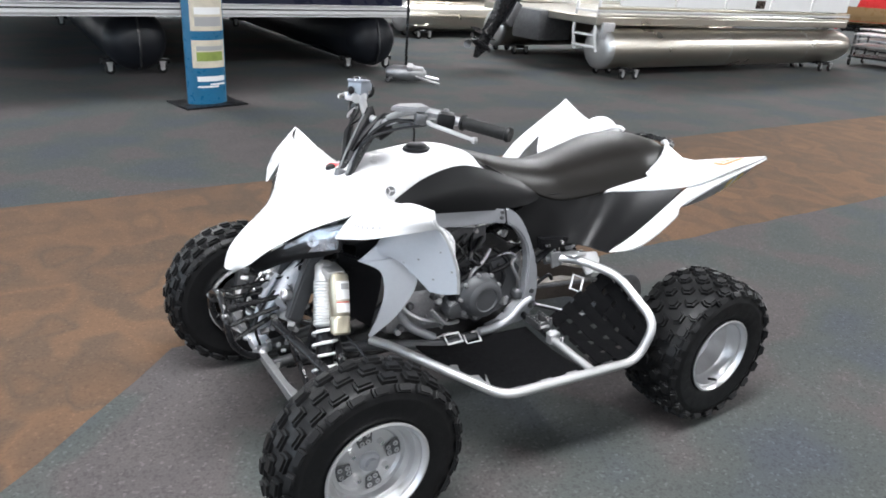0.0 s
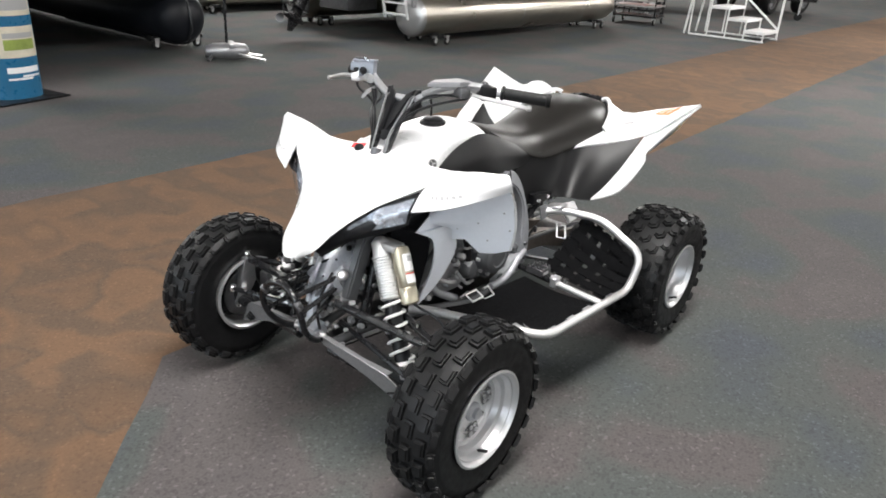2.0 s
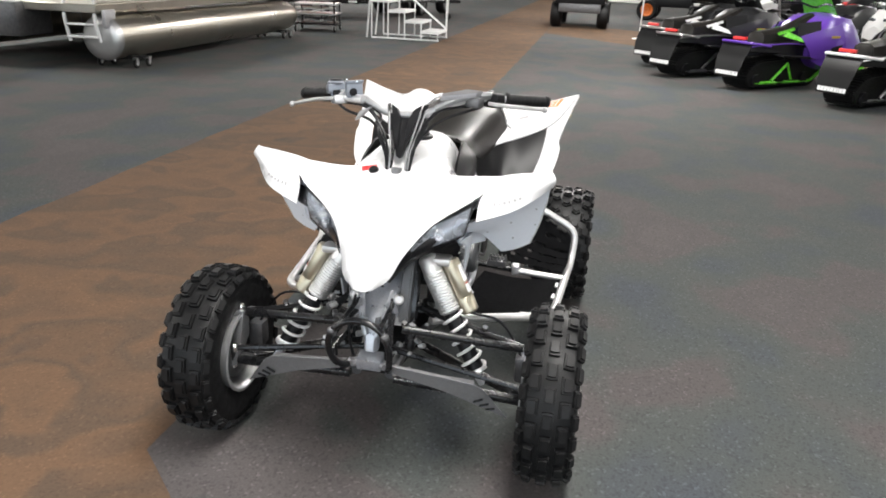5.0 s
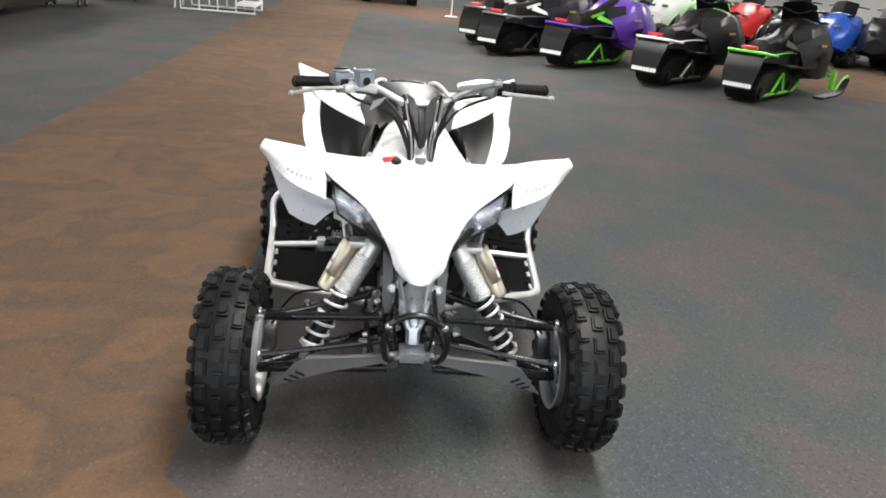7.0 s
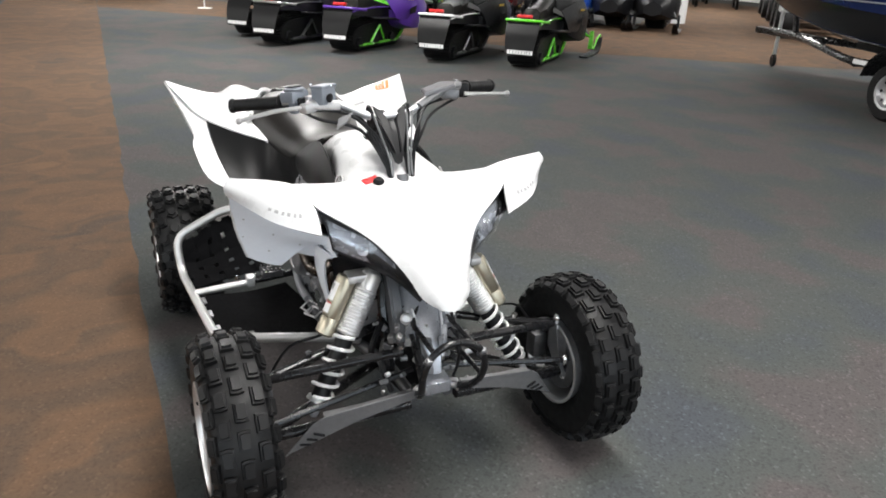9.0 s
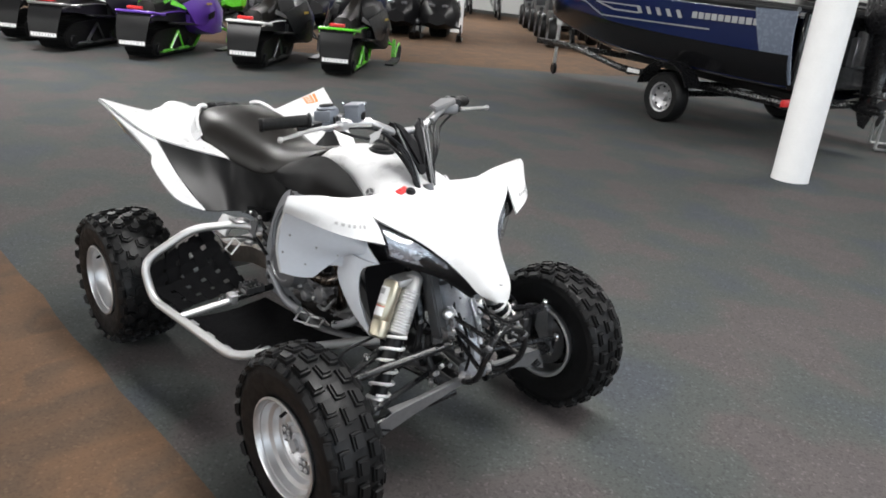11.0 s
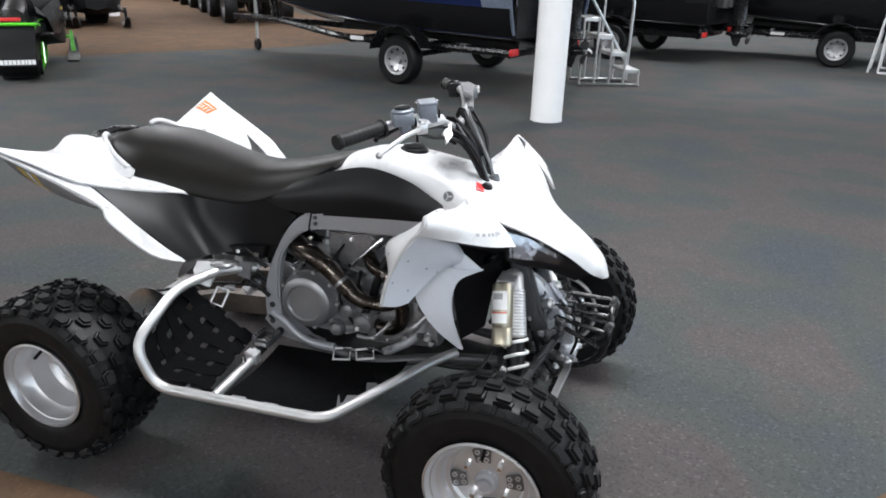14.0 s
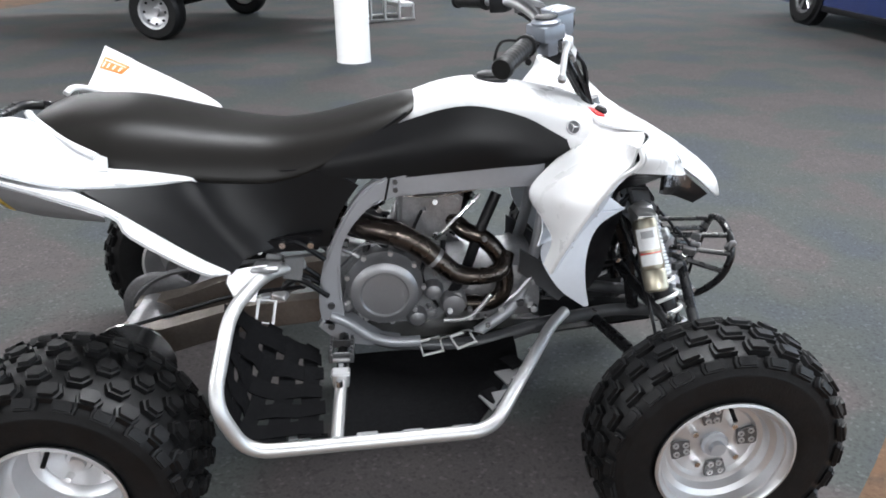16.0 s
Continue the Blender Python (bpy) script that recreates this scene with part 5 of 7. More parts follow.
for s in (1, -1):
    gp = bmesh.new()
    a, b_ = Vector((.198, .382 * s, .994)), Vector((.262, .262 * s, 1.006))
    L = (b_ - a).length
    lathe(gp, [(0, -.006), (.017, -.006), (.0195, -.001), (.0195, .004), (.0165, .007)] + [(r, z) for i in range(8) for r, z in ((.0165, .012 + .013 * i), (.0172, .016 + .013 * i), (.0165, .020 + .013 * i))] + [(.0165, L - .012), (.021, L - .01), (.021, L - .004), (.012, L)], 18, axis_to(a, b_ - a))
    part("grip", gp, RUBBER, bar, "ribbed black rubber grip")
    lv = catmull([(.338, .225 * s, 1.004), (.342, .250 * s, 1.002), (.325, .30 * s, .996), (.302, .385 * s, .988 if s > 0 else .976)], 6)
    o = tube(bmesh.new(), lv, [.0058] * (len(lv) - 4) + [.0056, .0052, .005, .0054], 8)
    lathe(o, [(0, -.009), (.006, -.007), (.0088, 0), (.006, .007), (0, .009)], 10, Matrix.Translation(lv[-1]))
    part("lever", o, LEVER, bar, "polished aluminium hand lever")
ms = bmesh.new()
box(ms, .042, .048, .044, pose(.338, -.172, 1.028, 0, -6, 28), .004, 2)
box(ms, .046, .053, .008, pose(.337, -.172, 1.052, 0, -6, 28), .002)
part("brake_reservoir", ms, RESERV, bar, "square grey brake fluid reservoir")
th = bmesh.new()
box(th, .052, .058, .030, pose(.300, -.240, 1.026, 0, -6, 28), .008, 2)
box(th, .026, .036, .040, pose(.306, -.236, 1.002, 0, -6, 28), .006, 2)
lathe(th, [(.026, 0), (.028, .006), (.020, .012), (0, .012)], 20, axis_to((.300, -.240, 1.038), (-.1, 0, 1)))
part("throttle_housing", th, RESERV, bar, "silver thumb throttle housing")
part("housing_cap", lathe(bmesh.new(), [(.021, 0), (.022, .002), (.018, .004), (0, .004)], 20, axis_to((.299, -.240, 1.050), (-.1, 0, 1))), BLACKP, bar, "black round cap")
part("housing_recess", block(.006, .030, .020, pose(.327, -.226, 1.016, 0, -6, 28), .003), BLACKP, bar)
part("reservoir_window", lathe(bmesh.new(), [(.011, 0), (.012, .003), (.008, .005), (0, .005)], 14, axis_to((.364, -.165, 1.026), (.9, .45, 0))), BLACKP, bar, "dark sight glass")
for dx, dy in ((.018, .022), (-.018, -.022)):
    part("cover_screw", bolt_at(bmesh.new(), (.337 + dx, -.178 + dy, 1.055), (0, 0, 1), .004, .003, 8), CHROME, bar)
part("master_cylinder", pipe([(.362, -.135, 1.004), (.330, -.215, 1.006)], .0135, 12), ALU, bar, "bare alloy master cylinder")
part("lever_perch", block(.030, .040, .026, pose(.338, -.214, 1.000, 0, -6, 28), .007, 2), ALU, bar)
part("bar_clamp_half", block(.024, .030, .034, pose(.318, -.205, 1.010, 0, -6, 28), .006, 2), LEVER, bar)
part("cable_guide", slab(bmesh.new(), [(.372, -.100, .985), (.388, -.125, .962), (.380, -.150, .945), (.366, -.140, .968)], (.006, -.004, .004), .002), MIDALU, bar, "bent alloy cable guide")
part("throttle_cable", pipe(catmull([(.322, -.235, .995), (.358, -.190, .972), (.395, -.090, .940), (.445, -.040, .855), (.468, -.030, .805)], 6), .0045, 8), BLACKP, bar, "black throttle cable")
for dx, dy in ((.012, .018), (-.016, -.014), (.010, -.020)):
    part("housing_screw", bolt_at(bmesh.new(), (.300 + dx, -.240 + dy, 1.040), (0, 0, 1), .0035, .004, 8), CHROME, bar)
part("thumb_lever", pipe(catmull([(.285, -.235, 1.0), (.262, -.27, .985), (.258, -.305, .985)], 4), .006, 8), BLACKP, bar)
sw_ = bmesh.new()
box(sw_, .045, .055, .042, pose(.290, .232, 1.006, 0, -6, -28), .008, 2)
part("switch_pod", sw_, BLACKP, bar, "black switch pod")
pk = bmesh.new()
slab(pk, [(.372, .10, 1.010), (.352, .19, 1.022), (.322, .205, 1.026), (.318, .16, 1.028), (.345, .10, 1.016)], (0, 0, .012), .003)
part("parking_brake_lever", pk, COVER, bar, "polished parking brake lever")
part("clutch_lever_body", tube(bmesh.new(), catmull([(.372, .085, .985), (.352, .14, 1.012), (.325, .19, 1.022), (.30, .225, 1.020)], 5), [.010] * 11 + [.012] * 5, 8), CAST, bar, "alloy clutch lever body")
part("clutch_perch", block(.03, .045, .03, pose(.335, .185, 1.005, 0, -6, -28), .006, 2), DARKMETAL, bar)
for k, (y0, z0) in enumerate(((.060, .978), (.045, .972), (-.050, .974))):
    part("cable_sleeve", pipe(catmull([(.378, y0, z0), (.410, y0 * .8, .925), (.446, y0 * .55, .868), (.468, y0 * .5, .815)], 5), .0030, 8), CAST, bar, "grey cable sleeve")
part("kill_switch", block(.014, .016, .010, pose(.282, .222, 1.029, 0, 0, -28), .003), DARKMETAL, bar)

# the handlebar sits slightly askew: its right end is lower
for ob in [bar] + list(bar.children):
    for v in ob.data.vertices:
        v.co.z += v.co.y * (.052 if v.co.y < 0 else .02)
        v.co.y += .012 * min(1, max(0, v.co.y - .1) / .1)

# ---- shell of the hall and its lights ----
WALL = mat("white_wall_paint", (0.72, 0.72, 0.70), 0.7, var=0.03)
CEILING = mat("ceiling_grey", (0.30, 0.30, 0.30), 0.8, var=0.03)
WHITEPAINT = mat("white_enamel", (0.70, 0.70, 0.70), 0.4, var=0.04, rvar=0.08)
MILL = mat("mill_aluminium", (0.60, 0.60, 0.60), 0.34, metal=0.9, var=0.06, scale=5, rvar=0.06)
PONTOON = mat("brushed_pontoon_aluminium", (0.50, 0.47, 0.41), 0.30, metal=1.0, var=0.05, scale=0.8, rvar=0.03)
DARKTUBE = mat("black_hull_coating", (0.008, 0.009, 0.012), 0.42, spec=0.25, var=0.05, scale=1, rvar=0.03)
NAVYPANEL = mat("dark_navy_panel", (0.010, 0.012, 0.030), 0.3, spec=0.3, var=0.1, scale=2)
BLUEHULL = mat("navy_gelcoat", (0.008, 0.015, 0.065), 0.16, spec=0.35, var=0.1, scale=2, coat=0.25, rvar=0.04)
BLACKHULL = mat("black_gelcoat", (0.007, 0.007, 0.008), 0.18, spec=0.3, var=0.1, scale=2, coat=0.15, rvar=0.04)
TANHULL = mat("tan_gelcoat", (0.30, 0.19, 0.09), 0.3, var=0.08, scale=2)
STEELBLUE = mat("grey_blue_gelcoat", (0.16, 0.19, 0.25), 0.25, var=0.06)
PURPLE = mat("purple_plastic", (0.12, 0.045, 0.36), 0.30, var=0.02, scale=2, coat=0.2, rvar=0.02)
GREEN = mat("lime_plastic", (0.13, 0.62, 0.03), 0.3, var=0.06, coat=0.3)
TEAL = mat("blue_banner", (0.012, 0.11, 0.22), 0.35, var=0.10)
BEIGE = mat("beige_print", (0.55, 0.50, 0.40), 0.45, var=0.2, scale=14)
OLIVE = mat("green_print", (0.22, 0.28, 0.06), 0.45, var=0.3, scale=14)
ORANGEP = mat("orange_plastic", (0.62, 0.16, 0.03), 0.35, var=0.1)
GREYP = mat("grey_plastic", (0.014, 0.0145, 0.016), 0.40, spec=0.35, var=0.15, coat=0.2)
x0, x1, y0, y1 = ROOM
for name, c, sz in (("wall_west", (x0 - .1, (y0 + y1) / 2, CEIL / 2), (.2, y1 - y0 + .4, CEIL)), ("wall_south", ((x0 + x1) / 2, y0 - .1, CEIL / 2), (x1 - x0, .2, CEIL)), ("wall_north", ((x0 + x1) / 2, y1 + .1, CEIL / 2), (x1 - x0, .2, CEIL))):
    tagged(part(name, block(*sz, Matrix.Translation(c), 0), WALL), "plain white painted showroom wall", "wall", kind="structure")
tagged(part("ceiling", block(x1 - x0 + .4, y1 - y0 + .4, .2, Matrix.Translation(((x0 + x1) / 2, (y0 + y1) / 2, CEIL + .1)), 0), CEILING), "grey showroom ceiling", "ceiling", kind="structure")
wall = bmesh.new()
slab(wall, [(x1, y0, 0), (x1, y1, 0), (x1, y1, .5), (x1, y0, .5)], (.2, 0, 0))
slab(wall, [(x1, y0, 3.4), (x1, y1, 3.4), (x1, y1, CEIL), (x1, y0, CEIL)], (.2, 0, 0))
for i in range(12):
    y = y0 + (y1 - y0) * i / 11
    slab(wall, [(x1 + .05, y - .06, .5), (x1 + .05, y + .06, .5), (x1 + .05, y + .06, 3.4), (x1 + .05, y - .06, 3.4)], (.1, 0, 0))
tagged(part("wall_east", wall, WALL), "glazed shop front with white posts", "wall", kind="structure")
area("window_daylight", look((x1 - .05, 0, 1.95), (0, 0, 1.5)), 36, 2.8, DAY, (0.80, 0.90, 1.0))
for x in (-34, -24, -15, -7, 1.3, 8.5):
    for y, share in ((-15.5, 1), (-8, .75), (.9, 1), (9, .62), (16, 1)):
        area("ceiling_lamp", pose(x, y, CEIL - .04), 3.4, 1.0, LAMP * share * (NEAR if (x, y) == (1.3, .9) else .8 if x > 8 else 1), (1.0, 0.98, 0.95))
tagged(part("door_1", block(.06, 1.9, 2.3, pose(x0 + .03, -2.9, 1.15), .01), DARKP), "dark double door in the far wall", "door", kind="structure")


def column(x, y, r, label):
    bm = bmesh.new()
    lathe(bm, [(r + .004, 0), (r + .004, .012), (r, .02), (r, CEIL)], 40, Matrix.Translation((x, y, 0)))
    tagged(part("column", bm, WHITEPAINT), label, "column", "round columns", kind="structure")


column(-.284, 4.97, .150, "round white painted steel column on the carpet")
column(-10.4, 5.55, .16, "round white painted steel column behind the sleds")
column(-12.15, 12.35, .22, "round white painted steel column at the far aisle")


def caster(parent, x, y, z=0.0, r=.055):
    w = bmesh.new()
    lathe(w, [(0, -.016), (r * .8, -.016), (r, -.010), (r, .010), (r * .8, .016), (0, .016)], 18, axis_to((x, y, r + z), (0, 1, .15)))
    c = part("caster", w, RUBBER, parent, "small black caster wheel")
    f = bmesh.new()
    for s in (1, -1):
        slab(f, [(x - .02, y + .022 * s, r + z), (x + .02, y + .022 * s, r + z), (x + .03, y + .022 * s, r * 2.3 + z), (x - .03, y + .022 * s, r * 2.3 + z)], (0, .004 * s, 0))
    box(f, .07, .06, .008, pose(x, y, r * 2.35 + z), 0)
    lathe(f, [(r * .45, -.018), (r * .45, .018)], 12, axis_to((x, y, r + z), (0, 1, .15)))
    part("caster_fork", f, MILL, c)


def outboard(x, y, z, rz, tilt, cowl, parent=None, label="black outboard motor hanging on a boat's stern"):
    """An outboard motor whose bracket is at (x, y, z); local x points aft."""
    m = pose(x, y, z, 0, 0, rz) @ pose(0, 0, 0, 0, -tilt, 0)
    ob = thing("outboard_motor", m, label, "outboard motor") if parent is None else parent
    k = Matrix() if parent is None else m
    def sec(zz, cx, lx, ly, n=16):
        return [k @ Vector((cx + lx * math.cos(2 * math.pi * i / n), ly * math.sin(2 * math.pi * i / n), zz)) for i in range(n)]
    part("cowl", loft(bmesh.new(), [sec(.18, .22, .22, .17), sec(.28, .22, .27, .20), sec(.50, .20, .28, .20), sec(.62, .18, .24, .17), sec(.66, .16, .15, .10)]), cowl, ob, "glossy engine cowl")
    part("leg", loft(bmesh.new(), [sec(.18, .20, .16, .12), sec(-.05, .18, .12, .07), sec(-.35, .20, .11, .045), sec(-.42, .22, .13, .05)]), cowl, ob)
    part("cavitation_plate", block(.36, .20, .012, k @ pose(.26, 0, -.42), .004), cowl, ob)
    g = loft(bmesh.new(), [sec(-.42, .20, .09, .03), sec(-.52, .20, .10, .03)])
    lathe(g, [(0, -.20), (.03, -.17), (.05, -.08), (.05, .10), (.035, .16), (0, .17)], 14, k @ axis_to((.22, 0, -.56), (1, 0, 0)))
    slab(g, [k @ Vector(p) for p in ((.10, -.005, -.58), (.30, -.005, -.58), (.24, -.005, -.76), (.17, -.005, -.74))], k.to_3x3() @ Vector((0, .01, 0)))
    part("gearcase", g, cowl, ob, "torpedo gearcase with skeg")
    pr = bmesh.new()
    for i in range(3):
        q = k @ pose(.40, 0, -.56) @ Matrix.Rotation(i * 2.094, 4, 'X')
        sheet(pr, [[q @ Vector((-.03, .03, 0)), q @ Vector((.03, .03, .01))], [q @ Vector((-.05, .10, .04)), q @ Vector((.04, .10, -.03))], [q @ Vector((-.02, .15, .03)), q @ Vector((.02, .15, 0))]], 3, 2, .004)
    part("propeller", pr, DARKMETAL, ob)
    part("bracket", block(.12, .22, .34, k @ pose(.02, 0, .02), .02, 2), DARKMETAL, ob)
    return ob


def pontoon(bm, p0, p1, r, nose=.5, seg=28):
    """A pontoon tube with a blunt stern at p0 and a tapering nose at p1."""
    L = (Vector(p1) - Vector(p0)).length
    lathe(bm, [(r * .96, 0), (r, .03), (r, L - nose), (r * .93, L - nose * .6), (r * .72, L - nose * .25), (r * .4, L - nose * .05), (0, L)], seg, axis_to(p0, Vector(p1) - Vector(p0)))
    return bm


# pontoon boat with black tubes, bow towards the bike
boat = thing("pontoon_boat", pose(-1.4, -6.6, 0), "pontoon boat with black tubes on caster dollies", "pontoon boat")
for x in (1.27, -1.52):
    t = part("tube", pontoon(bmesh.new(), (x, -6.2, .42), (x, .22, .37), .325, .28), DARKTUBE, boat, "glossy black pontoon tube")
    part("keel_strip", pipe(catmull([(x, -3, .05), (x, -.2, .055), (x, .20, .20), (x, .235, .40), (x, .16, .62)], 5), .014, 8), GREYP, t)
    part("tube_bracket", block(.55, .10, .10, pose(x, -.3, .66), .01), MILL, boat)
    for y in (-.15, -4.9):
        d = part("dolly", block(.70, .12, .05, pose(x, y, .13), .006), BLACKPAINT, boat, "low black boat dolly")
        caster(d, x - .27, y + .05)
        caster(d, x + .27, y + .05)
deck = bmesh.new()
slab(deck, [(3.4, .72, .66), (-2.0, .14, .66), (-2.0, -6.6, .66), (3.4, -6.6, .66)], (0, 0, .125), .012)
dk = part("deck", deck, WHITEPAINT, boat, "white deck edge")
for z, h, mtl, off in ((.735, .014, BLACKP, .004), (.775, .018, MILL, .004), (.685, .02, MILL, .006)):
    e = bmesh.new()
    box(e, 5.42, .012, h, pose(.70, .43 + off, z, 0, 0, 6.13), .003)
    part("rub_rail", e, mtl, dk)
part("fence_panel", slab(bmesh.new(), [(3.3, .66, .79), (-1.9, .10, .79), (-1.9, .10, 1.55), (3.3, .66, 1.55)], (0, -.05, 0)), NAVYPANEL, boat, "dark navy fence panel above the deck")

# banner stand in front of it
ban = thing("banner_stand", pose(-.43, -4.98, 0, 0, 0, 12), "tall blue curved banner stand with printed boat pictures", "banner")
part("base", slab(bmesh.new(), [(-.30, -.2, 0), (.30, -.2, 0), (.30, .22, 0), (-.30, .22, 0)], (0, 0, .014), .003), BLACKP, ban, "flat black base plate")


def curved(za, zb, a0, a1, mtl, r, name, label=""):
    rows = [[(r * 1.0 * math.sin(radians(a0 + (a1 - a0) * i / 8)), .62 * r * math.cos(radians(a0 + (a1 - a0) * i / 8)), z) for i in range(9)] for z in (za, (za + zb) / 2, zb)]
    return part(name, sheet(bmesh.new(), rows, 2, 2, .004, -1), mtl, ban, label)


curved(.014, 2.0, -88, 88, TEAL, .19, "panel", "blue printed banner sheet")
curved(.014, 2.0, 90, 270, DARKP, .187, "back")
for za, zb, mtl in ((.34, .58, BEIGE), (.66, .95, BEIGE), (.95, 1.2, OLIVE), (1.3, 1.6, PALE)):
    curved(za, zb, -52, 52, mtl, .1945, "picture")
for za, zb, mtl in ((.40, .48, OLIVE), (.49, .53, INK), (.70, .78, INK), (.80, .86, PALE)):
    curved(za, zb, -40, 38, mtl, .1975, "picture_detail")
for za, zb, a, b in ((.22, .265, -45, 40), (.185, .20, -45, 5), (.165, .18, -20, 40)):
    curved(za, zb, a, b, PALE, .1955, "print")

# small aluminium stand with a pole
jack = thing("pole_stand", pose(-2.95, -5.72, 0, 0, 0, 150), "low silver cast stand holding a thin black pole", "stand")
lj = bmesh.new()
lathe(lj, [(0, -.24), (.05, -.23), (.085, -.14), (.09, .10), (.075, .2), (.03, .24), (0, .25)], 20, axis_to((0, 0, .10), (1, 0, 0)))
part("body", lj, MIDALU, jack)
part("crossbar", block(.07, .34, .04, pose(.05, 0, .17), .012, 2), MIDALU, jack)
for y in (.08, -.08):
    part("leg", pipe([(.12, y, .07), (.40, y * 2.2, .015)], .014, 8), MILL, jack)
    part("foot", pipe([(-.16, y, .06), (-.22, y * 2, .012)], .02, 8), DARKMETAL, jack)
part("pole", pipe([(.0, 0, .18), (.0, 0, 2.0)], .016, 8), BLACKPAINT, jack)

# silver pontoon boat, stern towards the bike
sil = thing("pontoon_boat", pose(-5.85, -6.75, 0), "pontoon boat with bright aluminium tubes and a boarding ladder", "pontoon boat")
for y in (1.22, -1.22):
    t = part("tube", pontoon(bmesh.new(), (0, y, .385), (-5.9, y, .385), .275, .6), PONTOON, sil, "brushed aluminium pontoon tube")
    for x in (-2.45, -4.4):
        lw = bmesh.new()
        lathe(lw, [(.277, -.006), (.280, 0), (.277, .006)], 28, axis_to((x, y, .385), (1, 0, 0)))
        part("weld_band", lw, MILL, t)
    part("end_cap", lathe(bmesh.new(), [(.276, -.02), (.278, .0), (.268, .035), (.24, .06), (.14, .075), (0, .08)], 28, axis_to((0, y, .385), (1, 0, 0))), MILL, t, "rounded bright end cap")
    part("stern_bracket", block(.22, .05, .22, pose(.02, y + .12, .62), .02, 2), MIDALU, t, "folded aluminium stern bracket")
    for x in (-.32, -5.0):
        d = part("dolly", block(.16, .62, .05, pose(x, y, .13), .006), BLACKPAINT, sil, "low black boat dolly")
        for yy in (.26, -.26):
            caster(d, x + .09, y + yy)
            caster(d, x - .12, y + yy + .04)
part("deck", block(5.9, 2.6, .10, pose(-2.75, 0, .74), .01), PONTOON, sil, "aluminium deck edge")
for z, mtl in ((.815, PONTOON), (.87, MILL), (.905, BRONZE)):
    for y in (1.31, -1.31):
        part("rub_rail", block(5.9, .03, .035, pose(-2.75, y, z), .01, 2), mtl, sil)
for i in range(5):
    part("fence_panel", block(1.05, .04, .75, pose(-.75 - 1.09 * i, 1.26, 1.31), .01), WHITEPAINT, sil, "cream fence panel")
    part("fence_panel", block(1.05, .04, .75, pose(-.75 - 1.09 * i, -1.26, 1.31), .01), WHITEPAINT, sil, "cream fence panel")
part("badge", block(.22, .012, .12, pose(-3.2, 1.286, 1.02), .004), BURNT, sil)
lad = part("ladder", tube(tube(bmesh.new(), rounded([(.10, 1.24, .34), (.16, 1.24, .60), (.10, 1.24, 1.15), (-.1, 1.24, 1.3)], .05), .022, 8), rounded([(.10, .82, .34), (.16, .82, .60), (.10, .82, 1.15), (-.1, .82, 1.3)], .05), .022, 8), WHITEPAINT, sil, "white tubular boarding ladder")
for z in (.40, .55, .70, .86):
    part("rung", block(.06, .42, .03, pose(.135, 1.03, z), .006), WHITEPAINT, lad)
part("motor_pod", block(.6, .62, .42, pose(.05, 0, .58), .03, 2), DARKMETAL, sil, "dark motor pod")
outboard(-5.05, -6.55, .70, 0, 28, BLACKPAINT)
far = copy_thing(sil, pose(-5.2, -11.2, 0))
far["label"] = "pontoon boat parked behind another one, mostly in shade"
outboard(-4.6, -11.2, .85, 0, 25, BLACKPAINT)

# rack of dollies, and white boarding steps
rack = thing("dolly_rack", pose(-12.9, -5.4, 0, 0, 0, 10), "low black wheeled rack with bright shelves", "rack")
for z in (.16, .36, .56):
    part("shelf", block(.75, .9, .03, pose(0, 0, z), .006), MILL if z != .16 else BLACKPAINT, rack)
for x in (.35, -.35):
    for y in (.42, -.42):
        part("upright", pipe([(x, y, .12), (x, y, .62)], .016, 8), BLACKPAINT, rack)
        caster(rack, x, y)
copy_thing(rack, pose(-14.6, -6.2, 0, 0, 0, -5))


def steps(name, m, n, run, rise, width, mtl, label, rail_back, rail_front):
    """Boarding steps: the lowest tread at local x = 0, rising towards -x; y is the width."""
    st = thing(name, m, label, "boarding steps")
    for i in range(n):
        part("tread", block(run * 1.12, width, .05, pose(-run * (i + .5), 0, rise * (i + 1) - .025), .006), mtl, st)
    for y in (width / 2, -width / 2):
        part("base_rail", pipe([(0.02, y, .018), (-run * n, y, .018)], .018, 6), mtl, st)
        for i in range(n + 1):
            zt = rise * min(i + 1, n)
            part("leg", pipe([(-run * i, y, .02), (-run * i, y, zt - .02)], .016, 6), mtl, st)
        if (rail_back and y > 0) or (rail_front and y < 0):
            part("handrail", pipe(rounded([(0, y, .02), (0, y, 1.0), (-run * n, y, rise * n + .95), (-run * n, y, rise * n)], .04), .02, 8), mtl, st)
            part("diagonal_rail", pipe([(0, y, rise), (-run * n, y, rise * n + .5)], .02, 8), mtl, st)
            part("rail_post", pipe([(-run * n * .5, y, rise * n * .5), (-run * n * .5, y, rise * n * .5 + .97)], .016, 6), mtl, st)
    return st


ws = steps("boarding_steps", pose(-12.35, -2.52, 0, 0, 0, 90), 4, .34, .185, .85, WHITEPAINT, "white enamelled boarding steps with tubular handrails", True, False)
part("side_trestle", pipe(rounded([(-1.50, .30, .0), (-1.40, .30, 1.1), (-1.40, -.30, 1.1), (-1.50, -.30, .0)], .03), .02, 6), WHITEPAINT, ws)


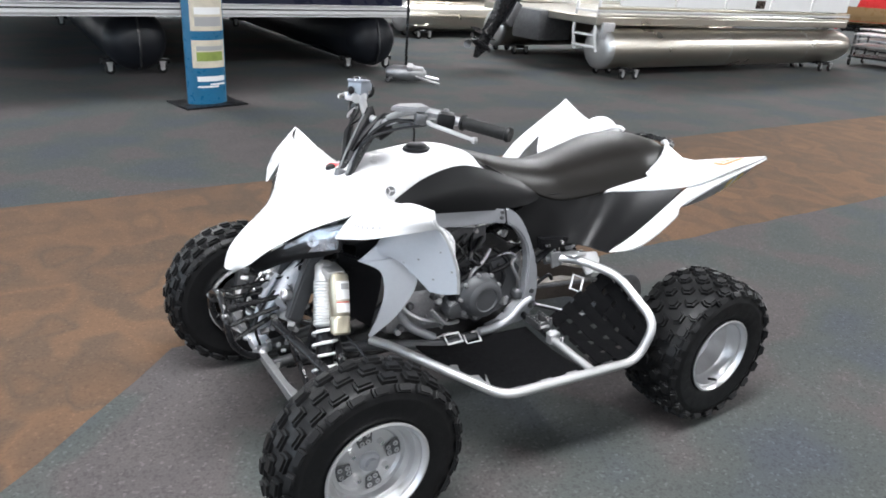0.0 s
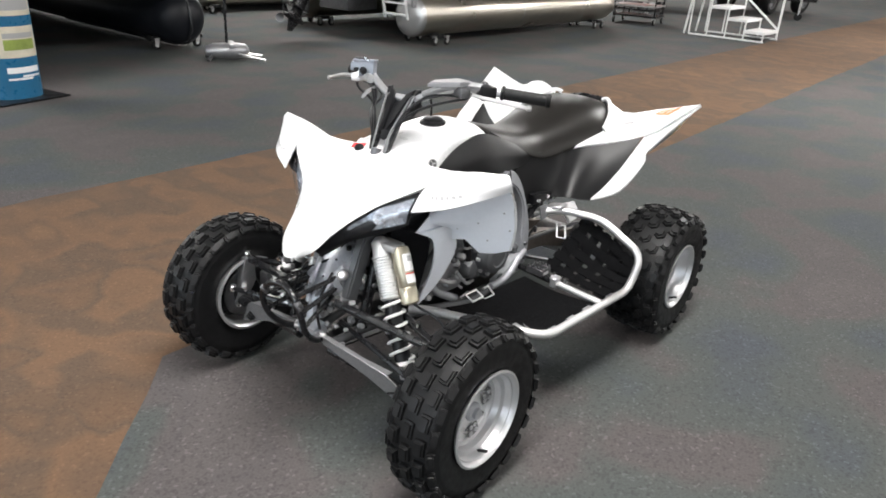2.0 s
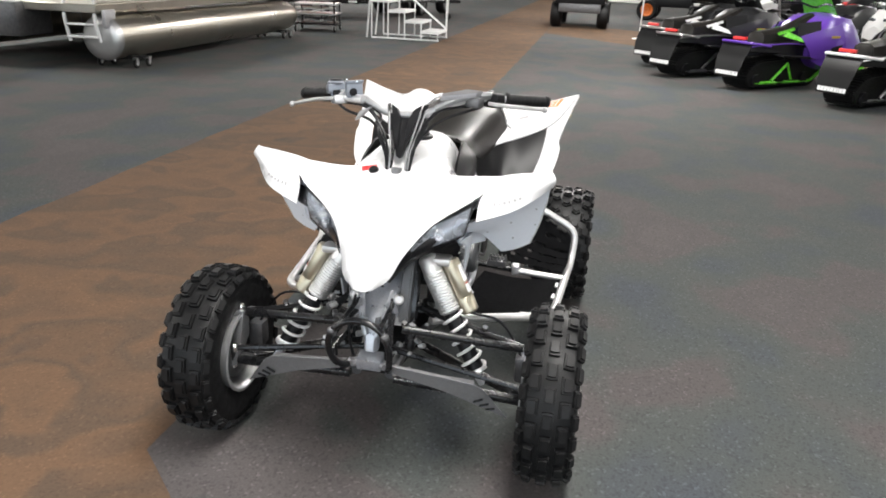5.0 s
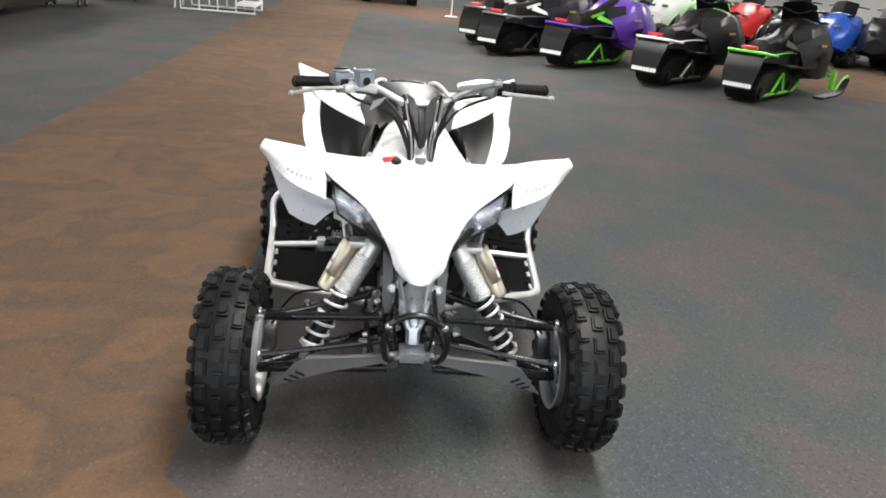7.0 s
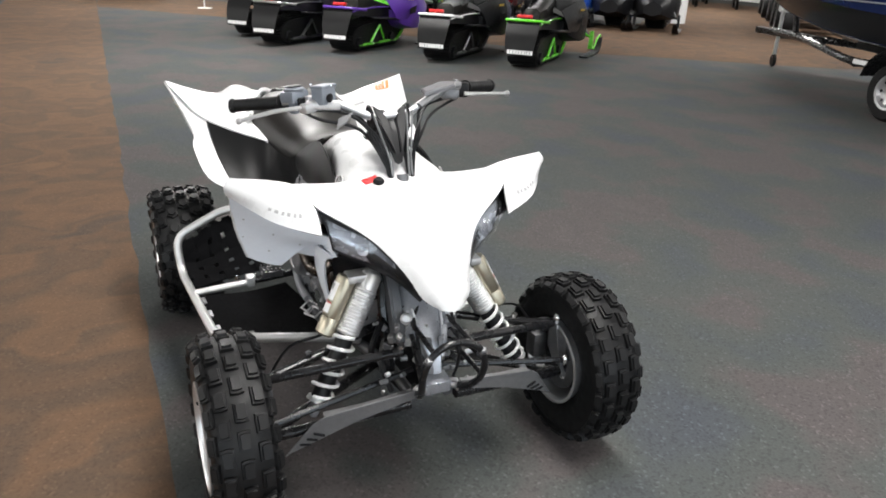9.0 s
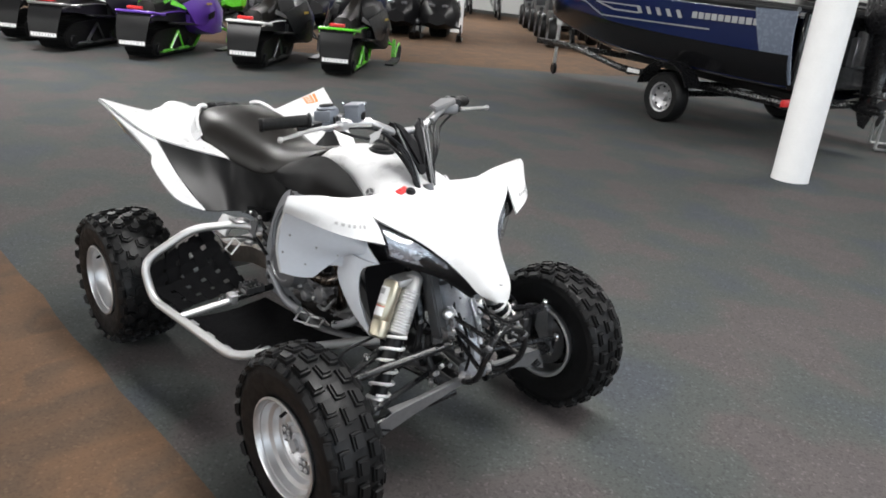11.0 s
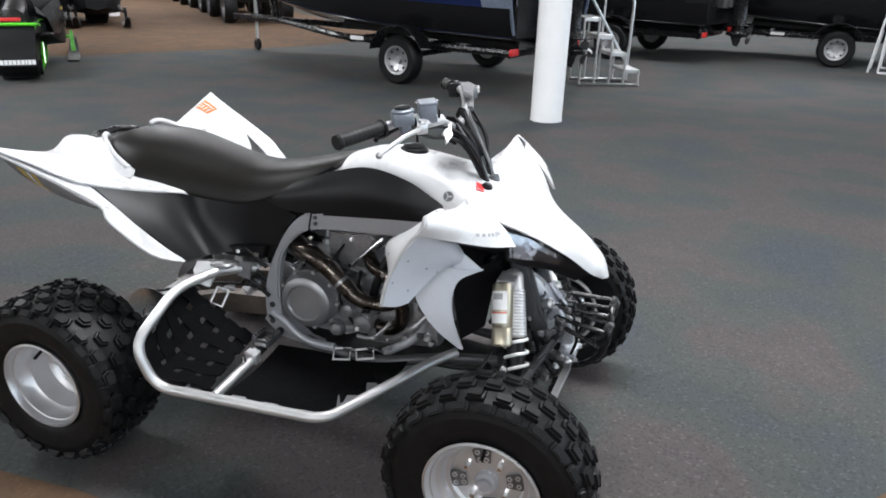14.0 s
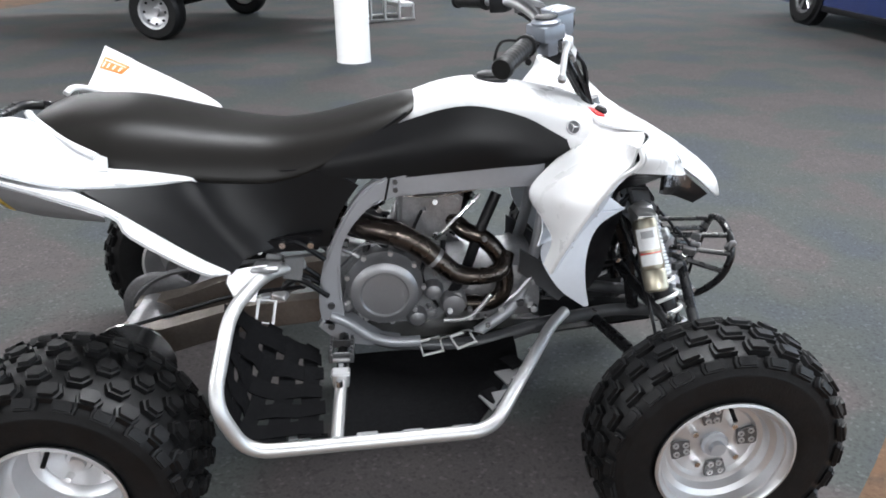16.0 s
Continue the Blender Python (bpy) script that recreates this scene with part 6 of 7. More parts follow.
def low_wheel(parent, p, axis, R, w, rim_mat, spokes=0):
    t = bmesh.new()
    lathe(t, [(R * .56, -w * .42), (R * .62, -w * .5), (R * .88, -w * .52), (R * .97, -w * .4), (R, -w * .2), (R, w * .2), (R * .97, w * .4), (R * .88, w * .52), (R * .62, w * .5), (R * .56, w * .42)], 32, axis_to(p, axis), True)
    ty = part("tyre", t, RUBBER, parent, "black rubber tyre")
    r = bmesh.new()
    lathe(r, [(0, w * .30), (R * .14, w * .32), (R * .16, w * .10), (R * .34, w * .18), (R * .46, w * .26), (R * .52, w * .44), (R * .60, w * .47), (R * .60, w * .40), (R * .54, -w * .4)], 28, axis_to(p, axis))
    rm = part("rim", r, rim_mat, ty, "pressed wheel rim")
    q = axis_to(p, axis)
    hl = bmesh.new()
    for i in range(spokes):
        a = 2 * math.pi * i / spokes
        c = Vector((R * .42 * math.cos(a), R * .42 * math.sin(a), w * .27))
        tube(hl, [q @ c, q @ (c + Vector((0, 0, w * .04)))], R * .05, 8)
    if spokes:
        part("rim_hole", hl, BLACKP, rm)
    else:
        hl.free()
    return ty


def utility_vehicle(name, m, label, rim_mat, cage, body=BLACKP):
    u = thing(name, m, label, "utility vehicle")
    part("bed", block(.95, 1.3, .45, pose(-.75, 0, .85), .04, 2), body, u, "black plastic cargo bed")
    part("cab", block(1.3, 1.35, .35, pose(.30, 0, .62), .06, 2), body, u)
    part("bonnet", block(.75, 1.2, .40, pose(1.15, 0, .82), .10, 2, .8), body, u)
    part("bumper", block(.10, 1.1, .22, pose(-1.22, 0, .52), .03, 2), DARKMETAL, u)
    part("tailgate_print", bars(bmesh.new(), pose(-1.232, .34, .92, 90, 0, -90), [.07] * 7, .05, .02), PALE, u)
    for y in (.6, -.6):
        part("tail_lamp", block(.03, .09, .16, pose(-1.22, y, .95), .01), REDP, u, "red tail lamp")
        if cage:
            part("roll_bar", pipe(rounded([(-.25, y, .8), (-.2, y, 1.85), (.7, y, 1.85), (1.0, y, .95)], .1), .025, 8), BLACKPAINT, u)
    if cage:
        part("roof_bar", pipe([(-.2, -.6, 1.85), (-.2, .6, 1.85)], .025, 8), BLACKPAINT, u)
    for x in (-.85, 1.05):
        for y in (.62, -.62):
            low_wheel(u, (x, y, .34), (0, 1 if y > 0 else -1, 0), .34, .27, rim_mat)
    return u


utility_vehicle("utility_vehicle", pose(-19.0, .1, 0, 0, 0, 178), "black utility vehicle with a cargo bed on the carpet", DARKMETAL, True)
utility_vehicle("utility_vehicle", pose(-24.0, 3.3, 0, 0, 0, -100), "black sport buggy with orange wheel rims", ORANGEP, True)
for i, (x, y, a) in enumerate(((-9.2, 13.6, -45), (-11.5, 15.9, -45), (-13.9, 18.2, -45))):
    utility_vehicle("utility_vehicle", pose(x, y, 0, 0, 0, a), "black off-road vehicle parked beside the aisle", DARKMETAL, False, GREYP)
for x, y, a in ((-30.5, 6.8, -97), (-32.0, 10.0, -104), (-33.6, 13.2, -92)):
    utility_vehicle("utility_vehicle", pose(x, y, 0, 0, 0, a), "black roll-caged buggy in the row behind the motorcycles", DARKMETAL, True)
utility_vehicle("utility_vehicle", pose(-20.5, -5.2, 0, 0, 0, 170), "red off-road vehicle parked near the far wall", DARKMETAL, False, REDP)
pole = thing("sign_post", pose(-15.45, 1.55, 0), "thin white sign post on a round base", "sign")
part("base", lathe(bmesh.new(), [(.16, 0), (.16, .012), (.02, .03)], 24), WHITEPAINT, pole)
part("post", pipe([(0, 0, .02), (0, 0, 1.25)], .016, 8), WHITEPAINT, pole)
part("plate", block(.02, .40, .28, pose(0, 0, 1.38), .004), WHITEPAINT, pole)
part("plate_edge", block(.024, .41, .02, pose(0, 0, 1.25), .003), ORANGEP, pole)


def sled(m, label, body, trim, bumper, legs, number=0):
    """A snowmobile; local x points forward from the rear flap, which stands at x = 0."""
    s_ = thing("snowmobile", m, label, "snowmobile", "row of snowmobiles")
    tr = bmesh.new()
    loop = rounded([(.12, 0, .05), (1.55, 0, .03), (1.85, 0, .30), (1.55, 0, .42), (.25, 0, .36), (.02, 0, .22)], .12, 5, True)
    ring = [[p + Vector((0, y, 0)) for p in loop] for y in (-.19, .19)]
    loft(tr, [[p for p in ring[0]], [p for p in ring[1]]])
    n = len(loop)
    for i in range(n):
        p, q = loop[i], loop[(i + 1) % n]
        k = max(1, int((q - p).length / .07))
        d = (q - p).normalized()
        out = Vector((d.z, 0, -d.x))
        for j in range(k):
            c = p.lerp(q, (j + .5) / k) + out * .012
            box(tr, .02, .36, .03, Matrix.Translation(c) @ Matrix(((d.x, 0, out.x), (0, 1, 0), (d.z, 0, out.z))).to_4x4(), 0)
    part("track", tr, RUBBER, s_, "black rubber drive track with lugs")
    for y in (.205, -.205):
        rail = part("slide_rail", pipe(rounded([(.2, y, .10), (1.5, y, .08), (1.75, y, .25)], .1), .022, 8), legs if number in (2, 4) else DARKMETAL, s_)
        for x in (.22, .75, 1.3):
            part("idler_wheel", lathe(bmesh.new(), [(0, -.02), (.08, -.02), (.085, 0), (.08, .02), (0, .02)], 16, axis_to((x, y, .13), (0, 1, 0))), BLACKP, rail)
        part("swing_brace", tube(tube(bmesh.new(), [(.55, y * 1.08, .12), (.85, y * 1.08, .34)], .02, 6), [(.85, y * 1.08, .34), (1.0, y * 1.08, .12)], .016, 6), legs if number in (2, 4) else DARKMETAL, s_)
    part("tunnel", loft(bmesh.new(), [[(x, -.225, z0), (x, -.215, z - .02), (x, -.19, z), (x, .19, z), (x, .215, z - .02), (x, .225, z0)] for x, z0, z in ((-.02, .52, .585), (.3, .50, .60), (.8, .46, .615), (1.3, .42, .62), (1.8, .40, .63))]), BLACKP, s_, "black tunnel over the track")
    fl = part("rear_flap", sheet(bmesh.new(), [[(.0, -.222, .60), (.0, .222, .60)], [(-.10, -.21, .42), (-.10, .21, .42)], [(-.15, -.180, .19), (-.15, .180, .19)]], 4, 4, .008), DARKP, s_, "black rubber snow flap")
    part("flap_print", bars(bmesh.new(), pose(-.158, .155, .235, 84, 0, -90), [.034] * 6 + [.02] + [.034] * 2, .05, .006), PALE, fl, "white marks across the flap")
    part("rear_bumper", pipe(rounded([(.35, .25, .58), (-.02, .24, .62), (-.02, -.24, .62), (.35, -.25, .58)], .05), .018, 8), bumper, s_, "coloured rear bumper rail")
    part("tail_lamp", block(.05, .20, .04, pose(.03, 0, .665), .012, 2), REDP, s_, "red tail lamp")
    seat_ = [[(x, -w, .60), (x, -w * .9, z - .04), (x, -w * .5, z), (x, w * .5, z), (x, w * .9, z - .04), (x, w, .60)] for x, w, z in ((.30, .07, .64), (.36, .125, .745), (.60, .135, .765), (.95, .125, .80), (1.25, .105, .90), (1.5, .085, .98))]
    part("seat", loft(bmesh.new(), seat_), VINYL, s_, "black vinyl sled seat")
    bd = [[(x, -w, z0), (x, -w * 1.05, (z0 + z1) / 2), (x, -w * .7, z1 - .06), (x, 0, z1), (x, w * .7, z1 - .06), (x, w * 1.05, (z0 + z1) / 2), (x, w, z0), (x, 0, z0 - .05)] for x, w, z0, z1 in
          ((1.16, .27, .42, .70), (1.32, .39, .32, .90), (1.6, .46, .26, 1.0), (2.0, .44, .26, .98), (2.35, .34, .30, .82), (2.6, .18, .38, .62))]
    part("body", loft(bmesh.new(), bd), body, s_, "faceted side body and bonnet")
    for y in (1, -1):
        part("side_panel", sheet(bmesh.new(), [[(.95, .27 * y, .70), (1.3, .38 * y, .80), (1.6, .43 * y, .86)], [(1.05, .33 * y, .56), (1.35, .43 * y, .60), (1.7, .485 * y, .62)], [(1.15, .36 * y, .42), (1.4, .42 * y, .40), (1.75, .47 * y, .42)]], 4, 4, .012, y), GREYP if number != 2 else PURPLE, s_, "moulded side panel")
        part("decal", sheet(bmesh.new(), [[(.72, .215 * y, .76), (1.02, .29 * y, .66)], [(.62, .23 * y, .70), (1.0, .30 * y, .62)]], 2, 2, .006, y), trim, s_, "coloured flash decal")
        part("a_arm", tube(tube(bmesh.new(), [(1.95, .30 * y, .40), (2.15, .52 * y, .26)], .018, 6), [(2.3, .26 * y, .38), (2.15, .52 * y, .26)], .018, 6), legs, s_)
        part("spindle", loft(bmesh.new(), [[(2.10, .50 * y, .36), (2.20, .50 * y, .36), (2.20, .54 * y, .36), (2.10, .54 * y, .36)], [(2.08, .49 * y, .10), (2.22, .49 * y, .10), (2.22, .55 * y, .10), (2.08, .55 * y, .10)]]), legs, s_, "coloured ski leg")
        ski = part("ski", sheet(bmesh.new(), [[(1.65, (.45 + .13 * i) * y, .03) for i in (0, 1)], [(2.2, (.44 + .15 * i) * y, .02) for i in (0, 1)], [(2.7, (.45 + .13 * i) * y, .04) for i in (0, 1)], [(2.98, (.47 + .09 * i) * y, .20) for i in (0, 1)]], 4, 3, .02), BLACKP, s_, "black plastic ski")
        part("ski_loop", pipe(catmull([(2.45, .515 * y, .06), (2.75, .515 * y, .20), (2.98, .515 * y, .24), (2.99, .515 * y, .19)], 4), .012, 6), legs if number == 4 else BLACKP, ski)
    for y in (1, -1):
        part("bonnet_lamp", block(.05, .14, .06, pose(2.46, .15 * y, .74, 0, 25, 20 * y), .02, 2), LAMPLENS, s_, "sled headlamp")
        part("bonnet_vent", block(.20, .10, .02, pose(2.02, .24 * y, .955, 12 * y, 6, 0), .006), BLACKP, s_)
        part("foot_board", block(.95, .13, .03, pose(.98, .295 * y, .43, 0, 4, 0), .008), BLACKP, s_)
        part("tunnel_edge", pipe(catmull([(-.01, .225 * y, .575), (.35, .225 * y, .595), (.85, .232 * y, .60), (1.2, .27 * y, .58)], 4), .009, 6), bumper if number < 5 else BLACKP, s_, "bright edge along the tunnel")
        part("seat_stripe", sheet(bmesh.new(), [[(.62, .128 * y, .735), (1.0, .118 * y, .80)], [(.66, .136 * y, .700), (1.02, .124 * y, .765)]], 2, 2, .006, y), trim, s_, "pale stripe on the seat's side")
        part("side_vent", slab(bmesh.new(), [(1.40, .47 * y, .56), (1.62, .485 * y, .60), (1.58, .485 * y, .50), (1.40, .47 * y, .48)], (0, .008 * y, 0), .002), BLACKP, s_)
        part("knee_panel", sheet(bmesh.new(), [[(1.02, .16 * y, .86), (1.30, .30 * y, .90)], [(1.00, .20 * y, .70), (1.26, .36 * y, .70)], [(1.04, .24 * y, .56), (1.24, .36 * y, .52)]], 3, 3, .01, y), BLACKP, s_)
        part("body_mark", block(.16, .006, .03, pose(1.45, .468 * y, .70, 0, 0, 8 * y), .001), GOLD, s_, "small yellow mark")
        part("ski_shock", pipe([(2.05, .28 * y, .62), (2.14, .46 * y, .28)], .03, 8), DARKMETAL, s_)
    part("windshield", sheet(bmesh.new(), [[(1.75, -.25, .96), (1.85, 0, 1.0), (1.75, .25, .96)], [(1.55, -.22, 1.18), (1.68, 0, 1.22), (1.55, .22, 1.18)]], 3, 4, .005), BLACKP if number != 2 else GREEN, s_, "low tinted windscreen")
    part("handlebar", pipe(rounded([(1.35, .38, 1.10), (1.5, .2, 1.12), (1.58, 0, 1.05), (1.5, -.2, 1.12), (1.35, -.38, 1.10)], .06), .014, 8), BLACKPAINT, s_)
    return s_


HEAD = 134
SL = (((-9.93, 1.41), GREYP, PALE, MILL, DARKMETAL, 0, "black snowmobile with a silver rear bumper"), ((-8.75, 1.58), GREYP, PALE, MILL, DARKMETAL, 1, "black snowmobile with a pale flash decal"),
      ((-7.88, 2.38), PURPLE, GREEN, PURPLE, GREEN, 2, "purple snowmobile with lime green accents"), ((-6.82, 3.38), GREYP, DARKMETAL, PALE, DARKMETAL, 3, "dark grey snowmobile with a white rear bumper"),
      ((-6.05, 4.28), BLACKP, GREYP, GREEN, GREEN, 4, "black snowmobile with lime green bumper"))
for (x, y), body, trim, bumper, legs, k, lab in SL:
    sled(pose(x, y, 0, 0, 0, HEAD), lab + ", parked on the carpet", body, trim, bumper, legs, k)
BLUEP = mat("blue_plastic", (0.02, 0.08, 0.42), 0.3, var=0.06, coat=0.3)
ROW = ((BLACKP, PALE, "black and silver"), (BLACKP, GREYP, "black"), (BLUEP, REDP, "blue and red"), (GREYP, WHITEPAINT, "dark grey and white"), (REDP, BLACKP, "red"), (GREEN, BLACKP, "lime green"), (WHITEPAINT, PURPLE, "white and purple"), (GREYP, REDP, "dark grey and red"))
for i, (body, trim, word) in enumerate(ROW):
    turn = radians(-46)
    x, y = -9.85 - .66 * i, 9.55 - .63 * i
    sled(pose(x - 2.98 * math.cos(turn), y - 2.98 * math.sin(turn), 0, 0, 0, -46), word + " snowmobile in the row behind, facing the aisle", body, trim, BLACKP, BLACKP, 5)


# boats on trailers
def trailer_boat(m, label, hull_mat, low_mat, stern_mat, spokes, marks):
    """Local x runs from the stern (0) to the bow; y is to the left of that."""
    b = thing("boat", m, label, "boat", "boats on trailers")
    L = 5.05
    secs = []
    for i in range(13):
        t = i / 12
        x = L * t
        f = max(0.0, 1 - max(0, t - .35) ** 2 / .4225)
        w = 1.06 * f ** .6 if f > 0 else 0
        zk = .50 + .10 * t + .62 * max(0, t - .55) ** 2 * 4.0
        zc = .64 + .42 * t ** 2.2
        zg = 1.36 + .22 * t ** 2
        secs.append((x, max(w, .02), zk, min(zc, zg - .1), zg))
    low = [[(x, -w * .86, zc), (x, 0, min(zk, zc - .01)), (x, w * .86, zc)] for x, w, zk, zc, zg in secs]
    up = [[(x, w * .86, zc), (x, w * .97, zc + (zg - zc) * .45), (x, w, zg - .04)] for x, w, zk, zc, zg in secs]
    part("bottom", sheet(bmesh.new(), low, 2, 3, .03, -1), low_mat, b, "dark V-shaped hull bottom")
    for s in (1, -1):
        part("hull_side", sheet(bmesh.new(), [[(x, y * s, z) for x, y, z in r] for r in up], 2, 4, .03, -s), hull_mat, b, "glossy hull side")
        part("gunwale", pipe([(x, w * s, zg) for x, w, zk, zc, zg in secs], .035, 8), GREYP, b, "rubbing strake")
        part("stern_quarter", sheet(bmesh.new(), [[(-.03, .962 * s, .66), (-.03, 1.082 * s, 1.02), (-.03, 1.118 * s, 1.35)], [(.30, .962 * s, .67), (.36, 1.084 * s, 1.03), (.45, 1.120 * s, 1.35)]], 3, 4, .012, s), stern_mat, b, "pale stern quarter panel")
        def skin(x, z):
            """Offset of the outer hull skin at length x and height z."""
            t = x / L
            f = max(0.0, 1 - max(0, t - .35) ** 2 / .4225)
            zc, zg = .64 + .42 * t ** 2.2, 1.36 + .22 * t ** 2
            k = min(1, max(0, (z - zc) / (zg - zc)))
            return 1.06 * f ** .6 * (.86 + .33 * k - .19 * k * k) + .042

        def stripe(name, pts, w):
            line = []
            for (xa, za), (xb, zb) in zip(pts, pts[1:]):
                line += [(xa + (xb - xa) * i / 8, za + (zb - za) * i / 8) for i in range(9)]
            part(name, sheet(bmesh.new(), [[(x, skin(x, z - w) * s, z - w), (x, skin(x, z + w) * s, z + w)] for x, z in line], 1, 2, .004, s), SILVERP, b, "silver side stripe")
        band = [[(x, (w * .86 + .034) * s, zc), (x, (w * .93 + .036) * s, zc + (zg - zc) * .2), (x, (w * .965 + .036) * s, zc + (zg - zc) * .42)] for x, w, zk, zc, zg in secs]
        part("hull_band", sheet(bmesh.new(), band, 2, 3, .004, -s), low_mat, b, "black lower hull band")
        stripe("hull_stripe", [(1.0, 1.085), (2.86, 1.085), (3.25, 1.22), (4.5, 1.36)], .007)
        stripe("hull_stripe", [(2.1, 1.165), (2.6, 1.17), (2.95, 1.24)], .009)
        stripe("hull_stripe", [(2.1, 1.235), (3.0, 1.245)], .007)
        if marks:
            for i in range(10):
                x = .38 + .09 * i
                part("hull_print", sheet(bmesh.new(), [[(x, skin(x, 1.18) * s, 1.18), (x, skin(x, 1.245) * s, 1.245)], [(x + .07, skin(x, 1.18) * s, 1.18), (x + .07, skin(x, 1.245) * s, 1.245)]], 1, 2, .004, s), SILVERP, b, "plain silver mark")
            for i in range(5):
                x = 1.40 + .16 * i
                part("hull_print", sheet(bmesh.new(), [[(x, skin(x, 1.165) * s, 1.165), (x + .05, skin(x, 1.245) * s, 1.245)], [(x + .06, skin(x, 1.165) * s, 1.165), (x + .11, skin(x, 1.245) * s, 1.245)]], 1, 2, .004, s), SILVERP, b, "slanted silver mark")
    part("transom", block(.06, 1.9, .75, pose(.0, 0, .98), .02), low_mat, b)
    part("deck", slab(bmesh.new(), [(x, w * .96, zg - .05) for x, w, zk, zc, zg in secs] + [(x, -w * .96, zg - .05) for x, w, zk, zc, zg in secs[::-1]], (0, 0, -.02)), GREYP, b)
    outboard(-.08, 0, 1.02, 180, 0, BLACKPAINT, part("motor_mount", block(.1, .3, .3, pose(-.05, 0, 1.0), .01), DARKMETAL, b))
    t = thing("boat_trailer", m, "black steel boat trailer with a jack wheel, under the boat", "trailer", "boat trailers")
    for s in (1, -1):
        part("side_rail", pipe(rounded([(.10, .70 * s, .44), (2.6, .72 * s, .44), (4.3, .10 * s, .50), (5.1, 0, .52)], .2), .045, 8), BLACKPAINT, t)
        part("bunk", block(2.6, .12, .08, pose(1.5, .45 * s, .54, 0, -2, 0), .01), DARKP, t)
        low_wheel(t, (1.43, 1.08 * s, .285), (0, s, 0), .285, .19, MIDALU, spokes)
        part("mudguard", sheet(bmesh.new(), [[(1.43 + .39 * math.cos(radians(q)), y * s, .33 + .36 * math.sin(radians(q))) for y in (.96, 1.2)] for q in range(10, 175, 15)], 2, 2, .012, s), BLACKPAINT, t, "curved black mudguard")
        part("tail_lamp", block(.05, .15, .075, pose(.02, .86 * s, .47), .012, 2), REDP, t, "red trailer lamp")
        part("reflector", block(.22, .01, .05, pose(2.35, .775 * s, .45), .002), PALE, t)
    for x in (.15, 1.43, 2.5):
        part("cross_member", pipe([(x, -.72, .42), (x, .72, .42)], .04, 8), BLACKPAINT, t)
    part("axle", pipe([(1.43, -1.05, .32), (1.43, 1.05, .32)], .035, 8), BLACKPAINT, t)
    tg = part("tongue", block(1.5, .09, .09, pose(4.75, 0, .50), .008), BLACKPAINT, t)
    part("tongue_label", block(.34, .096, .05, pose(4.35, 0, .50), .002), PALE, tg, "white printed label")
    part("winch_post", tube(bmesh.new(), [(4.6, 0, .52), (4.75, 0, 1.1)], .04, 8), BLACKPAINT, t)
    part("winch", block(.16, .20, .40, pose(4.78, .08, 1.0), .02), WHITEPAINT, t, "white winch housing")
    part("jack_tube", pipe([(5.12, -.10, .14), (5.12, -.10, .85)], .028, 10), MILL, t, "bright jack tube")
    jw = bmesh.new()
    lathe(jw, [(0, -.025), (.08, -.025), (.095, -.012), (.095, .012), (.08, .025), (0, .025)], 18, axis_to((5.12, -.10, .095), (.3, 1, 0)))
    part("jack_wheel", jw, RUBBER, t)
    return b


BH = 165.6
trailer_boat(pose(-.69, 7.02, 0, 0, 0, BH), "navy blue fishing boat with silver side stripes, on a trailer", BLUEHULL, BLACKHULL, STEELBLUE, 8, True)
trailer_boat(pose(1.35, 11.2, 0, 0, 0, BH), "black fishing boat with silver stripes, on a trailer", BLACKHULL, BLACKHULL, GREYP, 6, False)
trailer_boat(pose(4.75, 12.35, 0, 0, 0, BH + 6), "black runabout boat on a trailer with spoked wheels", BLACKHULL, BLACKHULL, BLACKHULL, 8, False)
trailer_boat(pose(-16.3, -8.3, 0, 0, 0, 115), "red runabout boat with a tan bottom, on a trailer", REDP, TANHULL, WHITEPAINT, 6, False)
steps("boarding_steps", pose(.27, 7.88, 0, 0, 0, 24), 4, .19, .205, .46, MILL, "grey aluminium boarding steps with a slanted handrail", True, False)
w2 = copy_thing(ws, pose(5.15, 11.0, 0, 0, 0, -14))
w2["label"] = "white enamelled boarding steps with many rail posts"

# parked car
car = thing("car", pose(5.9, 6.93, 0, 0, 0, 90), "dark blue car with alloy wheels, standing on the carpet", "car")
CARBLUE = mat("dark_blue_car_paint", (0.010, 0.022, 0.10), 0.15, var=0.08, coat=0.8, rvar=0.03)
bd = [[(x, -w, z0), (x, -w * 1.02, .55), (x, -w * .96, z1 - .05), (x, -w * .6, z1), (x, w * .6, z1), (x, w * .96, z1 - .05), (x, w * 1.02, .55), (x, w, z0)] for x, w, z0, z1 in
      ((1.10, .55, .30, .62), (1.0, .74, .22, .74), (.75, .84, .20, .84), (.0, .88, .20, .92), (-.7, .89, .20, .96), (-2.6, .89, .20, .98), (-3.2, .86, .22, .98), (-3.6, .78, .28, .92), (-3.7, .60, .36, .80))]
body_ = part("body", loft(bmesh.new(), bd), CARBLUE, car, "glossy dark blue car body")
part("cabin", loft(bmesh.new(), [[(x, -w, z) for w, z in ()] or [(x, -w0, .92), (x, -w1, z), (x, w1, z), (x, w0, .92)] for x, w0, w1, z in ((-.55, .80, .72, .95), (-1.25, .80, .60, 1.40), (-2.4, .80, .60, 1.42), (-3.2, .78, .70, 1.0))]), DARKTUBE, car, "dark glazed cabin")
part("sill", block(2.0, 1.80, .07, pose(-1.35, 0, .22), .02, 2), BLACKP, car)
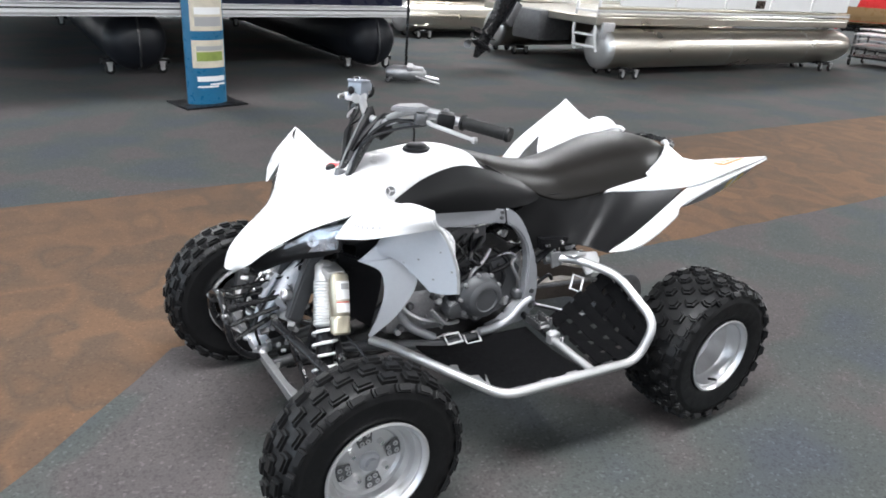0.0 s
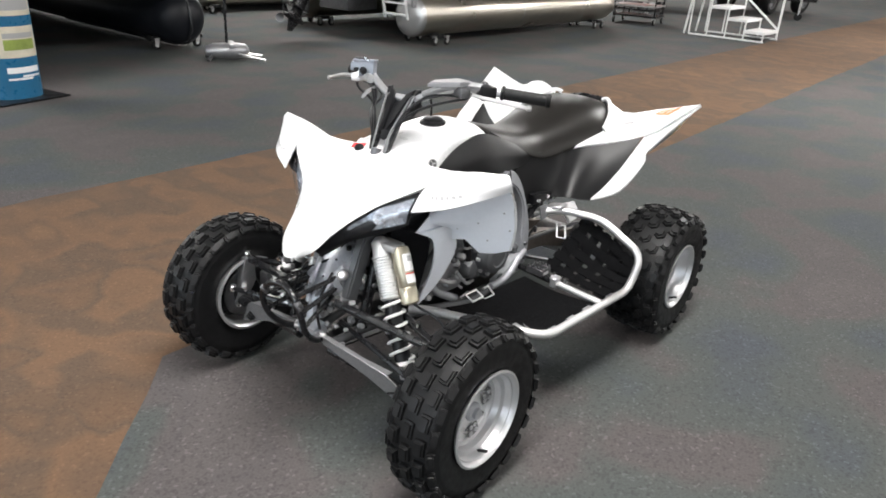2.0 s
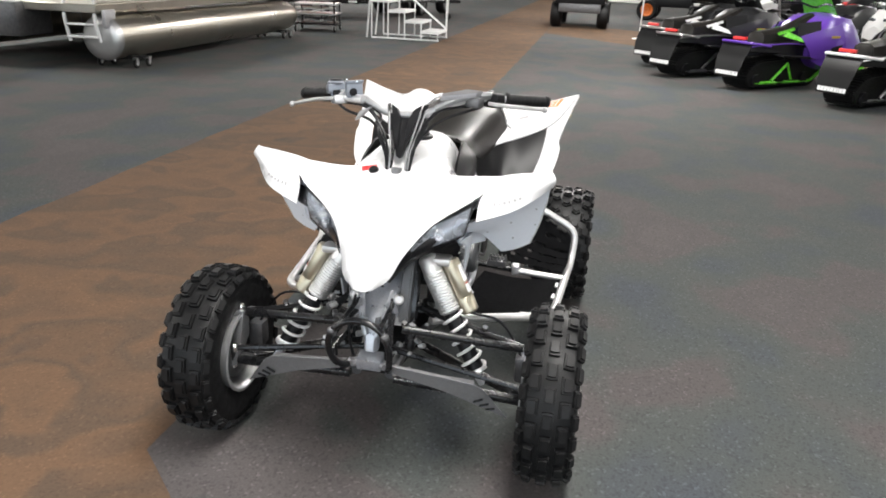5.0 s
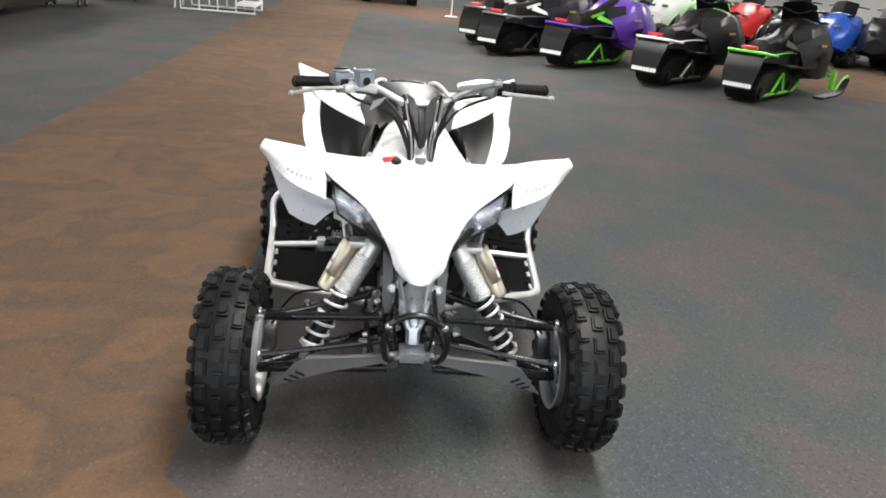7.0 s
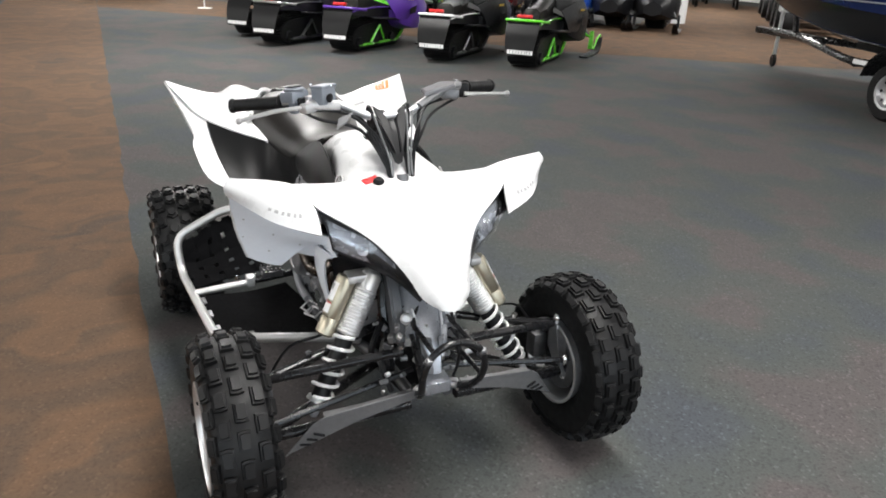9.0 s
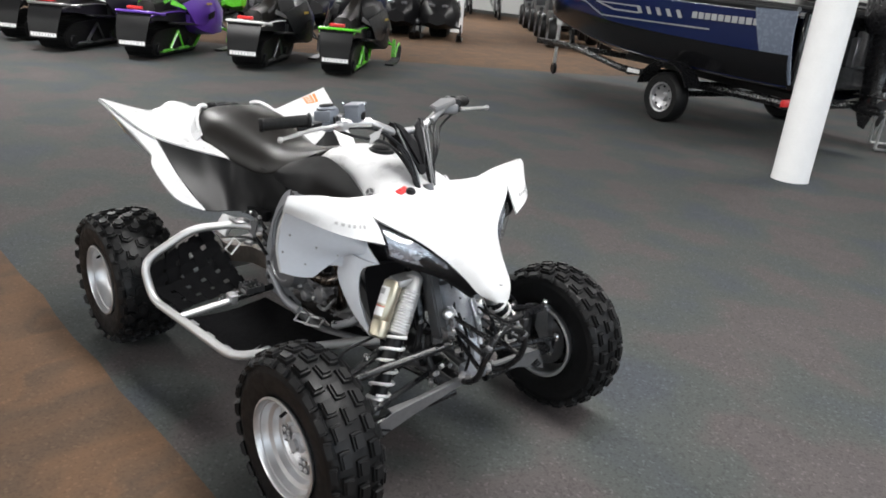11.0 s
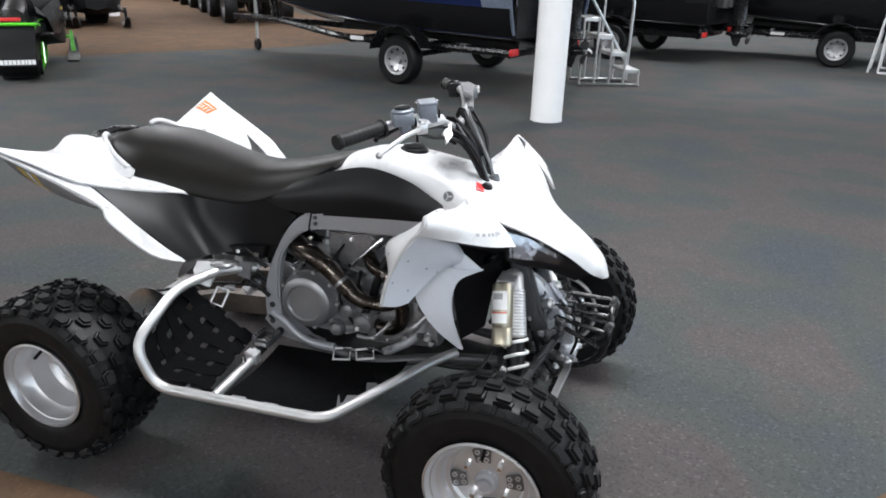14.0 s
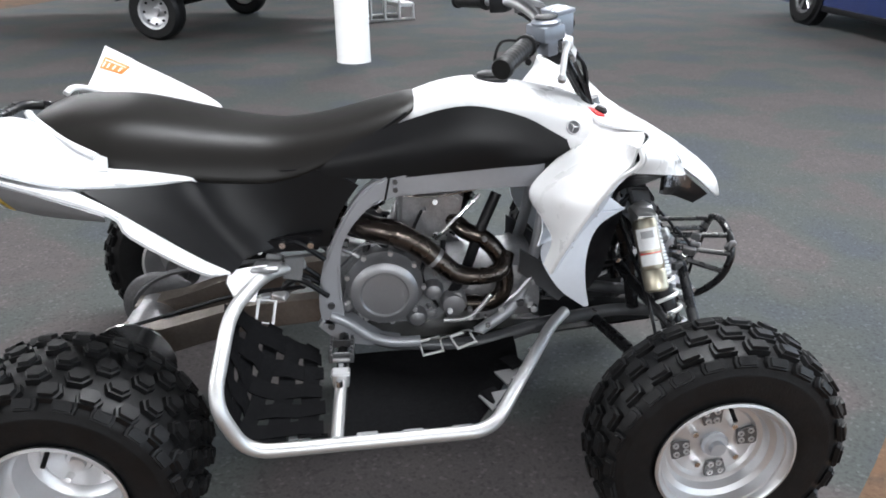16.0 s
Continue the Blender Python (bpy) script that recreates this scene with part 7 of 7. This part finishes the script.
for x in (0.0, -2.65):
    for y in (.80, -.80):
        s = 1 if y > 0 else -1
        part("wheel_arch", lathe(bmesh.new(), [(.0, 0), (.36, 0), (.36, .12), (0, .12)], 28, axis_to((x, y - .02 * s, .33), (0, s, 0))), BLACKP, body_)
        ty = low_wheel(car, (x, y + .02 * s, .32), (0, s, 0), .32, .21, DARKMETAL)
        for i in range(5):
            a = i * 1.2566
            for da in (-.13, .13):
                part("spoke", pipe([(x + .05 * math.cos(a), y + .105 * s, .32 + .05 * math.sin(a)), (x + .19 * math.cos(a + da), y + .115 * s, .32 + .19 * math.sin(a + da))], .013, 6), CHROME, ty)

# row of motorcycles far behind


def motorcycle(m, label, colour, second):
    k = thing("motorcycle", m, label, "motorcycle", "row of far motorcycles")
    for x in (.70, -.70):
        w = part("wheel", lathe(bmesh.new(), [(.24, -.04), (.33, -.045), (.345, 0), (.33, .045), (.24, .04)], 28, axis_to((x, 0, .345), (0, 1, 0)), True), RUBBER, k, "black motorcycle tyre")
        part("rim", lathe(bmesh.new(), [(.225, -.02), (.245, -.03), (.245, .03), (.225, .02)], 28, axis_to((x, 0, .345), (0, 1, 0)), True), MILL, w)
        for i in range(9):
            a = i * 2 * math.pi / 9
            part("spoke", pipe([(x + .03 * math.cos(a), .01, .345 + .03 * math.sin(a)), (x + .23 * math.cos(a + .2), 0, .345 + .23 * math.sin(a + .2))], .006, 5), MILL, w)
        part("hub", lathe(bmesh.new(), [(0, -.06), (.05, -.06), (.05, .06), (0, .06)], 14, axis_to((x, 0, .345), (0, 1, 0))), DARKMETAL, w)
    for y in (.08, -.08):
        part("fork_tube", pipe([(.70, y, .345), (.45, y, 1.02)], .024, 8), MILL, k)
        part("frame_tube", pipe(rounded([(.43, y * .6, .92), (.30, y, .35), (-.15, y, .30), (-.22, y, .75), (.43, y * .5, .95)], .08), .018, 8), DARKMETAL, k)
        part("swing_arm", pipe([(-.15, y, .42), (-.70, y, .345)], .022, 8), MILL, k)
    part("engine", block(.34, .26, .34, pose(.08, 0, .48), .05, 2), DARKMETAL, k, "dark engine block")
    part("tank", loft(bmesh.new(), [[(x, -w, z0), (x, -w, z1 - .05), (x, 0, z1), (x, w, z1 - .05), (x, w, z0)] for x, w, z0, z1 in ((.36, .10, .76, .90), (.22, .16, .72, 1.0), (-.02, .13, .74, .96), (-.12, .08, .78, .90))]), colour, k, "painted fuel tank")
    part("seat", loft(bmesh.new(), [[(x, -w, z - .08), (x, -w * .8, z), (x, w * .8, z), (x, w, z - .08)] for x, w, z in ((-.05, .07, .92), (-.3, .12, .86), (-.6, .11, .90), (-.85, .07, .96))]), VINYL, k, "black motorcycle seat")
    part("front_fender", sheet(bmesh.new(), [[(.35 + .36 * u, y, .74 + .05 * math.sin(3 * u)) for u in (0, .5, 1, 1.5)] for y in (-.06, 0, .06)], 2, 3, .008), second, k, "front mudguard")
    part("rear_fender", sheet(bmesh.new(), [[(-.5 - .2 * u, y, .86 + .05 * u) for u in (0, 1, 2, 2.6)] for y in (-.08, 0, .08)], 2, 3, .008), colour, k, "rear mudguard")
    part("handlebar", pipe(rounded([(.36, .38, 1.10), (.42, .14, 1.12), (.46, 0, 1.05), (.42, -.14, 1.12), (.36, -.38, 1.10)], .05), .013, 8), BLACKPAINT, k)
    part("headlamp", lathe(bmesh.new(), [(0, 0), (.06, .02), (.09, .09), (.08, .11), (0, .115)], 16, axis_to((.50, 0, .98), (1, 0, -.1))), second, k, "headlamp cowl")
    if second is MILL:
        part("windscreen", sheet(bmesh.new(), [[(.50, -.24, 1.05), (.56, 0, 1.05), (.50, .24, 1.05)], [(.42, -.22, 1.30), (.48, 0, 1.32), (.42, .22, 1.30)], [(.34, -.15, 1.48), (.39, 0, 1.50), (.34, .15, 1.48)]], 4, 4, .006), BLACKP, k, "tall dark windscreen")
        part("top_case", block(.36, .46, .30, pose(-.88, 0, 1.08), .06, 2), colour, k, "hard top case")
    part("silencer", pipe([(-.25, -.16, .48), (-.72, -.18, .66)], [.035, .05], 12), MILL, k, "bright silencer")
    for y in (.15, -.15):
        if second is MILL:
            part("saddlebag", block(.42, .16, .30, pose(-.62, y * 1.6, .62), .05, 2), colour, k, "hard saddlebag")
            part("mirror", block(.03, .12, .08, pose(.36, y * 2.2, 1.22), .015, 2), MILL, k)
        part("shroud", sheet(bmesh.new(), [[(.38, y, .92), (.15, y * 1.05, .90)], [(.42, y * 1.1, .68), (.20, y, .66)]], 3, 3, .008), colour, k)
    return k


MB = ((-22.0, 6.9, 60, WHITEPAINT, BLACKP, "white and black"), (-23.1, 7.6, 62, BLACKP, WHITEPAINT, "black"), (-24.3, 8.2, 58, BLUEP, WHITEPAINT, "blue and white"), (-25.6, 8.8, 60, BLACKP, REDP, "black and red"),
      (-27.2, 6.2, 70, WHITEPAINT, REDP, "white and red"), (-28.4, 5.7, 72, BLACKP, BLACKP, "all black"), (-18.2, 18.6, -40, BLUEP, WHITEPAINT, "blue and white"), (-17.2, 19.5, -42, BLACKP, BLACKP, "all black"),
      (-16.2, 20.4, -38, BLUEP, BLACKP, "blue and black"), (-15.1, 21.2, -40, WHITEPAINT, BLACKP, "white and black"), (-19.4, 17.8, -44, REDP, BLACKP, "red and black"),
      (-15.6, 3.4, 118, BLACKP, MILL, "black touring"), (-16.4, 4.2, 122, WHITEPAINT, BLACKP, "white and black"), (-17.2, 5.1, 116, BLACKP, REDP, "black and red"), (-18.0, 5.9, 120, GREEN, BLACKP, "lime green"), (-16.6, 6.4, 110, BLACKP, MILL, "black touring"),
      (-19.0, 6.8, 121, REDP, BLACKP, "red and black"), (-14.0, 18.4, -50, BLACKP, WHITEPAINT, "black and white"), (-20.2, 8.0, 60, BLACKP, BLACKP, "all black"),
      (-20.9, 4.4, 205, BLACKP, MILL, "black and chrome"), (-21.6, 5.3, 198, DARKMETAL, MILL, "grey and chrome"), (-22.4, 6.0, 210, BLACKP, MILL, "black and chrome"), (-24.4, 5.6, 200, WHITEPAINT, MILL, "white and chrome"), (-25.2, 6.6, 204, BLACKP, ORANGEP, "black and orange"), (-26.0, 7.6, 196, BLACKP, MILL, "black and chrome"),
      (-19.8, 20.6, -40, BLACKP, REDP, "black and red"), (-20.6, 19.6, -44, WHITEPAINT, BLUEP, "white and blue"))
for x, y, a, col, sec_, word in MB:
    motorcycle(pose(x, y, 0, 6, 0, a), word + " motorcycle leaning on its stand, across the hall", col, sec_)
